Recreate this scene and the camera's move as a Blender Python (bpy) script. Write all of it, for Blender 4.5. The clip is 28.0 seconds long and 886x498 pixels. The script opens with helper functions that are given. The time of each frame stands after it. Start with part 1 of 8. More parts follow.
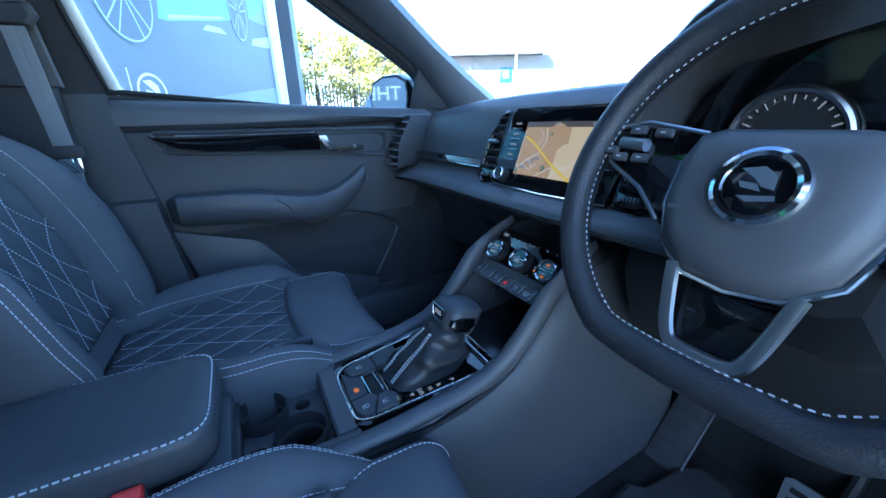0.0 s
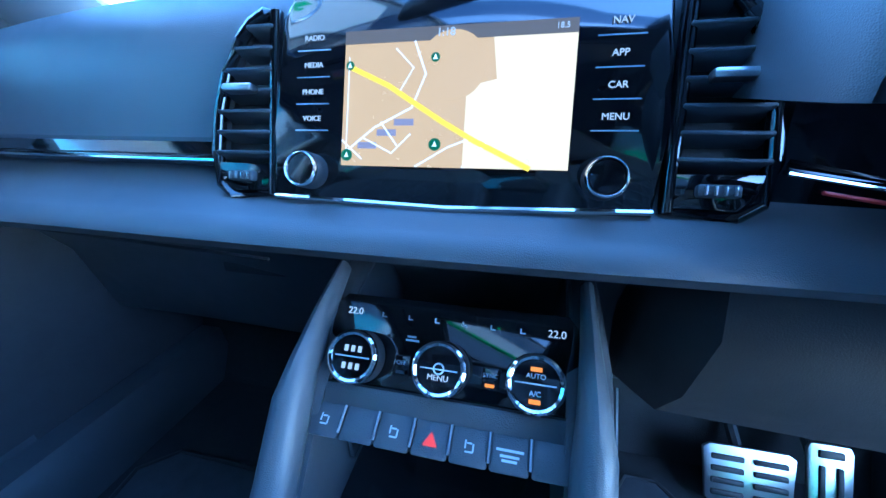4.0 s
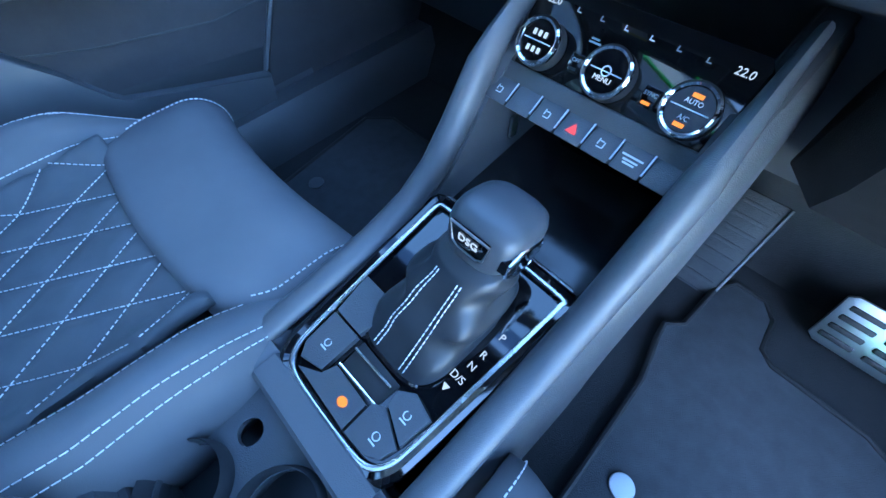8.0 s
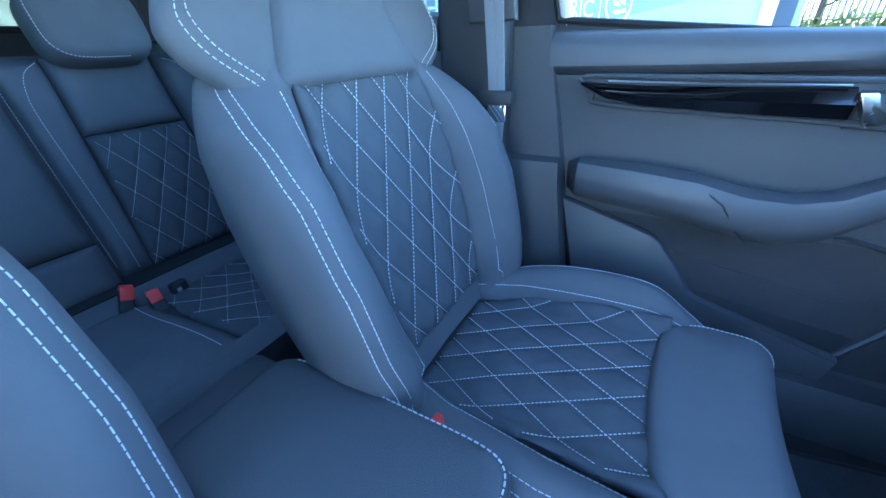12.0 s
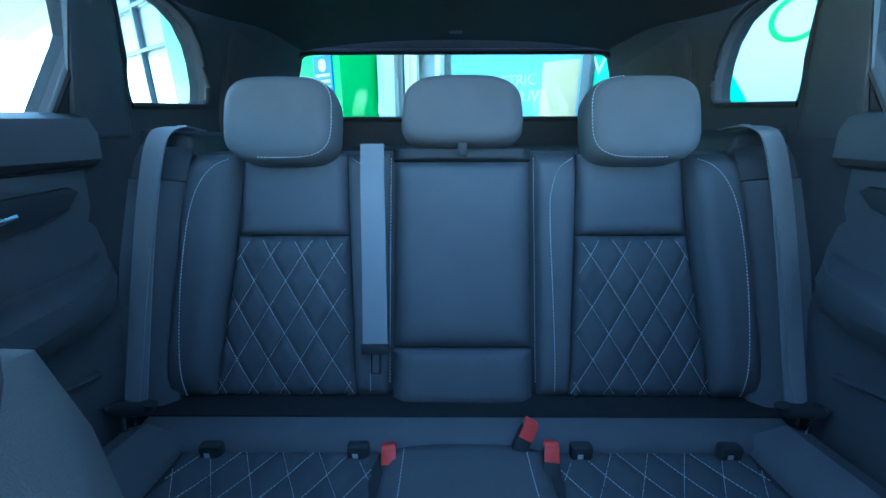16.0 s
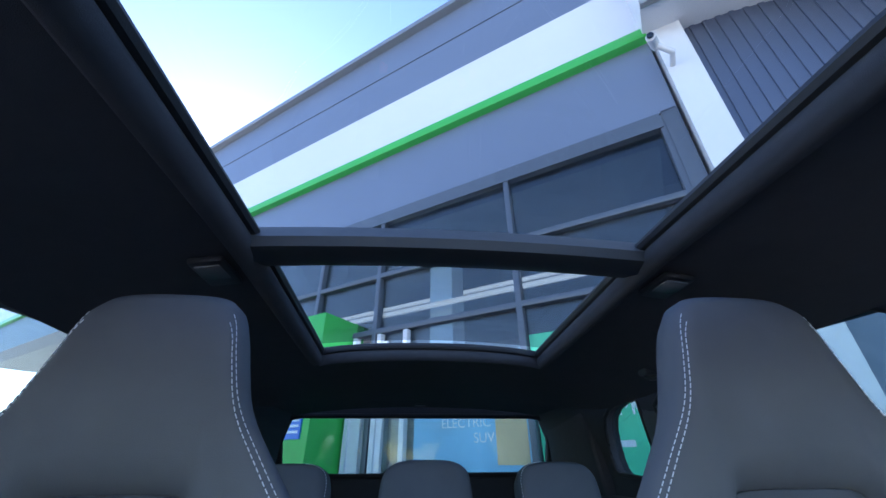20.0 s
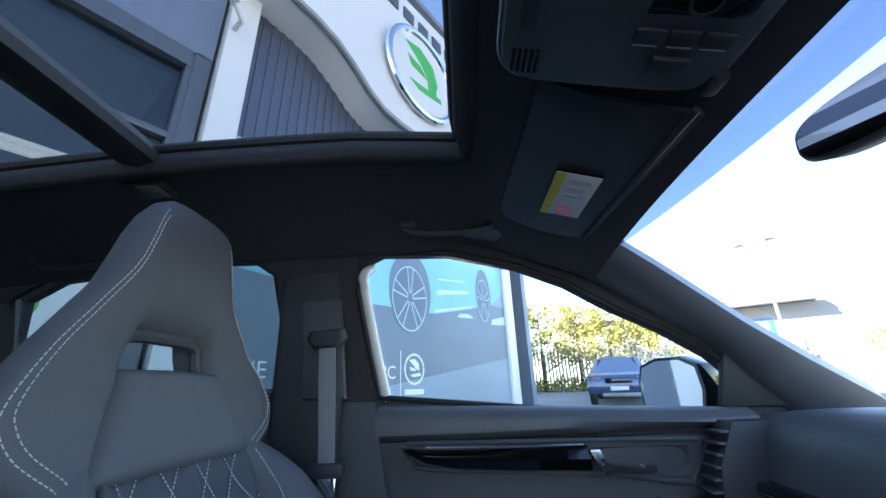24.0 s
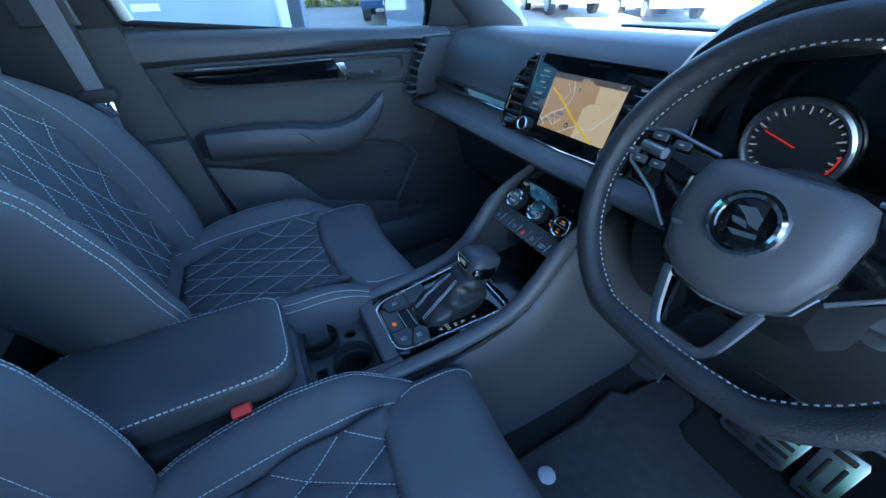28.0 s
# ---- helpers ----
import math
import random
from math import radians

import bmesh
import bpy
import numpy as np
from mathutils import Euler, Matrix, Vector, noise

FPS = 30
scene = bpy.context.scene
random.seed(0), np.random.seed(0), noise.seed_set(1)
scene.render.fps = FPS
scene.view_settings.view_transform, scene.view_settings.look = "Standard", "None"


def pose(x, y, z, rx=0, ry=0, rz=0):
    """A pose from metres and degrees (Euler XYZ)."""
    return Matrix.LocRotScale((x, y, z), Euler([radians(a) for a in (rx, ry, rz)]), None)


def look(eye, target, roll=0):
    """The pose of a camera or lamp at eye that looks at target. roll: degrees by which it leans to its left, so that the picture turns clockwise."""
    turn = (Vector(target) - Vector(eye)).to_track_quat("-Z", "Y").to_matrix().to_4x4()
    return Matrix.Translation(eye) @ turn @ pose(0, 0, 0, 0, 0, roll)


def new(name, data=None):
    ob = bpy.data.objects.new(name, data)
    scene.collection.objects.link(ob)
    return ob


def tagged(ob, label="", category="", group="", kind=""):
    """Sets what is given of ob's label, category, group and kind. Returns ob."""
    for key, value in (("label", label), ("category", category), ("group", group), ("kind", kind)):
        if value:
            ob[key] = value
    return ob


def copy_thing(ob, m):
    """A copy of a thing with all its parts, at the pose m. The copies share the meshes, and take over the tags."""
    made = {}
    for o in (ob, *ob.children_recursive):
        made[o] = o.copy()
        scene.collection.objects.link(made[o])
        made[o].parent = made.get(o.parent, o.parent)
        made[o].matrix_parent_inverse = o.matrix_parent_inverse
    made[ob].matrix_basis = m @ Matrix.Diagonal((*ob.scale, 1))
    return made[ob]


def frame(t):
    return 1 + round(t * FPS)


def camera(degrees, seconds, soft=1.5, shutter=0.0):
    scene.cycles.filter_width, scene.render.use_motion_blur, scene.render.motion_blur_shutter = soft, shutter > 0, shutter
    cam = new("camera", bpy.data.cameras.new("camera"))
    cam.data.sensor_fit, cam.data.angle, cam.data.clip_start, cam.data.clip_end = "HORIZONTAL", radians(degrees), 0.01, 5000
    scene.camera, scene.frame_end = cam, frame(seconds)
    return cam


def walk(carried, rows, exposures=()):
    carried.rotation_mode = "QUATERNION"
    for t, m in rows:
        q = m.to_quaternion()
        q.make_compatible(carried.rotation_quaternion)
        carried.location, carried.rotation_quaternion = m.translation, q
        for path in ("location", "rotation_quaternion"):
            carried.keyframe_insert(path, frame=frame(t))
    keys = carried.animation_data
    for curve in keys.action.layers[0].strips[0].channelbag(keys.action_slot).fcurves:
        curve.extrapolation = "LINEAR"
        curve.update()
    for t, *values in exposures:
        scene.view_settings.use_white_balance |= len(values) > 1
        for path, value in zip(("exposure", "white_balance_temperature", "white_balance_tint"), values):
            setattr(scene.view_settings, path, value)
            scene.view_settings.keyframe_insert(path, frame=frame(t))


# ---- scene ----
cam = camera(99.8, 28.0)
METRES, EYE, TILT, LEAN, TURN = 2.4, 1.15, -19.0, 0.0, 54.0
PATH = [
    (0.0, (0.522, 0.060, 1.080), (-1.148, 0.951, 0.430), -1.5),
    (0.5, (0.450, 0.104, 1.038), (-1.230, 0.980, 0.399), -1.7),
    (1.0, (0.354, 0.124, 0.967), (-1.212, 1.185, 0.319), -2.2),
    (1.5, (0.274, 0.143, 0.956), (-1.066, 1.478, 0.300), -1.8),
    (2.0, (0.186, 0.180, 0.972), (-0.868, 1.745, 0.300), -1.6),
    (2.5, (0.118, 0.230, 0.998), (-0.627, 1.952, 0.300), -2.2),
    (4.5, (0.062, 0.278, 1.030), (-0.372, 2.025, 0.158), -1.4),
    (5.0, (0.069, 0.265, 1.008), (-0.336, 1.811, -0.195), -1.8),
    (5.5, (0.080, 0.257, 1.003), (-0.276, 1.545, -0.486), -2.2),
    (6.0, (0.086, 0.239, 1.003), (-0.217, 1.267, -0.686), -2.3),
    (6.5, (0.112, 0.212, 0.987), (-0.195, 1.215, -0.717), -2.5),
    (7.0, (0.119, 0.200, 0.998), (-0.360, 1.149, -0.696), -3.1),
    (7.5, (0.128, 0.197, 1.012), (-0.540, 1.045, -0.672), -3.5),
    (8.0, (0.124, 0.195, 1.019), (-0.695, 0.909, -0.660), -3.5),
    (8.5, (0.128, 0.188, 1.020), (-0.880, 0.790, -0.593), -3.5),
    (9.0, (0.137, 0.183, 1.021), (-1.172, 0.815, -0.353), -3.2),
    (9.5, (0.147, 0.177, 1.030), (-1.416, 0.796, -0.054), -2.7),
    (10.0, (0.158, 0.168, 1.043), (-1.535, 0.552, 0.049), -2.7),
    (10.5, (0.166, 0.155, 1.054), (-1.576, 0.209, 0.072), -2.7),
    (11.0, (0.160, 0.132, 1.080), (-1.556, -0.147, 0.091), -2.6),
    (11.5, (0.156, 0.082, 1.108), (-1.495, -0.487, 0.133), -2.3),
    (12.0, (0.143, 0.035, 1.134), (-1.376, -0.841, 0.172), -2.2),
    (12.5, (0.135, -0.024, 1.150), (-1.195, -1.184, 0.206), -2.1),
    (13.0, (0.134, -0.084, 1.168), (-0.990, -1.474, 0.267), -1.8),
    (13.5, (0.150, -0.182, 1.168), (-1.03, -1.70, 0.68), 1.2),
    (15.5, (0.047, -0.383, 1.196), (0.046, -2.293, 0.615), 0.1),
    (16.0, (0.038, -0.413, 1.187), (0.050, -2.317, 0.584), -0.1),
    (16.5, (0.034, -0.399, 1.185), (0.061, -2.300, 0.574), -0.1),
    (17.0, (0.029, -0.337, 1.190), (0.075, -2.240, 0.585), -0.0),
    (17.5, (0.030, -0.296, 1.236), (0.088, -2.250, 0.827), 0.5),
    (18.0, (0.028, -0.253, 1.250), (0.068, -2.241, 1.312), 0.6),
    (18.5, (0.006, -0.178, 1.274), (0.085, -2.139, 1.648), 0.0),
    (19.0, (0.004, -0.093, 1.287), (0.04, -1.932, 2.066), -0.8),
    (19.5, (0.029, -0.039, 1.3), (0.048, -1.799, 2.242), -1.0),
    (20.0, (0.066, -0.015, 1.308), (-0.096, -1.748, 2.285), -0.4),
    (20.5, (0.17, -0.005, 1.368), (-0.439, -1.691, 2.249), -0.3),
    (22.5, (0.28, -0.058, 1.255), (-1.276, -0.793, 2.274), -2.4),
    (23.0, (0.255, -0.033, 1.217), (-1.411, -0.473, 2.232), -1.8),
    (23.5, (0.235, -0.014, 1.192), (-1.517, -0.091, 2.154), -3.4),
    (24.0, (0.239, 0.022, 1.180), (-1.632, -0.050, 1.890), -2.0),
    (24.5, (0.251, 0.045, 1.168), (-1.722, 0.015, 1.502), -2.2),
    (25.0, (0.284, 0.058, 1.144), (-1.715, 0.082, 1.094), -2.1),
    (25.5, (0.303, 0.073, 1.114), (-1.668, 0.185, 0.785), -2.3),
    (26.0, (0.347, 0.078, 1.116), (-1.566, 0.333, 0.594), -2.3),
    (26.5, (0.386, 0.067, 1.123), (-1.454, 0.454, 0.438), -2.2),
    (27.0, (0.430, 0.061, 1.147), (-1.310, 0.580, 0.309), -2.1),
    (27.5, (0.486, 0.039, 1.184), (-1.134, 0.675, 0.200), -1.9),
    (28.0, (0.527, 0.023, 1.203), (-0.958, 0.754, 0.080), -1.7),
]
EXPO = [(0, 3.6, 5100, 8), (2.5, 4.7, 4150, 6), (5, 4.95, 4350, 4), (6, 5.0, 4900, 6), (7, 5.25, 5000, 6), (8, 5.2, 5000, 6), (9, 5.13, 4700, 8), (11, 5.03, 4700, 8), (13, 4.33, 5400, 6), (16.5, 5.15, 5100, -3), (18, 4.45, 5450, 10), (19, 3.8, 5600, 6), (20, 3.25, 5600, 20), (23, 3.15, 6550, 16), (24, 3.05, 6250, 16), (25, 2.83, 5750, 19), (26, 2.93, 5850, 22), (27, 3.52, 4350, 7), (28, 3.5, 5200, 6)]
walk(cam, [(t, look(eye, target, roll)) for t, eye, target, roll in PATH], EXPO)

# ---- light ----
SUN = Vector((0.50, -0.86, 0.60)).normalized()
world = bpy.data.worlds.new("sky")
world.use_nodes = True
scene.world = world
wn = world.node_tree
sky = wn.nodes.new("ShaderNodeTexSky")
sky.sky_type, sky.sun_disc = "NISHITA", False
sky.sun_elevation = math.asin(SUN.z)
sky.sun_rotation = math.atan2(SUN.x, SUN.y)
sky.dust_density, sky.air_density = 0.2, 1.0
wn.links.new(sky.outputs[0], wn.nodes["Background"].inputs[0])
wn.nodes["Background"].inputs[1].default_value = 0.095
sun = new("sun", bpy.data.lights.new("sun", "SUN"))
sun.data.energy, sun.data.angle, sun.data.color = 5.0, radians(0.6), (1, 0.94, 0.84)
sun.matrix_world = look(SUN * 60, (0, 0, 0))


# ---- materials ----
def mat(name, colour, rough=0.5, metal=0.0, grain=0.0, size=400.0, vary=0.12, vsize=9.0, kind="noise", spec=0.5, coat=0.0, emit=0.0):
    """A surface with broad uneven tone, fine grain and relief; sizes are cycles per metre."""
    m = bpy.data.materials.new(name)
    m.use_nodes = True
    t = m.node_tree
    b = t.nodes["Principled BSDF"]
    b.inputs["Roughness"].default_value, b.inputs["Metallic"].default_value = rough, metal
    b.inputs["Specular IOR Level"].default_value = spec
    b.inputs["Coat Weight"].default_value = coat
    co = t.nodes.new("ShaderNodeTexCoord")
    n = t.nodes.new("ShaderNodeTexNoise")
    n.inputs["Scale"].default_value, n.inputs["Detail"].default_value = vsize, 5
    t.links.new(co.outputs["Object"], n.inputs["Vector"])
    ramp = t.nodes.new("ShaderNodeMix")
    ramp.data_type = "RGBA"
    c = Vector(colour)
    ramp.inputs[6].default_value = (*(c * (1 - vary)), 1)
    ramp.inputs[7].default_value = (*(c * (1 + vary)), 1)
    t.links.new(n.outputs["Fac"], ramp.inputs[0])
    t.links.new(ramp.outputs[2], b.inputs["Base Color"])
    rr = t.nodes.new("ShaderNodeMapRange")
    rr.inputs[3].default_value, rr.inputs[4].default_value = max(rough - 0.06, 0), min(rough + 0.06, 1)
    n2 = t.nodes.new("ShaderNodeTexNoise")
    n2.inputs["Scale"].default_value = vsize * 4.3
    t.links.new(co.outputs["Object"], n2.inputs["Vector"])
    t.links.new(n2.outputs["Fac"], rr.inputs[0])
    t.links.new(rr.outputs[0], b.inputs["Roughness"])
    if grain:
        g = t.nodes.new("ShaderNodeTexVoronoi" if kind == "cells" else "ShaderNodeTexNoise")
        g.inputs["Scale"].default_value = size
        t.links.new(co.outputs["Object"], g.inputs["Vector"])
        bump = t.nodes.new("ShaderNodeBump")
        bump.inputs["Strength"].default_value, bump.inputs["Distance"].default_value = grain, 0.001
        t.links.new(g.outputs["Distance" if kind == "cells" else "Fac"], bump.inputs["Height"])
        t.links.new(bump.outputs[0], b.inputs["Normal"])
    if emit:
        t.links.new(ramp.outputs[2], b.inputs["Emission Color"])
        t.links.remove(b.inputs["Base Color"].links[0])
        b.inputs["Base Color"].default_value = (*(c * 0.05), 1)
        b.inputs["Emission Strength"].default_value = emit
    return m


def glass(name, tint=(0.9, 0.95, 0.95), rough=0.0, base=0.035):
    """Thin window glass: clear, with a mirror share that grows at grazing angles."""
    m = bpy.data.materials.new(name)
    m.use_nodes = True
    t = m.node_tree
    t.nodes.remove(t.nodes["Principled BSDF"])
    a, g, x, f, w, k = (t.nodes.new(n) for n in ("ShaderNodeBsdfTransparent", "ShaderNodeBsdfGlossy", "ShaderNodeMixShader", "ShaderNodeLayerWeight", "ShaderNodeMath", "ShaderNodeMath"))
    a.inputs[0].default_value = (*tint, 1)
    g.inputs["Roughness"].default_value = rough
    f.inputs[0].default_value = 0.5
    w.operation, w.inputs[1].default_value = "POWER", 4.0
    k.operation, k.inputs[1].default_value, k.inputs[2].default_value = "MULTIPLY_ADD", 0.7, base
    t.links.new(f.outputs["Facing"], w.inputs[0])
    t.links.new(w.outputs[0], k.inputs[0])
    t.links.new(k.outputs[0], x.inputs[0])
    t.links.new(a.outputs[0], x.inputs[1])
    t.links.new(g.outputs[0], x.inputs[2])
    t.links.new(x.outputs[0], t.nodes["Material Output"].inputs[0])
    return m


PLASTIC = mat("grained_plastic", (0.062, 0.066, 0.074), 0.45, 0, 0.3, 900, kind="cells")
SOFT = mat("soft_dash_skin", (0.085, 0.089, 0.098), 0.42, 0, 0.2, 1100, kind="cells")
DARK = mat("black_plastic", (0.03, 0.032, 0.036), 0.55, 0, 0.25, 800)
GLOSS = mat("piano_black", (0.004, 0.004, 0.005), 0.06, 0, 0, coat=0.4, vary=0.05)
CHROME = mat("chrome", (0.78, 0.79, 0.80), 0.09, 1, vary=0.03)
# Black plastic darkened to carry the shade round the knees and steering column.
KNEE = mat("shaded_black_plastic", (0.012, 0.0125, 0.014), 0.7, 0, 0.3, 800)
BRIGHT = mat("bright_satin_chrome", (0.62, 0.62, 0.61), 0.26, 1, vary=0.04)
SATIN = mat("satin_metal", (0.55, 0.56, 0.58), 0.3, 1, 0.1, 500, vary=0.05)
LEATHER = mat("black_leather", (0.070, 0.074, 0.082), 0.42, 0, 0.3, 600, kind="cells")
FABRIC = mat("dark_seat_fabric", (0.072, 0.079, 0.089), 0.72, 0, 0.6, 1100, vary=0.2, vsize=22)
SUEDE = mat("grey_seat_suede", (0.105, 0.11, 0.12), 0.74, 0, 0.45, 1300, vary=0.14, vsize=14)
KNOBSKIN = mat("smooth_knob_leather", (0.060, 0.064, 0.072), 0.40, 0, 0.12, 2600, kind="cells")
GAITER = mat("soft_gaiter_leather", (0.026, 0.028, 0.032), 0.42, 0, 0.15, 2200, vary=0.2, vsize=30)
STITCH = mat("white_thread", (0.66, 0.67, 0.69), 0.7, 0, 0.3, 2500, vary=0.1)
BELT = mat("seat_belt_web", (0.235, 0.245, 0.262), 0.5, 0, 0.6, 900, vary=0.1)
CARPET = mat("black_carpet", (0.045, 0.048, 0.054), 0.95, 0, 1.0, 600, vary=0.35, vsize=40)
# Darker than the mats' carpet: the footwell's shade is put into this colour.
FLOORING = mat("shaded_black_carpet", (0.016, 0.017, 0.019), 0.95, 0, 1.0, 600, vary=0.35, vsize=40)
LINER = mat("black_headliner", (0.045, 0.045, 0.050), 0.95, 0, 0.7, 1200, vary=0.15, vsize=30)
SHEEN = mat("smooth_black_plastic", (0.012, 0.013, 0.015), 0.2, 0, 0.05, 500)
RED = mat("red_button_plastic", (0.78, 0.06, 0.05), 0.4, 0, 0.1, 500)
RUBBER = mat("black_rubber", (0.010, 0.010, 0.011), 0.6, 0, 0.3, 500)
WHITE_PAINT = mat("white_car_paint", (0.72, 0.73, 0.72), 0.18, 0, coat=0.6, vary=0.02)
GLASS = glass("window_glass")
TINT = glass("tinted_glass", (0.55, 0.62, 0.62))
ROOFGLASS = glass("roof_glass", (0.47, 0.50, 0.52))
BAND = glass("dotted_screen_print", (0.30, 0.34, 0.42))
MARK = mat("grey_white_print", (0.55, 0.57, 0.6), 0.5, vary=0.02)
LIT = mat("lit_white_symbols", (0.8, 0.85, 0.9), 0.5, emit=0.025, vary=0.0)
AMBER = mat("amber_lamp", (1.0, 0.24, 0.01), 0.4, emit=0.045, vary=0.0)
REDLAMP = mat("red_lamp", (0.9, 0.05, 0.04), 0.4, emit=0.04, vary=0.0)
LAMPGLASS = mat("lamp_glass", (0.16, 0.165, 0.17), 0.2, vary=0.05)
MIRROR = mat("mirror_glass", (0.9, 0.9, 0.9), 0.01, 1, vary=0.0)


# ---- mesh helpers ----
def finish(bm, smooth=True, angle=40):
    bmesh.ops.recalc_face_normals(bm, faces=bm.faces)
    for f in bm.faces:
        f.smooth = smooth
    if smooth:
        lim = radians(angle)
        for e in bm.edges:
            if len(e.link_faces) == 2 and e.calc_face_angle(0) > lim:
                e.smooth = False


def part(name, bm, material, parent=None, label="", smooth=True, angle=40):
    finish(bm, smooth, angle)
    me = bpy.data.meshes.new(name)
    bm.to_mesh(me)
    bm.free()
    me.materials.append(material)
    ob = new(name, me)
    if parent:
        ob.parent = parent
    return tagged(ob, label)


def thing(name, label, category, at=(0, 0, 0), group="", kind="", rot=(0, 0, 0)):
    ob = new(name)
    ob.empty_display_size = 0.05
    ob.matrix_world = pose(*at, *rot)
    return tagged(ob, label, category, group, kind)


def box(cx, cy, cz, sx, sy, sz, bevel=0.0, seg=2, m=None, bm=None):
    bm = bm or bmesh.new()
    r = bmesh.ops.create_cube(bm, size=1, matrix=Matrix.Translation((cx, cy, cz)) @ Matrix.Diagonal((sx, sy, sz, 1)))
    if bevel:
        es = list({e for v in r["verts"] for e in v.link_edges})
        r = bmesh.ops.bevel(bm, geom=es, offset=min(bevel, 0.49 * min(sx, sy, sz)), segments=seg, affect="EDGES", profile=0.5)
    if m is not None:
        bmesh.ops.transform(bm, matrix=m, verts=bm.verts if not bevel else r["verts"])
    return bm


def hexa(pts, bevel=0.0, seg=2):
    """A solid between two quads, four points each, in the same turn."""
    bm = bmesh.new()
    v = [bm.verts.new(p) for p in pts]
    for f in ((0, 1, 2, 3), (7, 6, 5, 4), (0, 4, 5, 1), (1, 5, 6, 2), (2, 6, 7, 3), (3, 7, 4, 0)):
        bm.faces.new([v[i] for i in f])
    if bevel:
        bmesh.ops.bevel(bm, geom=list(bm.edges), offset=bevel, segments=seg, affect="EDGES", profile=0.5)
    return bm


def prism(outline, axis, a, b, bevel=0.0, seg=2, bm=None):
    """An outline of two coordinates, drawn out along x, y or z from a to b."""
    bm = bm or bmesh.new()
    put = {"x": lambda p, c: (c, p[0], p[1]), "y": lambda p, c: (p[0], c, p[1]), "z": lambda p, c: (p[0], p[1], c)}[axis]
    lo = [bm.verts.new(put(p, a)) for p in outline]
    hi = [bm.verts.new(put(p, b)) for p in outline]
    n = len(outline)
    fs = [bm.faces.new(lo), bm.faces.new(hi)] + [bm.faces.new((lo[i], lo[(i + 1) % n], hi[(i + 1) % n], hi[i])) for i in range(n)]
    if bevel:
        es = list({e for f in fs[:2] for e in f.edges})
        bmesh.ops.bevel(bm, geom=es, offset=bevel, segments=seg, affect="EDGES", profile=0.5)
    return bm


def loft(rings, closed=True, caps=True, bm=None):
    bm = bm or bmesh.new()
    vs = [[bm.verts.new(p) for p in r] for r in rings]
    n = len(rings[0])
    for a, b in zip(vs, vs[1:]):
        for i in range(n if closed else n - 1):
            j = (i + 1) % n
            bm.faces.new((a[i], a[j], b[j], b[i]))
    if caps and closed:
        bm.faces.new(vs[0]), bm.faces.new(vs[-1])
    return bm


def frames_along(pts):
    pts = [Vector(p) for p in pts]
    out, up = [], None
    for i, p in enumerate(pts):
        d = (pts[min(i + 1, len(pts) - 1)] - pts[max(i - 1, 0)]).normalized()
        if up is None:
            up = Vector((0, 0, 1)) if abs(d.z) < 0.9 else Vector((0, 1, 0))
        side = d.cross(up).normalized()
        up = side.cross(d).normalized()
        out.append((p, side, up))
    return out


def tube(pts, r, n=10, flat=1.0, bm=None, loop=False):
    """A round or flattened bar along points; r is one radius or one per point."""
    rs = r if isinstance(r, (list, tuple)) else [r] * len(pts)
    if loop:
        pts = [Vector(p) for p in pts]
        rings = []
        k = len(pts)
        for i, p in enumerate(pts):
            d = (pts[(i + 1) % k] - pts[i - 1]).normalized()
            up = Vector((0, 0, 1)) if abs(d.z) < 0.9 else Vector((0, 1, 0))
            side = d.cross(up).normalized()
            up = side.cross(d).normalized()
            rings.append([p + side * math.cos(2 * math.pi * j / n) * rs[i] + up * math.sin(2 * math.pi * j / n) * rs[i] * flat for j in range(n)])
        return loft(rings + rings[:1], caps=False, bm=bm)
    rings = [[p + s * math.cos(2 * math.pi * j / n) * q + u * math.sin(2 * math.pi * j / n) * q * flat for j in range(n)] for (p, s, u), q in zip(frames_along(pts), rs)]
    return loft(rings, bm=bm)


def curve(pts, n=8):
    """A smooth line through the points."""
    p = [Vector(q) for q in pts]
    p = [2 * p[0] - p[1], *p, 2 * p[-1] - p[-2]]
    out = []
    for i in range(1, len(p) - 2):
        for k in range(n):
            t = k / n
            a, b, c, d = p[i - 1:i + 3]
            out.append(0.5 * (2 * b + (c - a) * t + (2 * a - 5 * b + 4 * c - d) * t * t + (3 * b - a - 3 * c + d) * t ** 3))
    return out + [p[-2]]


def disc(r, depth, n=32, bevel=0.0, m=Matrix(), bm=None, r2=None):
    """A round solid on its z axis, from 0 to depth."""
    bm = bm or bmesh.new()
    out = bmesh.ops.create_cone(bm, cap_ends=True, segments=n, radius1=r, radius2=r if r2 is None else r2, depth=depth, matrix=m @ Matrix.Translation((0, 0, depth / 2)))
    if bevel:
        top = [e for e in {e for v in out["verts"] for e in v.link_edges} if len(e.link_faces) == 2 and e.calc_face_angle(0) > 0.8]
        bmesh.ops.bevel(bm, geom=top, offset=bevel, segments=2, affect="EDGES", profile=0.5)
    return bm


def ring(r, w, h, n=40, m=Matrix(), bm=None):
    """A rounded ring round z, radius r, w wide and h high."""
    bm = bm or bmesh.new()
    rings = []
    for i in range(n + 1):
        a = 2 * math.pi * i / n
        rings.append([m @ Vector(((r + w / 2 * math.cos(b)) * math.cos(a), (r + w / 2 * math.cos(b)) * math.sin(a), h / 2 + h / 2 * math.sin(b))) for b in (k * math.pi / 4 for k in range(8))])
    return loft(rings, caps=False, bm=bm)


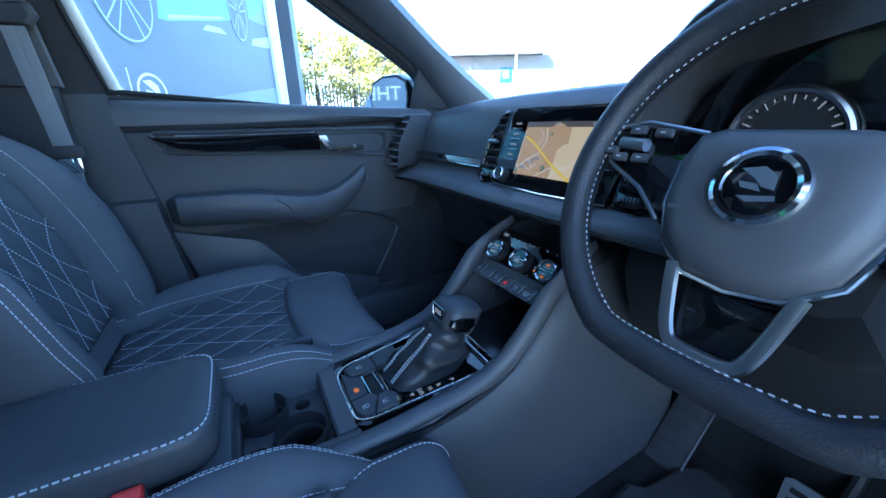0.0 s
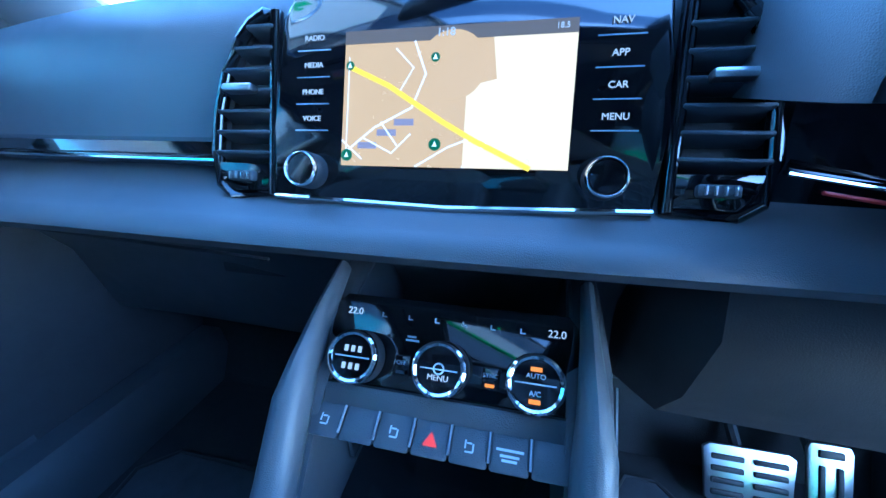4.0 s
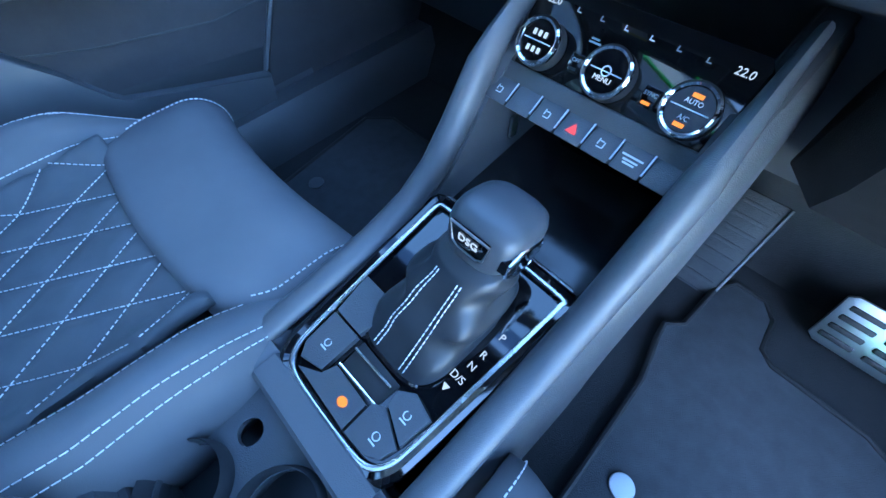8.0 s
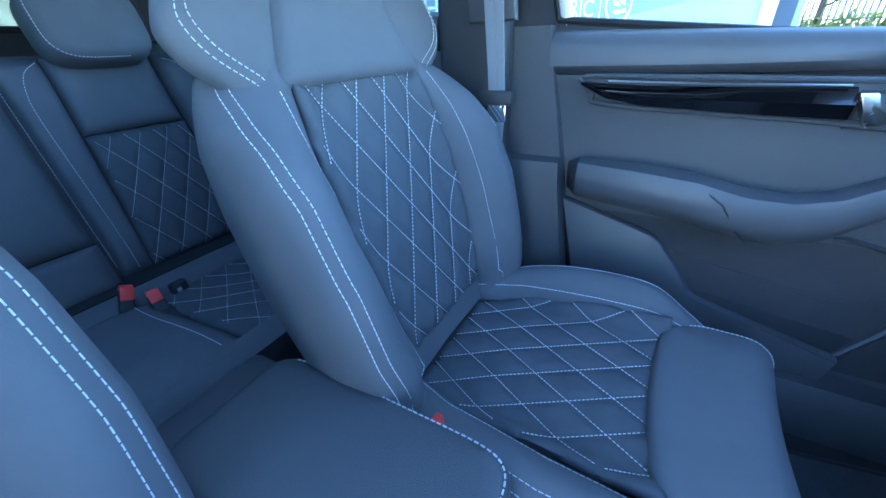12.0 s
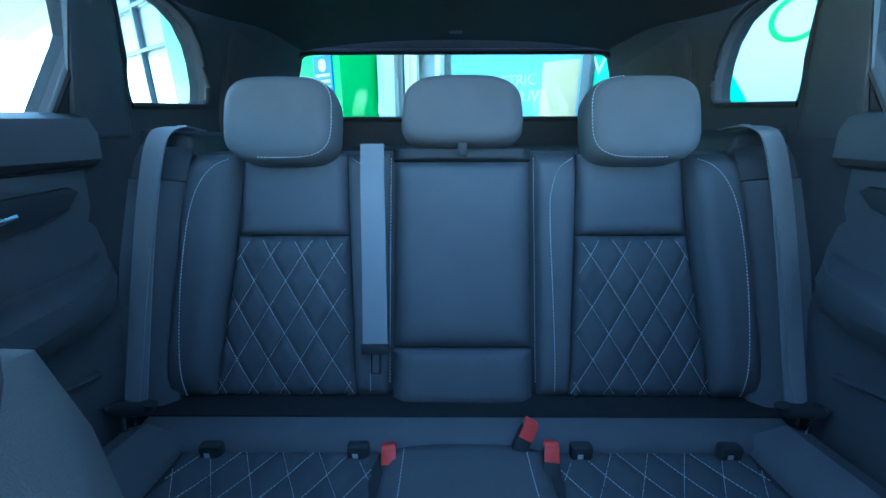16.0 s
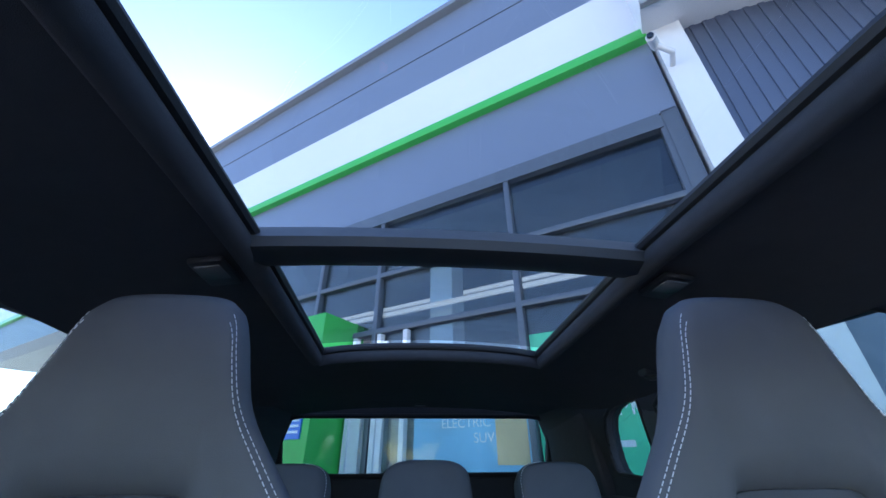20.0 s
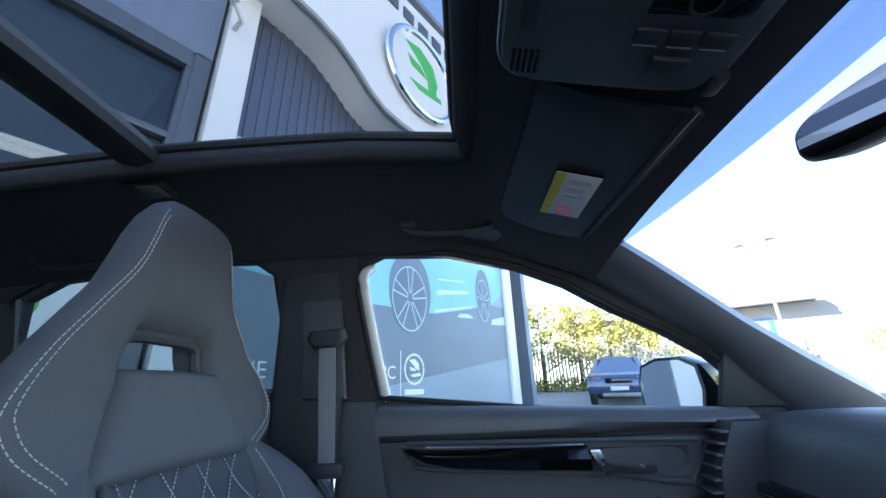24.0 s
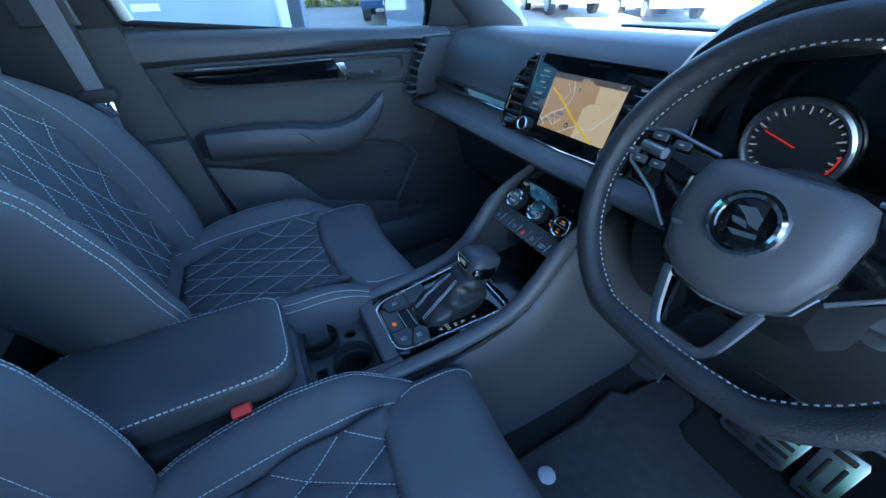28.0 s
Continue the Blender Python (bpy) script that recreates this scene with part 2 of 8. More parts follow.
def dashes(lines, length=0.006, gap=0.003, w=0.0011, lift=0.0008, bm=None):
    """Sewn thread: short rounded bars laid along lines of (point, normal)."""
    bm = bm or bmesh.new()
    for line in lines:
        pts, nor = [Vector(p) for p, _ in line], [Vector(n) for _, n in line]
        acc, i, nxt = 0.0, 0, 0.0
        marks = []
        for k in range(len(pts) - 1):
            seg = (pts[k + 1] - pts[k]).length
            while nxt <= acc + seg and seg > 1e-9:
                f = (nxt - acc) / seg
                marks.append((pts[k].lerp(pts[k + 1], f), nor[k].lerp(nor[k + 1], f).normalized()))
                nxt += length if len(marks) % 2 else gap
            acc += seg
        for (a, na), (b, nb) in zip(marks[::2], marks[1::2]):
            d = (b - a)
            s = d.cross(na).normalized() * w
            lo, hi = na * -0.0004, na * lift
            va = [bm.verts.new(q) for q in (a - s + lo, a + s + lo, a + s * 0.5 + hi, a - s * 0.5 + hi)]
            vb = [bm.verts.new(q) for q in (b - s + lo, b + s + lo, b + s * 0.5 + hi, b - s * 0.5 + hi)]
            for q in range(4):
                bm.faces.new((va[q], va[(q + 1) % 4], vb[(q + 1) % 4], vb[q]))
            bm.faces.new(va), bm.faces.new(vb)
    return bm


def text(body, size, m, material, parent, depth=0.0004, name="lettering"):
    cu = bpy.data.curves.new(name, "FONT")
    cu.body, cu.size, cu.extrude, cu.align_x, cu.align_y = body, size, depth, "CENTER", "CENTER"
    cu.materials.append(material)
    ob = new(name, cu)
    if parent:
        ob.parent = parent
    ob.matrix_local = m
    return ob


def grid(f, nu, nv, u0=0.0, u1=1.0, v0=0.0, v1=1.0, bm=None):
    bm = bm or bmesh.new()
    vs = [[bm.verts.new(f(u0 + (u1 - u0) * i / nu, v0 + (v1 - v0) * j / nv)) for i in range(nu + 1)] for j in range(nv + 1)]
    for a, b in zip(vs, vs[1:]):
        for i in range(nu):
            bm.faces.new((a[i], a[i + 1], b[i + 1], b[i]))
    return bm


def shell(f, nu, nv, thick, bm=None, rim=0.0):
    """A patch of surface f(u, v) with thickness behind it; rim rounds its border."""
    def g(u, v):
        e = min(u, 1 - u, v, 1 - v)
        p, n = f(u, v)
        return p - n * (rim * max(0.0, 1 - e / 0.06) ** 2 if rim else 0)
    bm = bm or bmesh.new()
    front = [[bm.verts.new(g(i / nu, j / nv)) for i in range(nu + 1)] for j in range(nv + 1)]
    back = [[bm.verts.new(f(i / nu, j / nv)[0] - f(i / nu, j / nv)[1] * thick) for i in range(nu + 1)] for j in range(nv + 1)]
    for L, flip in ((front, 0), (back, 1)):
        for a, b in zip(L, L[1:]):
            for i in range(nu):
                q = (a[i], a[i + 1], b[i + 1], b[i])
                bm.faces.new(q[::-1] if flip else q)
    edge = lambda L: L[0] + [r[-1] for r in L[1:]] + L[-1][-2::-1] + [r[0] for r in L[-2:0:-1]]
    A, B = edge(front), edge(back)
    for i in range(len(A)):
        j = (i + 1) % len(A)
        bm.faces.new((A[j], A[i], B[i], B[j]))
    return bm


def smooth(a, b, x):
    t = max(0.0, min(1.0, (x - a) / (b - a)))
    return t * t * (3 - 2 * t)


def table(x, *rows):
    """Straight steps between (x, value) rows."""
    for (a, p), (b, q) in zip(rows, rows[1:]):
        if x <= b:
            return p + (q - p) * max(0.0, (x - a)) / (b - a)
    return rows[-1][1]


def line_stuff(name, bm, material, parent, label=""):
    return tagged(part(name, bm, material, parent, label), kind="stuff")


# ---- car shell ----
def side_x(z):
    """Half width of the glass line at a height."""
    return 0.745 - max(0.0, z - 1.15) * 0.30


def liner_z(x, y):
    base = table(y, (-2.15, 1.540), (-1.6, 1.545), (-1.09, 1.562), (-0.5, 1.60), (-0.15, 1.603), (0.04, 1.583), (0.2, 1.51), (0.36, 1.455))
    return base - (0.035 + 0.055 * smooth(-1.85, -1.3, y) - 0.05 * smooth(-0.15, 0.15, y)) * (abs(x) / 0.6) ** 2.5


def build_floor():
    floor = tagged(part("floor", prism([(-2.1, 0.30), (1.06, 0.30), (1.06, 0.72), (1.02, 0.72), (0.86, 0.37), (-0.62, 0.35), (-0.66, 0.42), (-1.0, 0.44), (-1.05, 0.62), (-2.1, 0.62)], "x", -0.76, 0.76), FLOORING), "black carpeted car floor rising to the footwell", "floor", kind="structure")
    for s in (-1, 1):
        sill = part("trim", prism([(s * 0.76, 0.34), (s * 0.665, 0.34), (s * 0.66, 0.45), (s * 0.69, 0.485), (s * 0.76, 0.485)], "y", -1.2, 0.95, 0.008), PLASTIC)
        tagged(sill, "dark grained plastic sill trim along the floor", "trim", kind="structure")


def build_mat(side):
    if side > 0:
        out = [(0.235, 0.02), (0.232, 0.35), (0.226, 0.52), (0.208, 0.60), (0.204, 0.635), (0.228, 0.658), (0.236, 0.765), (0.258, 0.800), (0.310, 0.800), (0.334, 0.770), (0.341, 0.705), (0.362, 0.688), (0.50, 0.680), (0.562, 0.650), (0.592, 0.55), (0.610, 0.39), (0.610, 0.02)]
    else:
        out = [(-0.20, 0.26), (-0.17, 0.60), (-0.22, 0.66), (-0.58, 0.66), (-0.632, 0.61), (-0.585, 0.335), (-0.56, 0.31)]
    m = thing("floor_mat", "black velour floor mat with a bound edge", "floor mat", (0, 0, 0.372), "front floor mats")
    part("carpet", prism(out, "z", 0, 0.008, 0.002), CARPET, m)
    part("binding", tube([(x, y, 0.006) for x, y in out], 0.0055, 8, 1.0, loop=True), RUBBER, m, "raised black bound edge")
    for x, y in ((0.283, 0.365), (0.552, 0.364)) if side > 0 else ((-0.527, 0.385), (-0.26, 0.33)):
        part("fastener", disc(0.018, 0.006, 24, 0.002, Matrix.Translation((x, y, 0.008))), MARK if side > 0 else PLASTIC, m, "round grey fastener")


WIN = [(-0.185, 1.168), (-0.21, 1.30), (-0.232, 1.43), (-0.222, 1.49), (-0.17, 1.512), (0.0, 1.505), (0.168, 1.466), (0.29, 1.418), (0.392, 1.36), (0.52, 1.30), (0.629, 1.236), (0.68, 1.19), (0.675, 1.10), (0.4, 1.115), (0.185, 1.133)]
RWIN = [(-1.10, 1.205), (-1.16, 1.35), (-1.14, 1.44), (-1.04, 1.485), (-0.7, 1.515), (-0.50, 1.51), (-0.44, 1.47), (-0.42, 1.33), (-0.40, 1.178)]
QWIN = [(-1.276, 1.240), (-1.250, 1.33), (-1.222, 1.42), (-1.208, 1.462), (-1.222, 1.474), (-1.34, 1.471), (-1.40, 1.459), (-1.45, 1.438), (-1.492, 1.40), (-1.520, 1.355), (-1.541, 1.305), (-1.546, 1.270), (-1.53, 1.253)]


HINGE = Matrix.Translation((0.76, 0.80, 0)) @ Matrix.Rotation(radians(64), 4, "Z") @ Matrix.Translation((-0.76, -0.80, 0))
DOORWAY = [(-0.105, 0.49), (-0.145, 0.86)] + WIN[:12] + [(0.75, 1.10), (0.78, 0.60), (0.70, 0.49)]


def opening_wall(name, outer, holes, thick, s, material, label, kind="structure", parent=None):
    """A side wall that follows the glass line, with openings cut through it."""
    bm = bmesh.new()
    loops = [outer] + holes
    es = []
    for lp in loops:
        vs = [bm.verts.new((0, y, z)) for y, z in lp]
        es += [bm.edges.new((vs[i], vs[(i + 1) % len(vs)])) for i in range(len(vs))]
    bmesh.ops.triangle_fill(bm, edges=es, use_beauty=True, use_dissolve=False)
    gone = []
    for f in bm.faces:
        c = f.calc_center_median()
        for h in holes:
            if inside(h, c.y, c.z):
                gone.append(f)
    bmesh.ops.delete(bm, geom=list(set(gone)), context="FACES")
    ex = bmesh.ops.extrude_face_region(bm, geom=list(bm.faces))
    moved = {v for v in ex["geom"] if isinstance(v, bmesh.types.BMVert)}
    for v in bm.verts:
        v.co.x = s * (side_x(v.co.z) + (thick if v in moved else 0.0))
    ob = part(name, bm, material, parent, label if parent else "", True, 30)
    if not parent:
        tagged(ob, label, "wall", kind=kind)
    return ob


def inside(poly, y, z):
    c = False
    for (y1, z1), (y2, z2) in zip(poly, poly[1:] + poly[:1]):
        if (z1 > z) != (z2 > z) and y < (y2 - y1) * (z - z1) / (z2 - z1) + y1:
            c = not c
    return c


def pane(name, poly, s, inset, material, label):
    bm = bmesh.new()
    cy = sum(p[0] for p in poly) / len(poly)
    cz = sum(p[1] for p in poly) / len(poly)
    g = [((y - cy) * 1.02 + cy, (z - cz) * 1.02 + cz) for y, z in poly]
    a = [bm.verts.new((s * (side_x(z) + inset), y, z)) for y, z in g]
    b = [bm.verts.new((s * (side_x(z) + inset + 0.004), y, z)) for y, z in g]
    bm.faces.new(a), bm.faces.new(b)
    for i in range(len(a)):
        j = (i + 1) % len(a)
        bm.faces.new((a[i], a[j], b[j], b[i]))
    ob = tagged(part(name, bm, material, None, "", False), label, "window", kind="structure")
    ob.visible_shadow = False
    return ob


def rim(poly, s, r, inset, material, parent):
    return part("window_seal", tube([(s * (side_x(z) + inset), y, z) for y, z in poly], r, 8, loop=True), material, parent, "black rubber seal round the glass")


def build_sides():
    for s, nm in ((-1, "wall_left"), (1, "wall_right")):
        outer = [(-2.15, 0.60), (-1.2, 0.60), (-1.15, 0.40), (1.02, 0.40), (1.02, 1.10), (0.90, 1.15), (0.78, 1.22), (0.62, 1.33), (0.45, 1.415), (0.28, 1.475), (0.05, 1.54), (-0.5, 1.56), (-1.2, 1.565), (-1.7, 1.57), (-2.17, 1.57), (-2.17, 1.15)]
        w = opening_wall(nm, outer, [WIN if s < 0 else DOORWAY, RWIN, QWIN], 0.055, s, LINER, "black cloth and plastic inner side wall of the car")
        for p in (WIN if s < 0 else DOORWAY, RWIN, QWIN):
            rim(p, s, 0.008, 0.004, RUBBER, w)
        fw = pane("window_1" if s < 0 else "window_4", WIN, s, 0.03, GLASS, "clear front side window, closed")
        if s > 0:
            fw.matrix_world = HINGE
        pane("window_2" if s < 0 else "window_5", RWIN, s, 0.03, TINT, "tinted rear side window, closed")
        pane("window_3" if s < 0 else "window_6", QWIN, s, 0.03, TINT, "small tinted rear quarter window")
        # painted jamb strip outside the centre post
        st = part("painted_jamb", tube(curve([(s * (side_x(z) + 0.012), y, z) for y, z in ((-0.14, 1.06), (-0.170, 1.165), (-0.196, 1.30), (-0.217, 1.43), (-0.216, 1.462))] + [(s * 0.70, -0.205, 1.492)]), 0.0135, 10), WHITE_PAINT, w, "white painted door jamb")
        # centre post trim with belt track
        post = part("post_trim", hexa([(s * 0.70, -0.26, 0.50), (s * 0.70, -0.43, 0.50), (s * 0.648, -0.42, 1.50), (s * 0.648, -0.275, 1.50), (s * 0.755, -0.25, 0.50), (s * 0.755, -0.44, 0.50), (s * 0.69, -0.43, 1.52), (s * 0.69, -0.27, 1.52)], 0.012), DARK, w, "black centre post trim")
        low = part("post_base", loft([[(s * (0.745 - d), y0, z), (s * (0.745 - d), y1, z), (s * 0.765, y1, z), (s * 0.765, y0, z)] for z, y0, y1, d in ((0.40, -0.09, -0.46, 0.075), (0.62, -0.105, -0.45, 0.075), (0.86, -0.135, -0.44, 0.085), (0.90, -0.14, -0.44, 0.075), (0.905, -0.142, -0.44, 0.045), (1.09, -0.178, -0.43, 0.045), (1.16, -0.19, -0.43, 0.04))]), PLASTIC, w, "dark grained plastic post cover")
        # pillar between rear window and tailgate
        part("rear_post_trim", hexa([(s * 0.722, -1.13, 1.17), (s * 0.718, -1.262, 1.17), (s * 0.645, -1.190, 1.50), (s * 0.645, -1.13, 1.50), (s * 0.75, -1.13, 1.17), (s * 0.74, -1.278, 1.17), (s * 0.64, -1.198, 1.51), (s * 0.65, -1.13, 1.51)], 0.012), PLASTIC, w, "dark plastic rear post trim")
        part("load_side", hexa([(s * 0.58, -1.36, 0.6), (s * 0.58, -2.1, 0.6), (s * 0.60, -2.1, 1.16), (s * 0.62, -1.30, 1.18), (s * 0.75, -1.30, 0.6), (s * 0.75, -2.1, 0.6), (s * 0.74, -2.1, 1.175), (s * 0.74, -1.28, 1.195)], 0.015), DARK, w, "black load bay side trim")
        part("tail_post", hexa([(s * 0.69, -1.62, 1.17), (s * 0.68, -2.12, 1.17), (s * 0.655, -2.12, 1.49), (s * 0.645, -1.62, 1.50), (s * 0.73, -1.58, 1.17), (s * 0.74, -2.12, 1.17), (s * 0.68, -2.12, 1.50), (s * 0.66, -1.60, 1.51)], 0.015), LINER, w)


def build_roof():
    X = 0.318
    top = bmesh.new()
    ys = [-2.12 + i * 0.0425 for i in range(59)]
    xs = [-0.625 + i * 1.25 / 40 for i in range(41)]
    fa = [-X, X, -1.09, 0.045]
    for side_layer in (0, 0.03):
        vs = [[top.verts.new((x, y, liner_z(x, y) + side_layer)) for x in xs] for y in ys]
        for j in range(len(ys) - 1):
            for i in range(len(xs) - 1):
                cx, cy = (xs[i] + xs[i + 1]) / 2, (ys[j] + ys[j + 1]) / 2
                if not (fa[0] < cx < fa[1] and fa[2] < cy < fa[3]) and cy < 0.34:
                    top.faces.new((vs[j][i], vs[j][i + 1], vs[j + 1][i + 1], vs[j + 1][i]))
    tagged(part("ceiling", top, LINER), "black cloth headliner with a large roof opening", "ceiling", kind="structure")
    roof = thing("glass_roof", "panoramic glass roof in a black frame with a cross bar", "sunroof", (0, 0, 0))
    edge = []
    for (x0, y0), (x1, y1) in (((-X, -1.09), (X, -1.09)), ((X, -1.09), (X, 0.045)), ((X, 0.045), (-X, 0.045)), ((-X, 0.045), (-X, -1.09))):
        for k in range(12):
            f = k / 12
            edge.append((x0 + (x1 - x0) * f, y0 + (y1 - y0) * f))
    part("frame", tube([(x, y, liner_z(x, y) + 0.004) for x, y in edge], 0.019, 10, loop=True), LINER, roof, "rounded black cloth surround")
    part("seal", tube([(x * 0.955, -0.52 + (y + 0.52) * 0.972, liner_z(x, y) + 0.024) for x, y in edge], 0.010, 8, loop=True), RUBBER, roof)
    part("cross_bar", loft([[(x, y, liner_z(X, -0.54) + 0.012 + z + 0.010 * (1 - (x / X) ** 2)) for y, z in ((-0.502, 0.0), (-0.508, -0.014), (-0.54, -0.022), (-0.572, -0.014), (-0.578, 0.0), (-0.555, 0.03), (-0.525, 0.03))] for x in [-X + k * 2 * X / 12 for k in range(13)]]), DARK, roof, "curved black bar across the glass")
    for y0, y1 in ((-1.115, -0.54), (-0.54, 0.07)):
        p = part("pane", grid(lambda u, v: Vector((-0.36 + 0.72 * u, y0 + (y1 - y0) * v, liner_z(0.1, y0 + (y1 - y0) * v) + 0.055 - 0.02 * (2 * u - 1) ** 2)), 8, 8), ROOFGLASS, roof, "lightly tinted roof glass")
        p.visible_shadow = False


def build_front_posts():
    for s in (-1, 1):
        st = [((0.63, -0.02, 1.545), (0.50, 0.17, 1.53), 0), ((0.64, 0.17, 1.500), (0.515, 0.33, 1.488), 0), ((0.67, 0.36, 1.412), (0.565, 0.46, 1.420), 0), ((0.71, 0.61, 1.268), (0.63, 0.66, 1.297), 0), ((0.735, 0.69, 1.18), (0.665, 0.80, 1.215), 0), ((0.745, 0.80, 1.09), (0.70, 0.95, 1.134), 0), ((0.76, 0.86, 1.0), (0.74, 1.06, 1.03), 0)]
        rings = []
        for (a, b, _) in st:
            a, b = Vector(a), Vector(b)
            out = Vector((0.05, 0.03, 0.03))
            mid = a.lerp(b, 0.5) - Vector((0.018, 0.010, 0.012))
            rings.append([Vector((s * p.x, p.y, p.z)) for p in (a, a.lerp(mid, 0.5) - Vector((0.006, 0.003, 0.004)), mid, b.lerp(mid, 0.5) - Vector((0.006, 0.003, 0.004)), b, b + out, a + out)])
        ob = part("trim", loft(rings), SOFT)
        tagged(ob, "grey soft-touch windscreen post trim", "trim", kind="structure")
        part("mirror_corner", hexa([(s * 0.735, 0.62, 1.12), (s * 0.735, 0.80, 1.12), (s * 0.70, 0.70, 1.235), (s * 0.70, 0.64, 1.25), (s * 0.755, 0.62, 1.12), (s * 0.755, 0.80, 1.12), (s * 0.72, 0.70, 1.24), (s * 0.72, 0.64, 1.255)], 0.006), DARK, ob, "black triangular mirror cover")
    bm = grid(lambda u, v: Vector(((-1 + 2 * u) * (0.60 + 0.13 * v), 0.34 + 0.86 * v + 0.06 * (1 - (2 * u - 1) ** 2), 1.495 - 0.42 * v ** 1.15)), 12, 10)
    ob = tagged(part("windscreen", bm, GLASS), "clear curved windscreen", "window", kind="structure")
    ob.visible_shadow = False
    bm = grid(lambda u, v: Vector(((-1 + 2 * u) * (0.60 + 0.005 * v), 0.325 + 0.05 * v + 0.045 * (1 - (2 * u - 1) ** 2), 1.487 - 0.02 * v)), 12, 2)
    tagged(part("windscreen_band", bm, BAND), "dark dotted print band along the windscreen top", "trim", kind="structure")


def build_tail():
    """Tailgate with its window opening and glass, and the parcel shelf."""
    y, t = -2.14, 0.05
    oy = [(-0.76, 0.60), (0.76, 0.60), (0.75, 1.15), (0.70, 1.52), (0.60, 1.58), (-0.60, 1.58), (-0.70, 1.52), (-0.75, 1.15)]
    hole = [(-0.62, 1.235), (-0.655, 1.255), (-0.678, 1.38), (-0.676, 1.435), (-0.664, 1.474), (-0.636, 1.494), (-0.59, 1.501), (0.59, 1.501), (0.636, 1.494), (0.664, 1.474), (0.676, 1.435), (0.678, 1.38), (0.655, 1.255), (0.62, 1.235)]
    bm = bmesh.new()
    es = []
    for lp in (oy, hole):
        vs = [bm.verts.new((x, y, z)) for x, z in lp]
        es += [bm.edges.new((vs[i], vs[(i + 1) % len(vs)])) for i in range(len(vs))]
    bmesh.ops.triangle_fill(bm, edges=es, use_beauty=True)
    bmesh.ops.delete(bm, geom=[f for f in bm.faces if inside(hole, f.calc_center_median().x, f.calc_center_median().z)], context="FACES")
    ex = bmesh.ops.extrude_face_region(bm, geom=list(bm.faces))
    bmesh.ops.translate(bm, verts=[v for v in ex["geom"] if isinstance(v, bmesh.types.BMVert)], vec=(0, -t, 0))
    w = tagged(part("wall_rear", bm, LINER), "black inner tailgate panel with a wide window", "wall", kind="structure")
    part("window_seal", tube([(x, y, z) for x, z in hole], 0.012, 8, loop=True), RUBBER, w)
    g = prism([(x * 1.02, 1.37 + (z - 1.37) * 1.03) for x, z in hole], "y", y - 0.025, y - 0.029)
    ob = tagged(part("window_7", g, TINT, None, "", False), "lightly tinted rear window", "window", kind="structure")
    ob.visible_shadow = False
    part("latch", box(0.0, -1.98, liner_z(0, -1.98) - 0.004, 0.05, 0.02, 0.008, 0.003), PLASTIC, w)
    sh = thing("parcel_shelf", "black carpeted parcel shelf behind the rear seats", "parcel shelf", (0, 0, 1.115))
    part("board", box(0, -1.76, 0, 1.16, 0.70, 0.02, 0.006), CARPET, sh)
    part("front_edge", box(0, -1.415, 0.004, 1.14, 0.02, 0.03, 0.008), DARK, sh)


def door_x(y, z):
    """Depth of the door's inner face."""
    return -(0.735 - 0.012 * smooth(0.98, 1.08, z) - 0.015 * smooth(1.075, 1.13, z) + 0.012 * smooth(0.95, 0.75, z) * smooth(1.0, 0.3, 1 - z))


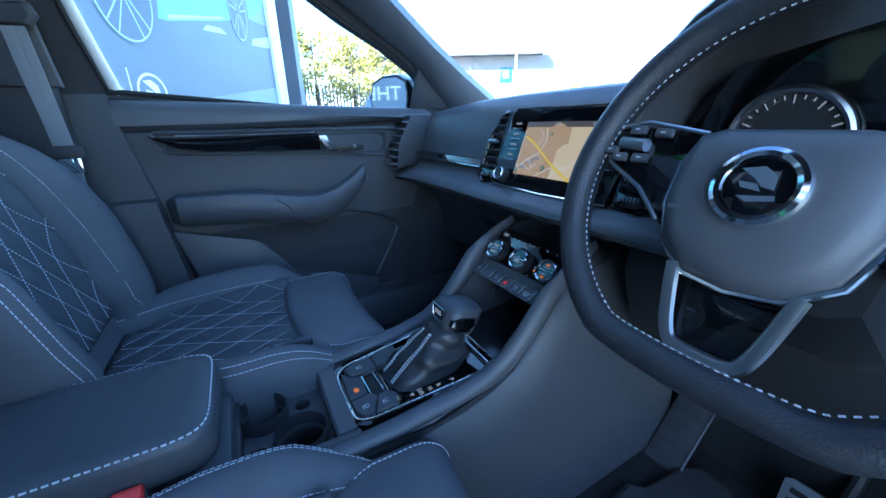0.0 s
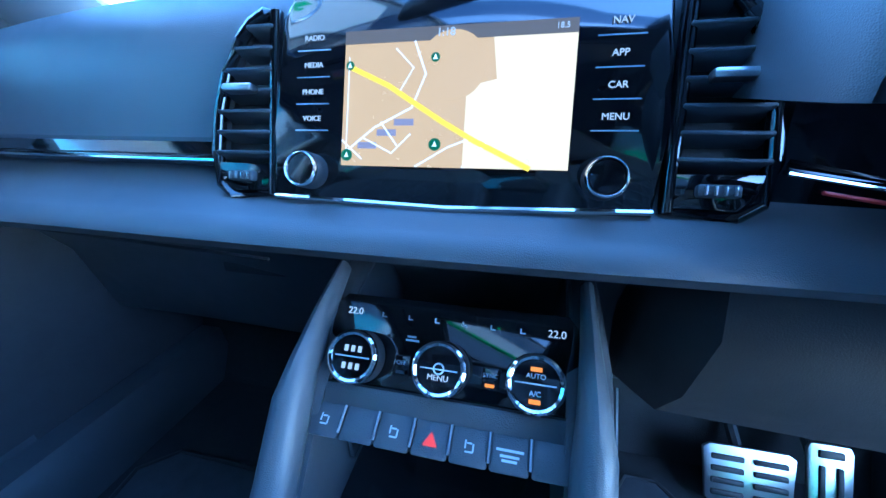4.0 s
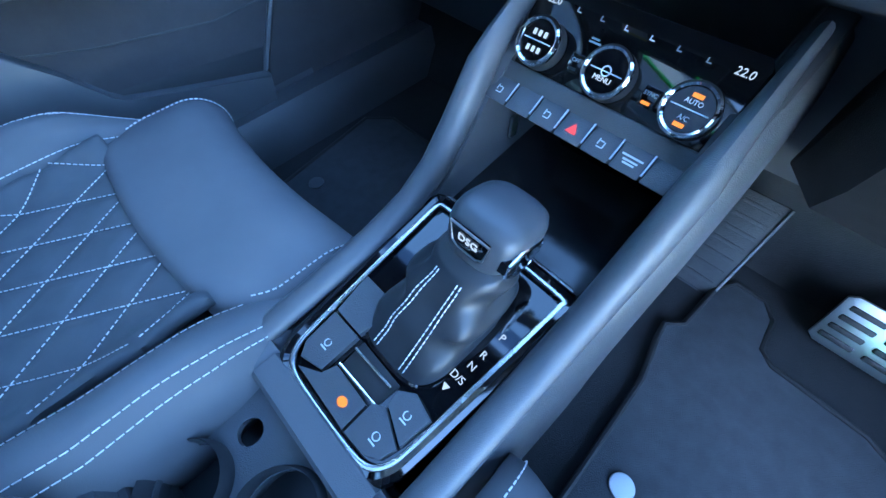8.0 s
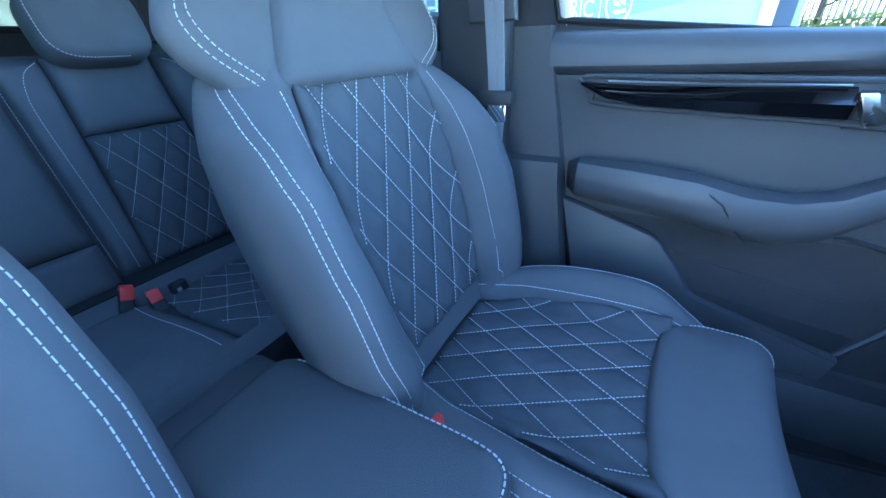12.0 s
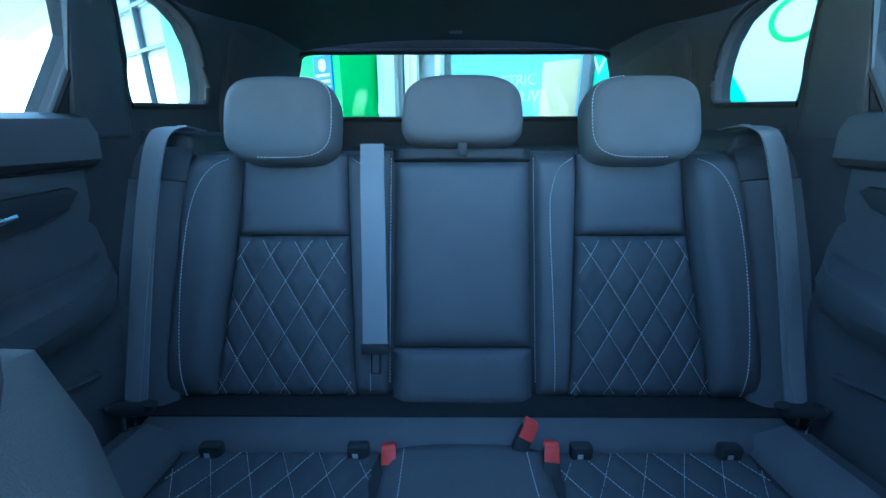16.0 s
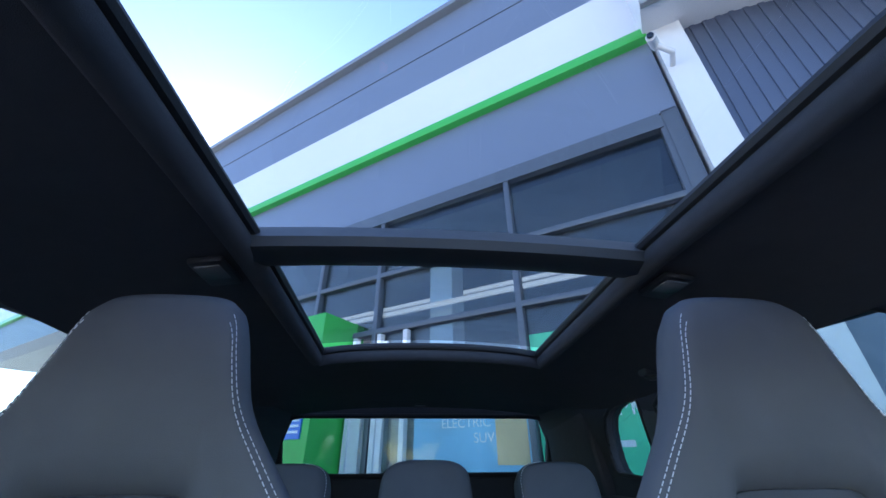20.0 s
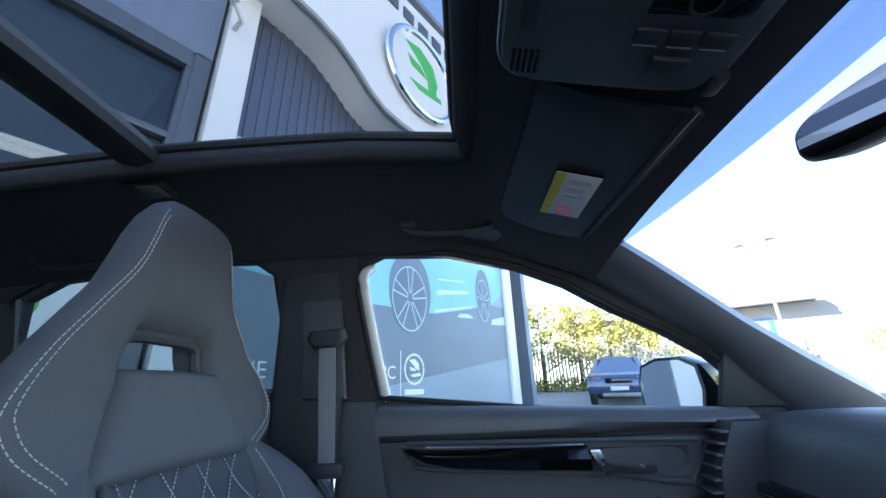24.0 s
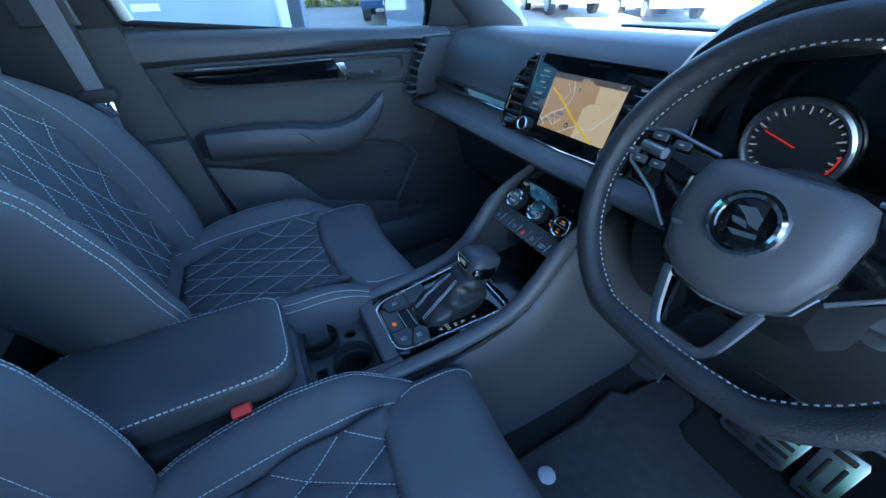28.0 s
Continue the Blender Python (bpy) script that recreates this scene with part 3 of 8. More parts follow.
def build_door(s):
    d = thing("front_door", ("closed" if s < 0 else "wide open") + " front car door, grey plastic panel with gloss black trim", "car door", (0, 0, -0.02), "front doors")
    if s > 0:
        d.matrix_world = HINGE @ pose(0, 0, -0.02)
        part("window_frame", tube([(side_x(z) + 0.03, y, z) for y, z in WIN[:12]], 0.018, 8), RUBBER, d, "black window frame")
        part("outer_skin", hexa([(0.78, -0.05, 0.42), (0.80, 0.76, 0.42), (0.80, 0.78, 1.10), (0.79, -0.17, 1.15), (0.80, -0.05, 0.42), (0.82, 0.76, 0.42), (0.82, 0.78, 1.10), (0.81, -0.17, 1.15)], 0.005), WHITE_PAINT, d, "white painted outer skin")
    P = lambda y, z, off=0.0: Vector((s * (-door_x(y, z) - off), y, z))
    back = lambda z: -0.185 + (1.12 - z) * 0.185
    front = lambda z: 0.66 - 0.10 * smooth(1.0, 0.6, z)
    # main panel
    bm = shell(lambda u, v: (P(back(0.47 + 0.62 * v) + (front(0.47 + 0.62 * v) - back(0.47 + 0.62 * v)) * u, 0.47 + 0.62 * v), Vector((-s, 0, 0))), 24, 24, 0.03)
    part("panel", bm, PLASTIC, d)
    # soft top rail
    rings = []
    for k in range(15):
        f = k / 14
        y = -0.185 + 0.86 * f
        z1 = 1.172 - 0.030 * f
        z0 = 1.092 + 0.02 * f * f
        rings.append([(s * 0.762, y, z0), (s * 0.718, y, z0), (s * 0.700, y, z0 + 0.015), (s * 0.698, y, z1 - 0.03), (s * 0.712, y, z1 - 0.008), (s * 0.735, y, z1), (s * 0.762, y, z1)])
    part("top_rail", loft(rings), SOFT, d, "soft grey top rail")
    # gloss blade and its bevelled surround
    part("trim_surround", tube(curve([P(y, z, 0.004) for y, z in ((-0.125, 1.083), (-0.098, 1.055), (-0.06, 1.035), (0.29, 1.019), (0.490, 0.997), (0.518, 1.004), (0.553, 1.066), (0.543, 1.080), (0.30, 1.085), (-0.115, 1.089))], 4), 0.0055, 8), PLASTIC, d)
    part("blade", loft([[P(y, zc + h, 0.004), P(y, zc + h * 0.1, 0.024), P(y, zc - h * 0.75, 0.022), P(y, zc - h, 0.004), P(y, zc - h, -0.012), P(y, zc + h, -0.012)] for y, zc, h in ((-0.118, 1.076, 0.003), (-0.07, 1.060, 0.014), (0.0, 1.052, 0.020), (0.15, 1.048, 0.024), (0.295, 1.047, 0.027))]), GLOSS, d, "gloss black trim blade")
    part("blade_line", tube([P(-0.07, 1.080, 0.010), P(0.1, 1.077, 0.012), P(0.285, 1.077, 0.010)], 0.0018, 6), SATIN, d, "thin metal line")
    part("handle_bowl", shell(lambda u, v: (P(0.30 + 0.215 * u, 1.008 + 0.062 * v, 0.003 - 0.03 * math.sin(math.pi * u) * math.sin(math.pi * v)), Vector((-s, 0, 0))), 12, 8, 0.004), DARK, d, "dark recessed handle bowl")
    part("handle", loft([[P(y, z + dz, o) for dz, o in ((0.009, 0.012), (0.007, 0.024), (-0.007, 0.024), (-0.009, 0.012))] for y, z in ((0.315, 1.045), (0.335, 1.030), (0.37, 1.026), (0.41, 1.026), (0.432, 1.027))]), BRIGHT, d, "chrome inner door handle")
    part("handle_root", hexa([P(0.293, 1.068, 0.026), P(0.318, 1.068, 0.02), P(0.338, 1.020, 0.024), P(0.318, 1.016, 0.026), P(0.293, 1.068, 0.0), P(0.318, 1.068, 0.0), P(0.338, 1.020, 0.0), P(0.318, 1.016, 0.0)], 0.003), BRIGHT, d)
    # armrest and pull
    rings = []
    for y, z, h, o in ((-0.128, 0.882, 0.028, 0.02), (-0.10, 0.885, 0.042, 0.075), (0.02, 0.882, 0.045, 0.105), (0.12, 0.873, 0.046, 0.110), (0.20, 0.856, 0.045, 0.108), (0.27, 0.850, 0.046, 0.092), (0.33, 0.866, 0.044, 0.080), (0.385, 0.905, 0.038, 0.070), (0.425, 0.945, 0.028, 0.055), (0.44, 0.965, 0.009, 0.02)):
        rings.append([P(y, z - 0.002 + 1.08 * h * a, 0.86 * o * b - 0.003) for a, b in ((0.8, 0.0), (1.0, 0.45), (0.85, 0.85), (0.3, 1.0), (-0.4, 0.95), (-0.9, 0.7), (-1.1, 0.3), (-1.2, 0.0))])
    part("armrest", loft(rings), SOFT, d, "padded door armrest running up into the pull handle")
    part("armrest_seam", tube([P(0.125, 0.906, 0.074), P(0.165, 0.882, 0.093), P(0.200, 0.830, 0.080), P(0.225, 0.800, 0.06)], 0.0018, 6), DARK, d)
    # lower insert and pocket
    ins = [(-0.130, 0.826), (0.070, 0.768), (0.090, 0.755), (0.130, 0.705), (0.168, 0.640), (0.185, 0.628), (0.452, 0.562), (0.44, 0.49), (-0.05, 0.49)]
    part("lower_insert", prism(ins, "x", s * 0.716, s * 0.745, 0.005), SOFT, d, "smooth grey lower insert")
    wall = curve([P(y, z, 0.010) for y, z in ((0.452, 0.566), (0.50, 0.648), (0.545, 0.728), (0.540, 0.752), (0.515, 0.775), (0.44, 0.805), (0.368, 0.820))], 5)
    part("pocket_wall", loft([[p + Vector((s * dx, dy, dz)) for dx, dy, dz in ((0.0, 0.006, 0.0), (-0.004, 0.0, 0.0), (0.0, -0.008, -0.003), (0.03, -0.012, -0.004), (0.03, 0.02, 0.0))] for p in wall]), PLASTIC, d, "moulded rim of the door pocket")
    part("pocket_seam", tube([P(0.07, 0.745, 0.002), P(0.20, 0.712, 0.002), P(0.40, 0.685, 0.002), P(0.50, 0.690, 0.002)], 0.0018, 6), DARK, d)
    part("pocket_floor", hexa([P(0.17, 0.60, 0.006), P(0.45, 0.56, 0.006), P(0.48, 0.62, 0.0), P(0.16, 0.66, 0.0), P(0.17, 0.60, -0.01), P(0.45, 0.56, -0.01), P(0.48, 0.62, -0.01), P(0.16, 0.66, -0.01)], 0.003), DARK, d)
    part("seam", tube([P(back(z) - 0.006, z, 0.004) for z in (1.10, 0.9, 0.7, 0.5)], 0.004, 6), RUBBER, d)
    return d


def build_rear_door(s):
    d = thing("rear_door", "closed rear car door, dark plastic panel with an armrest", "car door", (0, 0, 0.02), "rear doors")
    part("panel", loft([[(s * (x + dx), y, z) for x, z in ((0.715, 0.50), (0.712, 0.70), (0.708, 0.94), (0.718, 1.00), (0.706, 1.10), (0.76, 1.10), (0.76, 0.50))] for y, dx in ((-0.44, 0.0), (-0.60, 0.0), (-0.90, 0.0), (-1.06, 0.004), (-1.13, 0.018))]), SOFT, d)
    rings = []
    for k in range(11):
        y = -0.44 - 0.70 * k / 10
        z = 1.178 + 0.022 * k / 10
        rings.append([(s * 0.76, y, 1.104), (s * 0.712, y, 1.104), (s * 0.692, y, 1.118), (s * 0.688, y, z - 0.035), (s * 0.700, y, z - 0.010), (s * 0.724, y, z), (s * 0.76, y, z)])
    part("top_rail", loft(rings), SOFT, d, "soft grey top rail")
    part("rail_seam", tube([(s * 0.707, y, 1.102) for y in (-0.46, -0.8, -1.12)], 0.003, 6), RUBBER, d)
    bowl = [(-0.80, 1.062), (-0.82, 1.030), (-0.90, 1.014), (-1.00, 1.018), (-1.06, 1.036), (-1.088, 1.062), (-1.075, 1.072)]
    part("handle_bowl", prism(bowl, "x", s * 0.703, s * 0.74, 0.004), DARK, d, "dark recessed handle bowl")
    part("handle", tube(curve([(s * 0.702, -0.83, 1.048), (s * 0.692, -0.86, 1.042), (s * 0.690, -0.93, 1.040), (s * 0.700, -0.97, 1.042)], 4), 0.006, 8), BRIGHT, d, "chrome inner door handle")
    part("armrest", loft([[(s * 0.718, y, z + 0.05), (s * (0.72 - 0.6 * o), y, z + 0.052), (s * (0.715 - o), y, z + 0.036), (s * (0.71 - o), y, z), (s * (0.72 - o * 0.75), y, z - 0.045), (s * 0.718, y, z - 0.07)] for y, z, o in ((-0.48, 0.875, 0.02), (-0.52, 0.87, 0.06), (-0.66, 0.868, 0.085), (-0.85, 0.868, 0.085), (-0.98, 0.872, 0.075), (-1.06, 0.88, 0.05), (-1.10, 0.89, 0.02))]), SOFT, d, "padded rear door armrest")
    part("pocket_rim", tube(curve([(s * 0.706, y, z) for y, z in ((-0.50, 0.60), (-0.56, 0.69), (-0.70, 0.73), (-0.90, 0.74), (-1.02, 0.72))], 5), 0.008, 8), PLASTIC, d, "moulded door pocket rim")


build_floor()
build_mat(1)
build_mat(-1)
build_sides()
build_roof()
build_front_posts()
build_tail()
for s in (-1, 1):
    build_door(s)
    build_rear_door(s)


# ---- dashboard ----
SCREEN = pose(-0.004, 0.550, 0.945, -20)


def dash_ring(x):
    ax = abs(x)
    up = 0.010 * (1 - (ax / 0.73) ** 2)
    bow = 0.035 * (ax / 0.73) ** 2
    pts = [(1.16, 1.06), (1.0, 1.095 + up), (0.80, 1.122 + up), (0.70, 1.128 + up), (0.645, 1.118 + up), (0.616, 1.090), (0.603, 1.045), (0.594, 1.005), (0.588, 0.984), (0.576, 0.964), (0.554, 0.946), (0.524, 0.936), (0.509, 0.929), (0.505, 0.920), (0.516, 0.909), (0.56, 0.901), (0.64, 0.862), (0.685, 0.80), (0.72, 0.66), (0.80, 0.62), (1.05, 0.62), (1.16, 0.8)]
    return [(x, y + bow * (1 if y < 0.9 else 0), z - 0.02 * (ax / 0.73) ** 4) for y, z in pts]


def vent_outline(s):
    """The vent's opening in the plane of the screen: straight beside the screen, bowed outside."""
    return [(s * x, z) for x, z in ((0.156, 0.004), (0.198, 0.003), (0.211, 0.012), (0.217, 0.040), (0.216, 0.075), (0.209, 0.110), (0.196, 0.138), (0.184, 0.152), (0.170, 0.160), (0.160, 0.160))]


def slat_vent(parent, s):
    """A tall curved air vent beside the screen: deep housing, rounded frame, slats, tab and wheel."""
    m = SCREEN
    out = vent_outline(s)
    v = part("air_vent", prism(out, "y", 0.018, 0.05), RUBBER, parent, "tall curved black air vent")
    bmesh_all = lambda bm: bmesh.ops.transform(bm, matrix=m, verts=bm.verts) or bm
    v.data.transform(m)
    fr = bmesh_all(tube([(x, 0.004, z) for x, z in out], 0.0058, 10, 1.0, loop=True))
    part("vent_frame", fr, GLOSS, v, "gloss black rounded frame")
    part("vent_wall", bmesh_all(loft([[(x, y, z) for x, z in out] for y in (0.004, 0.045)], caps=False)), DARK, v)
    edge = lambda z: table(z, (0.012, 0.211), (0.040, 0.217), (0.075, 0.216), (0.110, 0.209), (0.138, 0.196), (0.152, 0.184))
    for i in range(7):
        z = 0.040 + 0.0178 * i
        x0, x1 = 0.159, edge(z) - 0.003
        part("slat", bmesh_all(hexa([(s * x0, -0.003, z + 0.0012), (s * x1, -0.003, z + 0.0012), (s * x1, 0.020, z - 0.004), (s * x0, 0.020, z - 0.004), (s * x0, -0.003, z - 0.0018), (s * x1, -0.003, z - 0.0018), (s * x1, 0.020, z - 0.007), (s * x0, 0.020, z - 0.007)], 0.0008, 1)), PLASTIC, v)
    part("tab", bmesh_all(box(s * 0.186, -0.007, 0.0925, 0.030, 0.012, 0.0075, 0.003)), SATIN, v, "satin vent tab")
    part("lower_face", bmesh_all(prism([(s * x, z) for x, z in ((0.158, 0.007), (0.197, 0.006), (0.208, 0.014), (0.212, 0.031), (0.158, 0.031))], "y", -0.001, 0.02, 0.002)), GLOSS, v, "gloss black lower face")
    wheel = part("wheel", bmesh_all(box(s * 0.184, -0.003, 0.019, 0.026, 0.008, 0.0085, 0.002)), PLASTIC, v, "ribbed vent wheel")
    for k in range(4):
        part("rib", bmesh_all(box(s * (0.1755 + 0.0057 * k), -0.0075, 0.019, 0.0014, 0.003, 0.006, 0.0005)), SATIN, wheel)
    return v


def knob(parent, m, r, h, ringmat=CHROME, label="chrome-ringed rotary knob", face=GLOSS, w=0.24):
    k = part("knob", disc(r, h * 0.8, 36, r * 0.08, m), DARK, parent, label)
    part("knob_ring", ring(r * 0.88, r * w, h * 0.35, 40, m @ Matrix.Translation((0, 0, h * 0.68))), ringmat, k)
    part("knob_face", disc(r * 0.76, 0.002, 36, 0, m @ Matrix.Translation((0, 0, h * 0.8))), face, k)
    return k


def build_dash():
    d = thing("dashboard", "dark grey soft-skinned dashboard with gloss black strip", "dashboard")
    part("body", loft([dash_ring(-0.745 + 1.49 * k / 40) for k in range(41)]), SOFT, d, angle=50)
    # trim strip on the passenger side
    for x0, x1 in ((-0.69, -0.222), (0.222, 0.335)):
        part("trim_strip", loft([[(x, 0.570 + 0.035 * (x / 0.73) ** 2 + dy, 0.978 + dz - (0.16 * (x - 0.222) if x > 0 else 0)) for dy, dz in ((0.03, 0.014), (0.0, 0.012), (-0.008, 0.002), (-0.002, -0.010), (0.03, -0.012))] for x in [x0 + (x1 - x0) * k / 14 for k in range(15)]]), GLOSS, d, "gloss black trim strip")
        part("chrome_line", tube([(x, 0.5625 + 0.035 * (x / 0.73) ** 2, 0.9745 - (0.16 * (x - 0.222) if x > 0 else 0)) for x in [x0 + (x1 - x0) * k / 14 for k in range(15)]], 0.0016, 6), CHROME, d)
    part("red_line", tube([(0.245, 0.566, 0.9625), (0.330, 0.570, 0.949)], 0.0016, 6), RED, d, "thin red trim line")
    part("glovebox_seam", tube([(-0.66, 0.62, 0.876), (-0.62, 0.605, 0.872), (-0.2, 0.575, 0.872)], 0.002, 6), DARK, d)
    part("glovebox_handle", box(-0.33, 0.70, 0.79, 0.12, 0.012, 0.02, 0.004), DARK, d)
    part("speaker_grille", box(0.0, 0.86, 1.139, 0.30, 0.10, 0.006, 0.002), PLASTIC, d, "low grille in the dashboard top")
    for s in (-1, 1):
        v = part("end_vent", prism([(0.520, 0.935), (0.62, 0.945), (0.68, 1.05), (0.66, 1.10), (0.580, 1.100), (0.535, 1.02)], "x", s * 0.648, s * 0.712, 0.006), DARK, d, "narrow black air vent at the dash end")
        for k in range(7):
            f = k / 6
            y, z = 0.520 + 0.052 * f, 0.950 + 0.130 * f
            part("slat", box(s * 0.680, y - 0.006, z, 0.058, 0.030, 0.0055, 0.0015, 1), SOFT, v)
    # instrument hood
    hood = []
    for k in range(17):
        a = math.pi * k / 16
        cx, cz = 0.42 + 0.215 * math.cos(a), 1.02 + 0.180 * min(1, math.sin(a) * 1.12) ** 0.8
        hood.append((cx, cz))
    rings = [[(0.42 + (x - 0.42) * q, y, 1.02 + (z - 1.02) * q) for x, z in hood] + [(0.42 + (x - 0.42) * (q + w), y, 1.02 + (z - 1.02) * (q + w)) for x, z in reversed(hood)] for y, q, w in ((0.50, 0.97, 0.03), (0.49, 0.985, 0.03), (0.50, 1.0, 0.05), (0.58, 1.0, 0.07), (0.68, 0.98, 0.06), (0.82, 0.80, 0.05))]
    part("instrument_hood", loft(rings, caps=False), SOFT, d, "arched hood over the instruments")
    face = part("instrument_panel", prism([(0.22, 0.90), (0.62, 0.90), (0.625, 1.02), (0.56, 1.13), (0.42, 1.16), (0.28, 1.13), (0.215, 1.02)], "y", 0.568, 0.585), GLOSS, d, "black instrument panel")
    for x in (0.338, 0.508):
        m = Matrix.Translation((x, 0.567, 1.052)) @ Matrix.Rotation(radians(90), 4, "X")
        dial = part("dial", disc(0.046, 0.006, 40, 0, m), DARK, face, "round dial")
        part("dial_ring", ring(0.050, 0.009, 0.012, 48, m), SATIN, face, "bright dial ring")
        tick = bmesh.new()
        for k in range(25):
            a = radians(225 - 270 * k / 24)
            q = m @ Matrix.Rotation(a, 4, "Z")
            L = 0.008 if k % 3 == 0 else 0.004
            vs = [tick.verts.new(q @ Vector(p)) for p in ((0.044 - L, -0.0007, 0.0065), (0.044, -0.0007, 0.0065), (0.044, 0.0007, 0.0065), (0.044 - L, 0.0007, 0.0065))]
            tick.faces.new(vs)
        line_stuff("dial_marks", tick, LIT, face)
        part("needle", box(-0.016, 0.0, 0.008, 0.036, 0.0016, 0.001, m=m @ Matrix.Rotation(radians(-18), 4, "Z")), REDLAMP, face, "red needle")
        arc = tube([m @ Vector((0.043 * math.cos(radians(a)), 0.043 * math.sin(radians(a)), 0.0065)) for a in range(-40, 8, 6)], 0.0012, 6)
        part("red_zone", arc, REDLAMP, face)
    part("info_display", box(0.423, 0.566, 1.03, 0.030, 0.003, 0.09, 0.001), GLOSS, face)
    # steering column and knee panel
    part("column_shroud", loft([[(0.414 + a * w, y, zc + b * h) for a, b in ((-1, 0.3), (-0.7, 1), (0.7, 1), (1, 0.3), (0.85, -0.8), (0.5, -1), (-0.5, -1), (-0.85, -0.8))] for y, zc, w, h in ((0.42, 0.985, 0.052, 0.05), (0.47, 0.955, 0.066, 0.075), (0.58, 0.93, 0.085, 0.095), (0.68, 0.91, 0.09, 0.10))]), KNEE, d, "black steering column cover")
    part("knee_panel", loft([[(x, 0.545 + dy, 0.90), (x, 0.535 + dy, 0.86), (x, 0.565 + dy, 0.78), (x, 0.61 + dy, 0.72), (x, 0.68, 0.71), (x, 0.72, 0.90)] for x, dy in ((0.165, 0.05), (0.20, 0.0), (0.40, -0.01), (0.62, 0.0), (0.74, 0.04))]), KNEE, d, "dark panel under the steering column")
    part("knee_edge", tube([(0.25, 0.575, 0.775), (0.28, 0.60, 0.735), (0.42, 0.605, 0.72), (0.68, 0.61, 0.72)], 0.004, 8), SATIN, d)
    b = part("start_button", disc(0.019, 0.008, 32, 0.002, Matrix.Translation((0.492, 0.545, 0.905)) @ Matrix.Rotation(radians(70), 4, "X")), SATIN, d, "round silver start button")
    part("button_mark", box(0.492, 0.5355, 0.908, 0.016, 0.0008, 0.006, m=None), MARK, b)
    # stalks
    for x0, x1, z in ((0.35, 0.25, 1.0), (0.48, 0.58, 1.0)):
        part("stalk", loft([[Vector((x0 + (x1 - x0) * f, 0.455 - 0.01 * f, z + 0.02 * f)) + Vector((0, math.cos(a) * r * 0.6, math.sin(a) * r)) for a in (k * math.pi / 4 for k in range(8))] for f, r in ((0, 0.009), (0.5, 0.010), (0.6, 0.017), (0.95, 0.019), (1.0, 0.012))]), DARK, d, "black control stalk")
    return d


def build_screen(dash):
    u = thing("infotainment_unit", "gloss black touchscreen unit showing a navigation map", "touchscreen", (-0.004, 0.550, 0.945), rot=(-20, 0, 0))
    # local: x across, y into the dash, z up the face
    part("bezel", prism([(-0.150, 0.0), (0.146, 0.0), (0.152, 0.06), (0.148, 0.15), (0.138, 0.166), (-0.138, 0.166), (-0.148, 0.15), (-0.152, 0.06)], "y", -0.004, 0.035, 0.003), GLOSS, u)
    part("edge_line", tube([(-0.150, -0.003, 0.003), (0.0, -0.004, -0.001), (0.146, -0.003, 0.003)], 0.0022, 6), CHROME, u)
    scr = mat("lit_map_ground", (0.85, 0.50, 0.22), 0.25, emit=0.036, vary=0.05, vsize=25)
    W, z0, z1 = 0.0885, 0.030, 0.135
    s = part("screen", box(0, -0.0045, (z0 + z1) / 2, 2 * W, 0.001, z1 - z0, 0), scr, u, "lit map display")
    lo = mat("lit_map_pale", (0.92, 0.66, 0.36), 0.3, emit=0.048, vary=0.03)
    ye = mat("lit_route_yellow", (1.0, 0.66, 0.03), 0.3, emit=0.052, vary=0.02)
    wh = mat("lit_road_white", (0.95, 0.95, 0.92), 0.3, emit=0.052, vary=0.0)
    pu = mat("lit_block_mauve", (0.52, 0.44, 0.52), 0.3, emit=0.024, vary=0.0)
    gr = mat("lit_marker_green", (0.05, 0.22, 0.09), 0.3, emit=0.024, vary=0.0)
    dk = mat("lit_status_bar", (0.30, 0.24, 0.20), 0.3, emit=0.02, vary=0.0)
    Y = -0.0054
    part("map_area", prism([(0.012, z0), (W, z0), (W, z1 - 0.010), (0.03, z1 - 0.010), (0.034, z1 - 0.04), (0.012, z0 + 0.06)], "y", Y, Y + 0.0004), lo, s)
    part("status_bar", box(0, Y, z1 - 0.005, 2 * W, 0.0006, 0.010), dk, s)
    part("inset_circle", disc(0.026, 0.0005, 32, 0, Matrix.Translation((0.0, Y, z0 + 0.076)) @ Matrix.Rotation(radians(90), 4, "X")), scr, s)

    def road(pts, w, m, y=-0.0061):
        part("map_line", prism_strip(pts, w, y), m, s)
    road([(-0.085, z0 + 0.078), (-0.05, z0 + 0.062), (-0.005, z0 + 0.034), (0.02, z0 + 0.02), (0.062, z0)], 0.0040, ye, -0.0064)
    road([(0.012, z0), (0.03, z0 + 0.019), (0.05, z0 + 0.024), (0.07, z0 + 0.045), (0.085, z0 + 0.065)], 0.0014, wh)
    road([(-0.085, z0 + 0.010), (-0.06, z0 + 0.030), (-0.03, z0 + 0.045), (-0.02, z0 + 0.07), (-0.03, z0 + 0.095)], 0.0014, wh)
    road([(-0.088, z0 + 0.02), (-0.07, z0 + 0.005)], 0.0012, wh)
    road([(-0.07, z0 + 0.022), (-0.045, z0 + 0.01), (-0.03, z0 + 0.025)], 0.0012, wh)
    road([(-0.055, z0 + 0.034), (-0.04, z0 + 0.015)], 0.0012, wh)
    road([(-0.025, z0 + 0.0), (0.0, z0 + 0.015), (0.018, z0 + 0.022)], 0.0012, wh)
    road([(-0.04, z0 + 0.058), (-0.03, z0 + 0.075), (-0.045, z0 + 0.09)], 0.0010, wh)
    road([(-0.084, z0 + 0.012), (-0.084, z0 + 0.085)], 0.0008, wh)
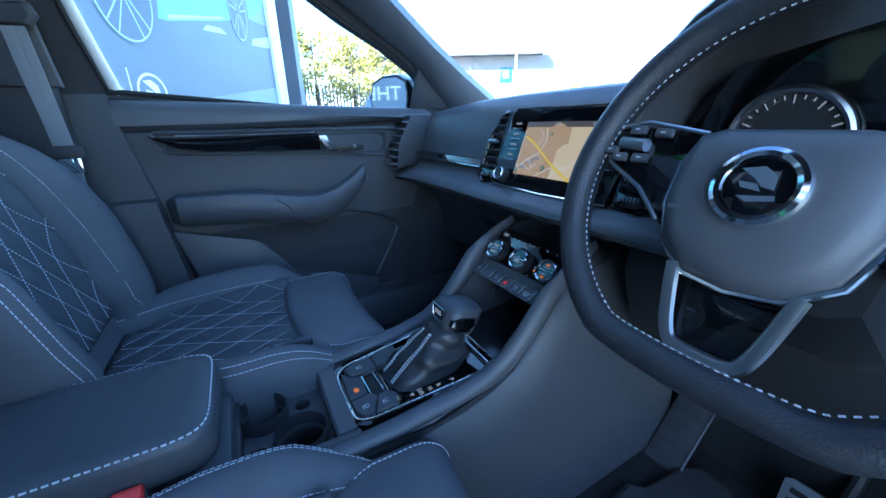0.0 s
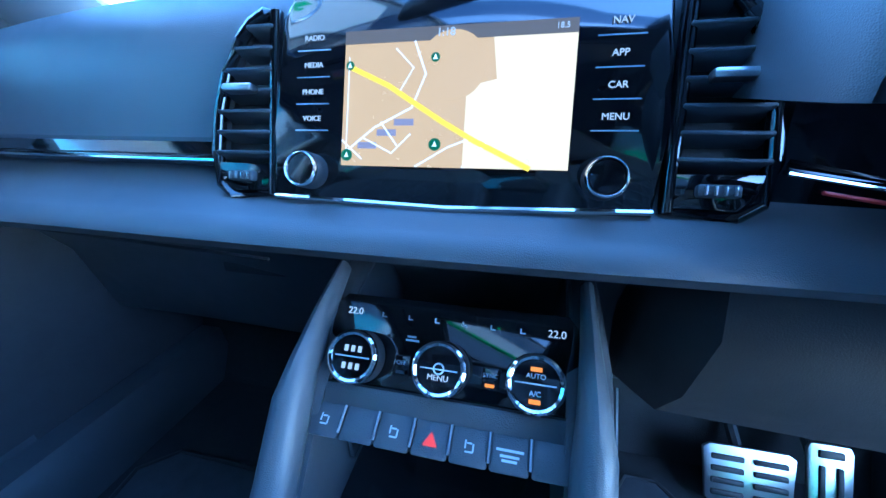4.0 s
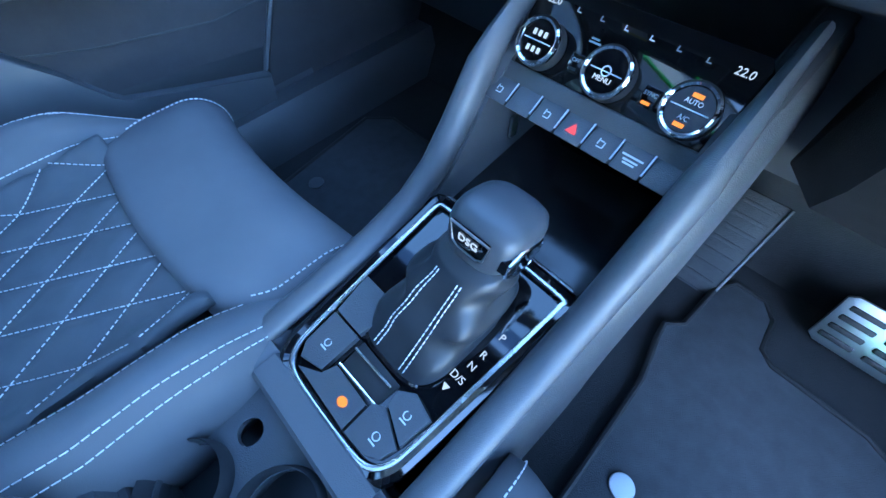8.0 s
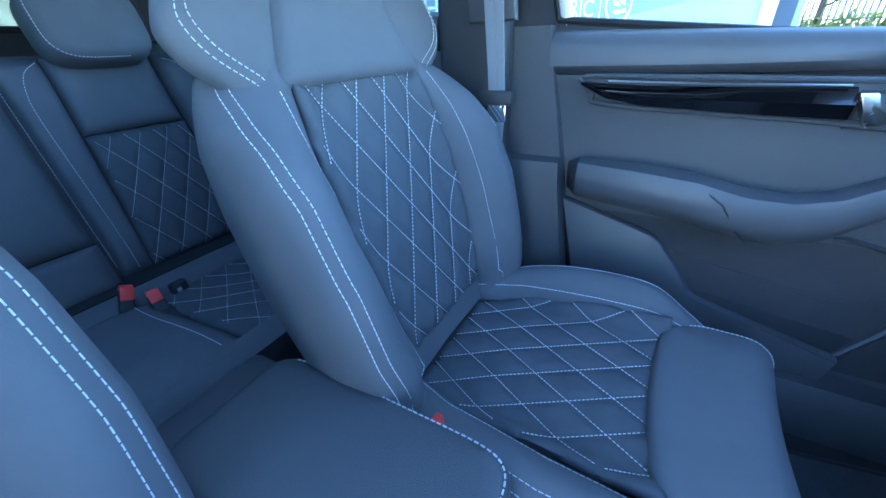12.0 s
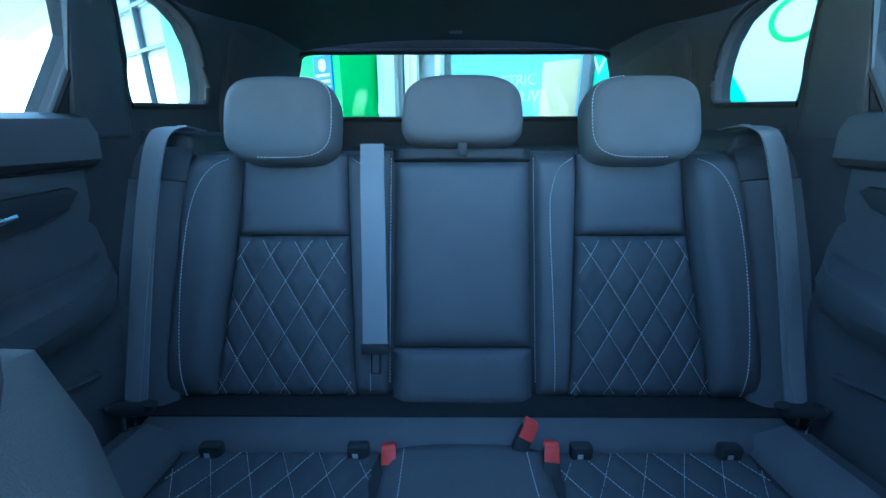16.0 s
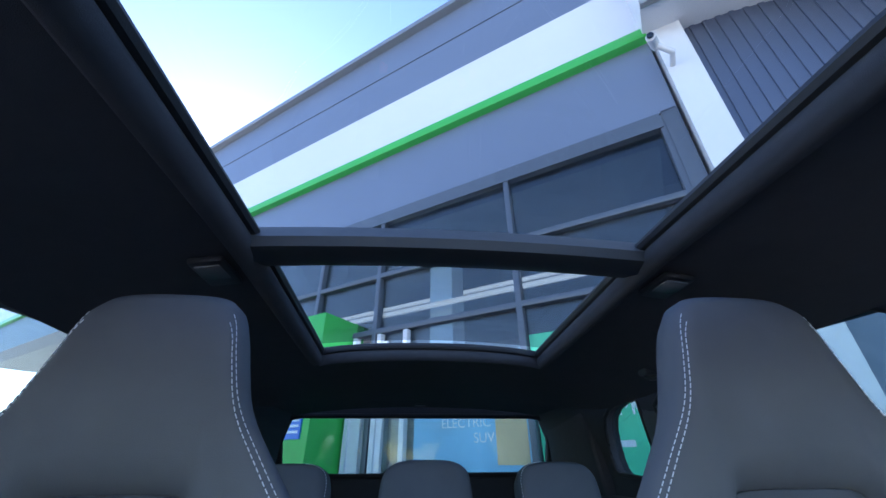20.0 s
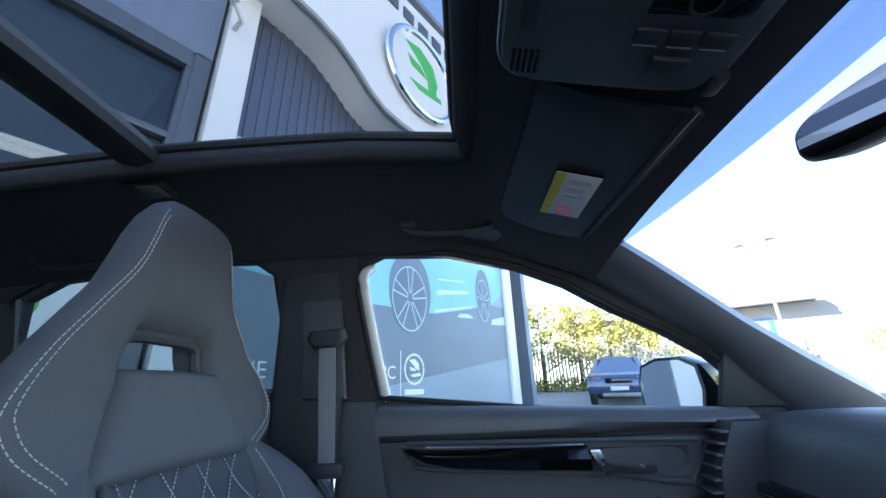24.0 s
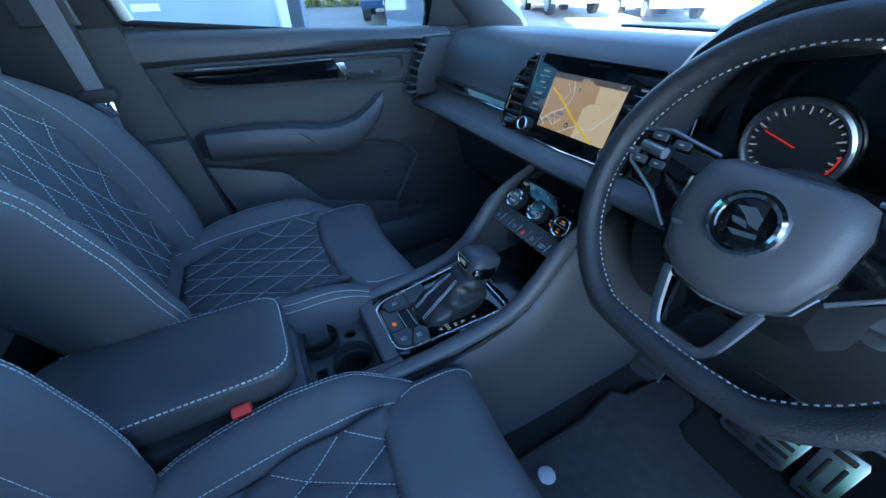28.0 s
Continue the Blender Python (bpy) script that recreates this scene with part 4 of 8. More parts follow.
    for a, b in ((-0.066, 0.016), (-0.05, 0.026), (-0.036, 0.034)):
        part("map_block", box(a, -0.0057, z0 + b, 0.016, 0.0004, 0.005, m=None), pu, s)
    for a, b in ((-0.010, 0.017), (-0.013, 0.082), (-0.083, 0.078), (-0.083, 0.008)):
        part("map_marker", disc(0.0048 if b < 0.05 else 0.0035, 0.0005, 20, 0, Matrix.Translation((a, -0.0062, z0 + b)) @ Matrix.Rotation(radians(90), 4, "X")), gr, s)
        part("marker_point", prism([(a - 0.0018, z0 + b - 0.0016), (a + 0.0018, z0 + b - 0.0016), (a, z0 + b + 0.0024)], "y", -0.0070, -0.0068), wh, s)
    R = Matrix.Rotation(radians(90), 4, "X")
    text("1:18", 0.0085, Matrix.Translation((-0.006, -0.0062, z1 - 0.005)) @ R, LIT, s)
    text("18.5", 0.0055, Matrix.Translation((0.078, -0.0062, z1 - 0.005)) @ R, LIT, s)
    for k, w in enumerate(("NAV", "APP", "CAR", "MENU")):
        z = 0.132 - 0.0215 * k
        text(w, 0.0066, Matrix.Translation((0.117, -0.0046, z)) @ R, LIT, u)
        part("key_line", box(0.117, -0.0045, z - 0.0095, 0.031, 0.0006, 0.0007), MARK, u)
        part("key_line", box(-0.117, -0.0045, z - 0.0095, 0.030, 0.0006, 0.0007), MARK, u)
    for k, w in enumerate(("RADIO", "MEDIA", "PHONE", "VOICE")):
        text(w, 0.0058, Matrix.Translation((-0.117, -0.0046, 0.132 - 0.0215 * k)) @ R, LIT, u)
    for x in (-0.114, 0.112):
        knob(u, Matrix.Translation((x, -0.004, 0.024)) @ R, 0.0145, 0.020, w=0.16)
    return u


def prism_strip(pts, w, y):
    bm = bmesh.new()
    L = []
    for i, p in enumerate(pts):
        a, b = Vector(pts[max(0, i - 1)]), Vector(pts[min(len(pts) - 1, i + 1)])
        t = (b - a).normalized()
        n = Vector((-t.y, t.x)) * w / 2
        L.append((bm.verts.new((p[0] + n.x, y, p[1] + n.y)), bm.verts.new((p[0] - n.x, y, p[1] - n.y))))
    for (a, b), (c, d) in zip(L, L[1:]):
        bm.faces.new((a, b, d, c))
    return bm


def build_climate():
    """The sloping heater panel between the console pillars."""
    c = thing("climate_panel", "gloss black heater panel with three chrome-ringed knobs", "control panel", (0, 0.498, 0.792), rot=(-38, 0, 0))
    # local: x across, z up the slope, -y out of the face
    R = Matrix.Rotation(radians(90), 4, "X")
    part("face", prism([(-0.112, -0.012), (0.112, -0.012), (0.106, 0.075), (0.098, 0.084), (-0.098, 0.084), (-0.106, 0.075)], "y", 0.0, 0.04, 0.002), GLOSS, c)
    part("lower_face", box(0, -0.002, -0.004, 0.214, 0.012, 0.022, 0.003), PLASTIC, c)
    for k in range(7):
        x0 = -0.1045 + 0.0299 * k
        x1 = x0 + 0.0288
        b = part("button", hexa([(x0, -0.020, -0.034), (x1, -0.020, -0.034), (x1, -0.008, -0.009), (x0, -0.008, -0.009), (x0, 0.02, -0.034), (x1, 0.02, -0.034), (x1, 0.02, -0.009), (x0, 0.02, -0.009)], 0.0022), PLASTIC, c, "grey push button")
        if k:
            part("separator", tube([(x0 - 0.0006, -0.0185, -0.029), (x0 - 0.0006, -0.0105, -0.0095)], 0.0011, 6), SATIN, c, "thin bright separator")
        m = Matrix.Translation((-0.0901 + 0.0299 * k, -0.0152, -0.022)) @ Matrix.Rotation(radians(-23.2), 4, "X") @ R
        if k == 3:
            tri = bmesh.new()
            ring_pts = [m @ Vector((0.0068 * math.cos(a), 0.0068 * math.sin(a) - 0.001, 0.0003)) for a in (math.pi / 2, math.pi * 7 / 6, math.pi * 11 / 6)]
            tri.faces.new([tri.verts.new(p) for p in ring_pts])
            part("hazard_mark", tri, REDLAMP, b, "red hazard triangle")
        elif k in (0, 2, 4):
            mk = bmesh.new()
            for dx, dy, w, h in ((-0.003, 0.002, 0.0012, 0.006), (0.003, 0.0, 0.0012, 0.006), (0.0, -0.003, 0.006, 0.0012), (0.0, 0.003, 0.004, 0.0012)):
                mk.faces.new([mk.verts.new(m @ Vector((dx + a * w / 2, dy + e * h / 2, 0.0003))) for a, e in ((-1, -1), (1, -1), (1, 1), (-1, 1))])
            part("button_mark", mk, MARK, b)
        elif k == 5:
            mk = bmesh.new()
            for dy, w in ((0.003, 0.02), (-0.001, 0.014), (-0.004, 0.011)):
                mk.faces.new([mk.verts.new(m @ Vector((a * w / 2, dy + e * 0.0009, 0.0003))) for a, e in ((-1, -1), (1, -1), (1, 1), (-1, 1))])
            part("button_mark", mk, MARK, b)
    for i, x in enumerate((-0.074, 0.0, 0.074)):
        k = knob(c, Matrix.Translation((x, 0.0, 0.030)) @ R, 0.0225, 0.022)
        part("face_line", box(x, -0.0205, 0.030, 0.030, 0.0006, 0.0009), MARK, k)
        if i == 1:
            text("MENU", 0.0062, Matrix.Translation((x, -0.0204, 0.0235)) @ R, LIT, k)
            part("hub", ring(0.004, 0.0012, 0.001, 20, Matrix.Translation((x, -0.0200, 0.0305)) @ R), MARK, k)
        if i == 2:
            for z, w, t in ((0.0405, "AUTO", 0.0355), (0.0175, "A/C", 0.023)):
                part("lamp", box(x, -0.0206, z, 0.0085, 0.0008, 0.0032), AMBER, k, "lit amber lamp")
                text(w, 0.0052, Matrix.Translation((x, -0.0204, t)) @ R, MARK, k)
        if i == 0:
            for z in (0.0365, 0.0225):
                mk = bmesh.new()
                for dx in (-0.006, 0.0, 0.006):
                    box(x + dx, -0.0206, z, 0.0032, 0.0006, 0.005, bm=mk)
                part("knob_mark", mk, LIT, k)
    for x, w in ((-0.0355, "OFF"), (0.0395, "SYNC")):
        k = part("key", box(x, -0.003, 0.0275, 0.015, 0.005, 0.017, 0.001), GLOSS, c, "small black key")
        text(w, 0.0048, Matrix.Translation((x, -0.0060, 0.030)) @ R, MARK, k)
        part("lamp", box(x, -0.0058, 0.0225, 0.0075, 0.0008, 0.0026), AMBER if x > 0 else DARK, k)
    for x in (-0.087, 0.089):
        text("22.0", 0.0085, Matrix.Translation((x, -0.0006, 0.0685)) @ R, LIT, c)
    for x in (-0.0605, -0.036, -0.012, 0.012, 0.036, 0.0605):
        mk = bmesh.new()
        box(x, -0.0006, 0.068, 0.0010, 0.0004, 0.004, bm=mk)
        box(x + 0.002, -0.0006, 0.0664, 0.0035, 0.0004, 0.0009, bm=mk)
        part("key_mark", mk, MARK, c)
    mk = bmesh.new()
    box(-0.030, -0.0006, 0.049, 0.012, 0.0004, 0.0016, bm=mk)
    box(-0.031, -0.0006, 0.052, 0.008, 0.0004, 0.0016, bm=mk)
    part("key_mark", mk, MARK, c)
    return c


def build_console():
    """Centre console with pillars, gear gate, cup holder and tray."""
    c = thing("centre_console", "dark centre console with gear gate and cup holders", "console")
    # side walls
    for s in (-1, 1):
        out = [(-0.50, 0.36), (0.88, 0.36), (0.86, 0.60), (0.70, 0.875), (0.57, 0.862), (0.475, 0.785), (0.42, 0.715), (0.38, 0.678), (0.25, 0.652), (0.10, 0.645), (-0.02, 0.645), (-0.50, 0.645)]
        part("side_panel", prism(out, "x", s * 0.100, s * 0.125, 0.006), DARK, c, "dark side panel")
        # rising pillar rail
        st = [(0.005, 0.652, 0.106, 0.026, 0.012), (0.10, 0.656, 0.108, 0.030, 0.014), (0.20, 0.663, 0.110, 0.034, 0.016), (0.30, 0.675, 0.111, 0.036, 0.018), (0.355, 0.689, 0.112, 0.036, 0.020), (0.395, 0.712, 0.113, 0.036, 0.024), (0.43, 0.748, 0.114, 0.036, 0.028), (0.468, 0.797, 0.115, 0.034, 0.028), (0.49, 0.818, 0.1145, 0.026, 0.024), (0.53, 0.846, 0.113, 0.017, 0.020), (0.575, 0.872, 0.112, 0.012, 0.012)]
        rings = []
        for y, z, x, w, h in st:
            rings.append([(s * (x + w * 0.45 * math.cos(a)), y - 0.3 * h * math.sin(a), z + h * math.sin(a) * 0.7) for a in (k * math.pi / 6 for k in range(12))])
        part("pillar_rail", loft(rings), SOFT, c, "rounded rail rising to the heater panel")
        k = 1.0 if s > 0 else 0.45
        part("knee_pad", loft([[(s * 0.098, y, z0), (s * (x0 - 0.006), y, z0 + 0.004), (s * (x0 + 0.010 * k), y, z0 - 0.02), (s * (x0 + 0.022 * k), y, z0 - 0.09), (s * (x0 + 0.030 * k), y, 0.5 * z0 + 0.13), (s * (x0 + 0.040 * k), y, 0.366), (s * 0.098, y, 0.366)] for y, z0, x0 in ((-0.02, 0.634, 0.119), (0.10, 0.638, 0.121), (0.20, 0.645, 0.123), (0.30, 0.657, 0.124), (0.36, 0.674, 0.126), (0.40, 0.697, 0.127), (0.44, 0.742, 0.127), (0.475, 0.784, 0.126), (0.54, 0.838, 0.124), (0.62, 0.862, 0.122), (0.74, 0.864, 0.120), (0.84, 0.80, 0.118))]), PLASTIC, c, "smooth moulded console side", angle=60)
    # tray under the heater panel
    part("tray_floor", hexa([(-0.10, 0.37, 0.655), (0.10, 0.37, 0.655), (0.10, 0.60, 0.685), (-0.10, 0.60, 0.685), (-0.10, 0.37, 0.64), (0.10, 0.37, 0.64), (0.10, 0.60, 0.66), (-0.10, 0.60, 0.66)], 0.004), SHEEN, c, "smooth dark tray")
    part("tray_back", box(0, 0.60, 0.74, 0.20, 0.02, 0.14, 0.004), DARK, c)
    part("tray_lid", hexa([(-0.045, 0.535, 0.722), (0.085, 0.535, 0.722), (0.085, 0.55, 0.688), (-0.045, 0.55, 0.688), (-0.045, 0.56, 0.722), (0.085, 0.56, 0.722), (0.085, 0.565, 0.688), (-0.045, 0.565, 0.688)], 0.002), GLOSS, c, "gloss black flap")
    part("tray_light", box(-0.092, 0.51, 0.715, 0.004, 0.012, 0.03, 0.001), SATIN, c)
    # gear gate panel, a gloss tray in a chrome frame
    fz = lambda y: 0.655 + 0.12 * max(0.0, y - 0.15)
    base = [(-0.076, 0.170), (-0.060, 0.150), (0.060, 0.150), (0.076, 0.170), (0.089, 0.378), (-0.089, 0.378)]
    gp = part("gear_panel", loft([[(x, y, fz(y) - d) for x, y in base] for d in (0.014, 0.0035)]), GLOSS, c, "gloss black gear panel")
    fr = [(-0.084, 0.379), (-0.088, 0.372), (-0.086, 0.340), (-0.081, 0.260), (-0.076, 0.190), (-0.073, 0.170), (-0.065, 0.156), (-0.051, 0.149), (-0.02, 0.147), (0.02, 0.147), (0.051, 0.149), (0.065, 0.156), (0.073, 0.170), (0.076, 0.190), (0.081, 0.260), (0.086, 0.340), (0.088, 0.372), (0.084, 0.379), (0.03, 0.381), (-0.03, 0.381)]
    fr = [(p.x, p.y) for p in curve([(x, y, 0) for x, y in fr + fr[:1]], 4)[:-1]]
    part("chrome_frame", tube([(x, y, fz(y) + 0.002) for x, y in fr], 0.0030, 8, 0.8, loop=True), BRIGHT, gp, "chrome frame line")
    part("panel_rim", tube([(x * 1.085, 0.265 + (y - 0.265) * 1.055, fz(y) - 0.001) for x, y in fr], 0.0070, 8, loop=True), GLOSS, gp, "gloss black outer rim")
    part("front_bar", tube([(-0.088, 0.392, fz(0.392) + 0.001), (0.0, 0.394, fz(0.392) + 0.001), (0.088, 0.392, fz(0.392) + 0.001)], 0.0026, 8), BRIGHT, gp, "second chrome line")
    # switches round the lever
    for pts in ([(-0.071, 0.217), (-0.034, 0.217), (-0.030, 0.232), (-0.040, 0.262), (-0.078, 0.262)], [(-0.069, 0.176), (-0.060, 0.163), (-0.034, 0.170), (-0.033, 0.214), (-0.071, 0.214)], [(-0.054, 0.156), (0.022, 0.153), (0.022, 0.181), (-0.026, 0.183), (-0.032, 0.168)], [(0.025, 0.153), (0.052, 0.155), (0.064, 0.163), (0.068, 0.178), (0.036, 0.193), (0.025, 0.186)], [(0.036, 0.196), (0.069, 0.181), (0.073, 0.214), (0.048, 0.220), (0.034, 0.210)]):
        bm = bmesh.new()
        loft([[(x, y, fz(y) - 0.004) for x, y in pts], [(x, y, fz(y) + 0.0045) for x, y in pts], [(x * 0.985, 0.2 + (y - 0.2) * 0.985, fz(y) + 0.0060) for x, y in pts]], bm=bm)
        part("switch", bm, PLASTIC, gp, "grey console switch")
    part("slot", hexa([(-0.026, 0.186, fz(0.186) - 0.001), (0.028, 0.188, fz(0.188) - 0.001), (0.030, 0.214, fz(0.214) - 0.002), (-0.028, 0.216, fz(0.214) - 0.002), (-0.026, 0.186, fz(0.186) - 0.006), (0.028, 0.188, fz(0.186) - 0.006), (0.030, 0.214, fz(0.214) - 0.008), (-0.028, 0.216, fz(0.214) - 0.008)], 0.001), RUBBER, gp, "dark slot behind the brake switch")
    for y in (0.186, 0.206):
        part("slot_edge", tube([(-0.027, y, fz(y) + 0.002), (0.026, y + 0.001, fz(y) + 0.002)], 0.0017, 8), CHROME, gp, "chrome slot edge")
    part("brake_lamp", prism([(0.004 + 0.0055 * math.cos(k * math.pi / 6), 0.1675 + 0.0045 * math.sin(k * math.pi / 6)) for k in range(12)], "z", fz(0.168) + 0.0058, fz(0.168) + 0.0066), AMBER, gp, "lit amber parking brake lamp")
    for x, y in ((-0.050, 0.190), (0.048, 0.172), (0.055, 0.202)):
        part("switch_mark", ring(0.0035, 0.0012, 0.0006, 16, Matrix.Translation((x, y, fz(y) + 0.0058))), MARK, gp)
        part("switch_mark", box(x + 0.0005, y - 0.006, fz(y) + 0.006, 0.008, 0.0014, 0.0006), MARK, gp)
    for w, x, y in (("P", 0.068, 0.312), ("R", 0.066, 0.288), ("N", 0.065, 0.273), ("D/S", 0.062, 0.257), ("+", 0.047, 0.268), ("-", 0.046, 0.254)):
        text(w, 0.0105, Matrix.Translation((x, y, fz(y) - 0.0030)) @ Matrix.Rotation(radians(7), 4, "X"), LIT, gp)
    tri = bmesh.new()
    tri.faces.new([tri.verts.new((0.060 + a, 0.243 + b, fz(0.243) - 0.0028)) for a, b in ((0.0, -0.004), (0.004, 0.003), (-0.004, 0.003))])
    part("gate_mark", tri, LIT, gp)
    # gaiter: a soft leather sack with folds, sewn down its back
    def gaiter(a, f):
        cx, cy, cz = 0.004 + 0.008 * f, 0.286 + 0.048 * f, 0.664 + 0.080 * f
        bulge = 0.14 * math.sin(math.pi * min(1.0, f * 1.15)) * (1 - f)
        w = (0.050 - 0.016 * f ** 1.2) * (1 + bulge * 0.45)
        l = (0.066 - 0.035 * f ** 1.3) * (1 + bulge * 0.25)
        ca, sa = math.cos(a), math.sin(a)
        p = 0.50 + 0.40 * f
        x, y = w * sgn(ca) * abs(ca) ** p, l * sgn(sa) * abs(sa) ** p
        side = 1 - abs(sa) ** 3
        fold = 0.0050 * math.sin(f * 15.0 + 2.2 * sa + (1.3 if ca > 0 else 0.2)) * side * math.sin(math.pi * f) + 0.0022 * math.sin(5 * a + 9 * f) * math.sin(math.pi * f) + 0.0018 * math.sin(3 * a - 17 * f + 1.0) * math.sin(math.pi * f)
        q = 1 + fold / max(0.012, math.hypot(x, y))
        return Vector((cx + x * q, cy + y * q + 0.012 * f * (1 - f), cz))
    N = 72
    g = part("gaiter", loft([[gaiter(2 * math.pi * k / N, f / 22) for k in range(N)] for f in range(23)]), GAITER, gp, "folded black leather gaiter with white stitching", angle=80)
    part("gaiter_rim", tube([gaiter(2 * math.pi * k / 40, 0.0) * 1.0 + Vector((0, 0, -0.003)) for k in range(40)], 0.0035, 8, loop=True), GLOSS, g)
    lines = []
    for r in (-0.46, -0.36, 0.30, 0.40):
        lines.append([(gaiter(-math.pi / 2 + sgn(r) * math.asin(abs(r) ** (1 / (0.50 + 0.40 * f / 20))), f / 20) + Vector((0, -0.0006, 0.0004)), Vector((0, -0.85, 0.5))) for f in range(1, 20)])
    line_stuff("stitching", dashes(lines, 0.0040, 0.0022, 0.0005, 0.0009), STITCH, g, "white stitching")
    # gear lever knob
    gl = thing("gear_lever", "leather-wrapped automatic gear lever with chrome accent", "gear lever", (0.012, 0.343, 0.719), rot=(-14, 0, 0))
    rings = []
    for z, w, l, oy in ((-0.02, 0.013, 0.014, 0.0), (-0.002, 0.016, 0.018, 0.0), (0.005, 0.025, 0.026, 0.0), (0.014, 0.031, 0.031, 0.0), (0.028, 0.0355, 0.034, 0.001), (0.043, 0.0375, 0.0355, 0.003), (0.051, 0.0370, 0.035, 0.005), (0.058, 0.0345, 0.0325, 0.007), (0.0625, 0.028, 0.026, 0.009), (0.065, 0.017, 0.016, 0.010), (0.0655, 0.006, 0.006, 0.010)):
        rings.append([(w * sgn(math.cos(a)) * abs(math.cos(a)) ** 0.62, oy + l * sgn(math.sin(a)) * abs(math.sin(a)) ** 0.62, z) for a in (k * math.pi / 18 for k in range(36))])
    part("knob", loft(rings), KNOBSKIN, gl, "smooth leather-grained knob", angle=70)
    plate = [(-0.020, 0.054), (0.020, 0.054), (0.016, 0.034), (0.010, 0.030), (-0.010, 0.030), (-0.016, 0.034)]
    part("badge_plate", loft([[(x, -0.0275 - 0.22 * (z - 0.030), z) for x, z in plate], [(x, -0.0335 - 0.10 * (z - 0.030), z) for x, z in plate]]), GLOSS, gl, "gloss black plate with lettering")
    part("plate_edge", tube([(x * 1.04, -0.0334 - 0.10 * (z - 0.030), z) for x, z in plate], 0.0012, 6, loop=True), SATIN, gl, "satin edge round the plate")
    text("DSG", 0.0112, Matrix.Translation((0, -0.0356, 0.0435)) @ Matrix.Rotation(radians(96), 4, "X"), LIT, gl)
    part("release_button", loft([[(0.029 + d, -0.004 + yy * q, 0.034 + zz * q) for yy, zz in ((-0.024, -0.004), (-0.010, -0.014), (0.012, -0.013), (0.024, 0.0), (0.020, 0.012), (-0.008, 0.013), (-0.022, 0.007))] for d, q in ((0.0, 1.0), (0.0075, 0.98), (0.010, 0.84))]), GLOSS, gl, "gloss black release button")
    part("button_edge", tube([(0.0375, -0.004 + yy, 0.034 + zz) for yy, zz in ((-0.024, -0.004), (-0.010, -0.014), (0.012, -0.013), (0.024, 0.0), (0.020, 0.012), (-0.008, 0.013), (-0.022, 0.007))], 0.0017, 6, loop=True), CHROME, gl, "chrome edge round the release button")
    part("chrome_collar", ring(0.0185, 0.005, 0.006, 28, Matrix.Translation((0, 0, -0.006))), CHROME, gl)
    # cup holder well
    part("well_floor", box(0, 0.07, 0.565, 0.18, 0.16, 0.01), DARK, c)
    part("well_back", box(0, -0.014, 0.62, 0.20, 0.02, 0.075, 0.003), DARK, c)
    part("well_front", box(0, 0.140, 0.635, 0.20, 0.014, 0.045, 0.004), PLASTIC, c)
    for s in (-1, 1):
        part("well_rail", loft([[(s * 0.080, y, z - 0.03), (s * 0.080, y, z - 0.003), (s * 0.084, y, z), (s * 0.110, y, z), (s * 0.116, y, z - 0.006), (s * 0.118, y, z - 0.03)] for y, z in ((-0.03, 0.660), (0.05, 0.661), (0.15, 0.661))]), SOFT, c, "smooth rail beside the cup holders")
    part("well_bridge", loft([[(x, 0.118, 0.630), (x, 0.118, 0.657), (x, 0.122, 0.661), (x, 0.146, 0.662), (x, 0.150, 0.655), (x, 0.150, 0.630)] for x in (-0.08, 0, 0.08)]), SOFT, c)
    cp = bmesh.new()
    loops = [[(-0.079, -0.012), (0.079, -0.012), (0.079, 0.118), (-0.079, 0.118)], [(0.018, 0.004), (0.042, 0.004), (0.042, 0.024), (0.018, 0.024)]]
    rounds = ((-0.043, 0.026, 0.033), (0.034, 0.074, 0.034), (-0.046, 0.086, 0.0125))
    loops += [[(x + r * math.cos(k * math.pi / 16), y + r * math.sin(k * math.pi / 16)) for k in range(32)] for x, y, r in rounds]
    es = []
    for lp in loops:
        vs = [cp.verts.new((x, y, 0.632)) for x, y in lp]
        es += [cp.edges.new((vs[k], vs[(k + 1) % len(vs)])) for k in range(len(vs))]
    bmesh.ops.triangle_fill(cp, edges=es, use_beauty=True)
    bmesh.ops.delete(cp, geom=[f for f in cp.faces if any(inside(lp, f.calc_center_median().x, f.calc_center_median().y) for lp in loops[1:])], context="FACES")
    ex = bmesh.ops.extrude_face_region(cp, geom=list(cp.faces))
    bmesh.ops.translate(cp, verts=[v for v in ex["geom"] if isinstance(v, bmesh.types.BMVert)], vec=(0, 0, -0.008))
    part("cup_plate", cp, PLASTIC, c, "flat plate with round cup openings")
    for x, y, r in rounds[:2]:
        part("cup_wall", ring(r + 0.003, 0.004, 0.05, 36, Matrix.Translation((x, y, 0.604))), DARK, c)
    part("grip", box(0.075, 0.012, 0.622, 0.012, 0.03, 0.05, 0.003), RUBBER, c)
    # lid box under the armrest
    part("arm_box", box(0, -0.21, 0.56, 0.20, 0.40, 0.24, 0.01), PLASTIC, c)
    part("rear_end", box(0, -0.44, 0.55, 0.22, 0.08, 0.30, 0.02), PLASTIC, c)
    # armrest lid
    a = thing("padded_console_lid", "padded black armrest with white stitching round its edge", "armrest", (0, -0.185, 0.70))
    def top(u, v):
        x, y = -0.096 + 0.192 * u, -0.185 + 0.345 * v
        return Vector((x, y, 0.052 - 0.008 * (2 * u - 1) ** 4 - 0.006 * (2 * v - 1) ** 6))
    rr = []
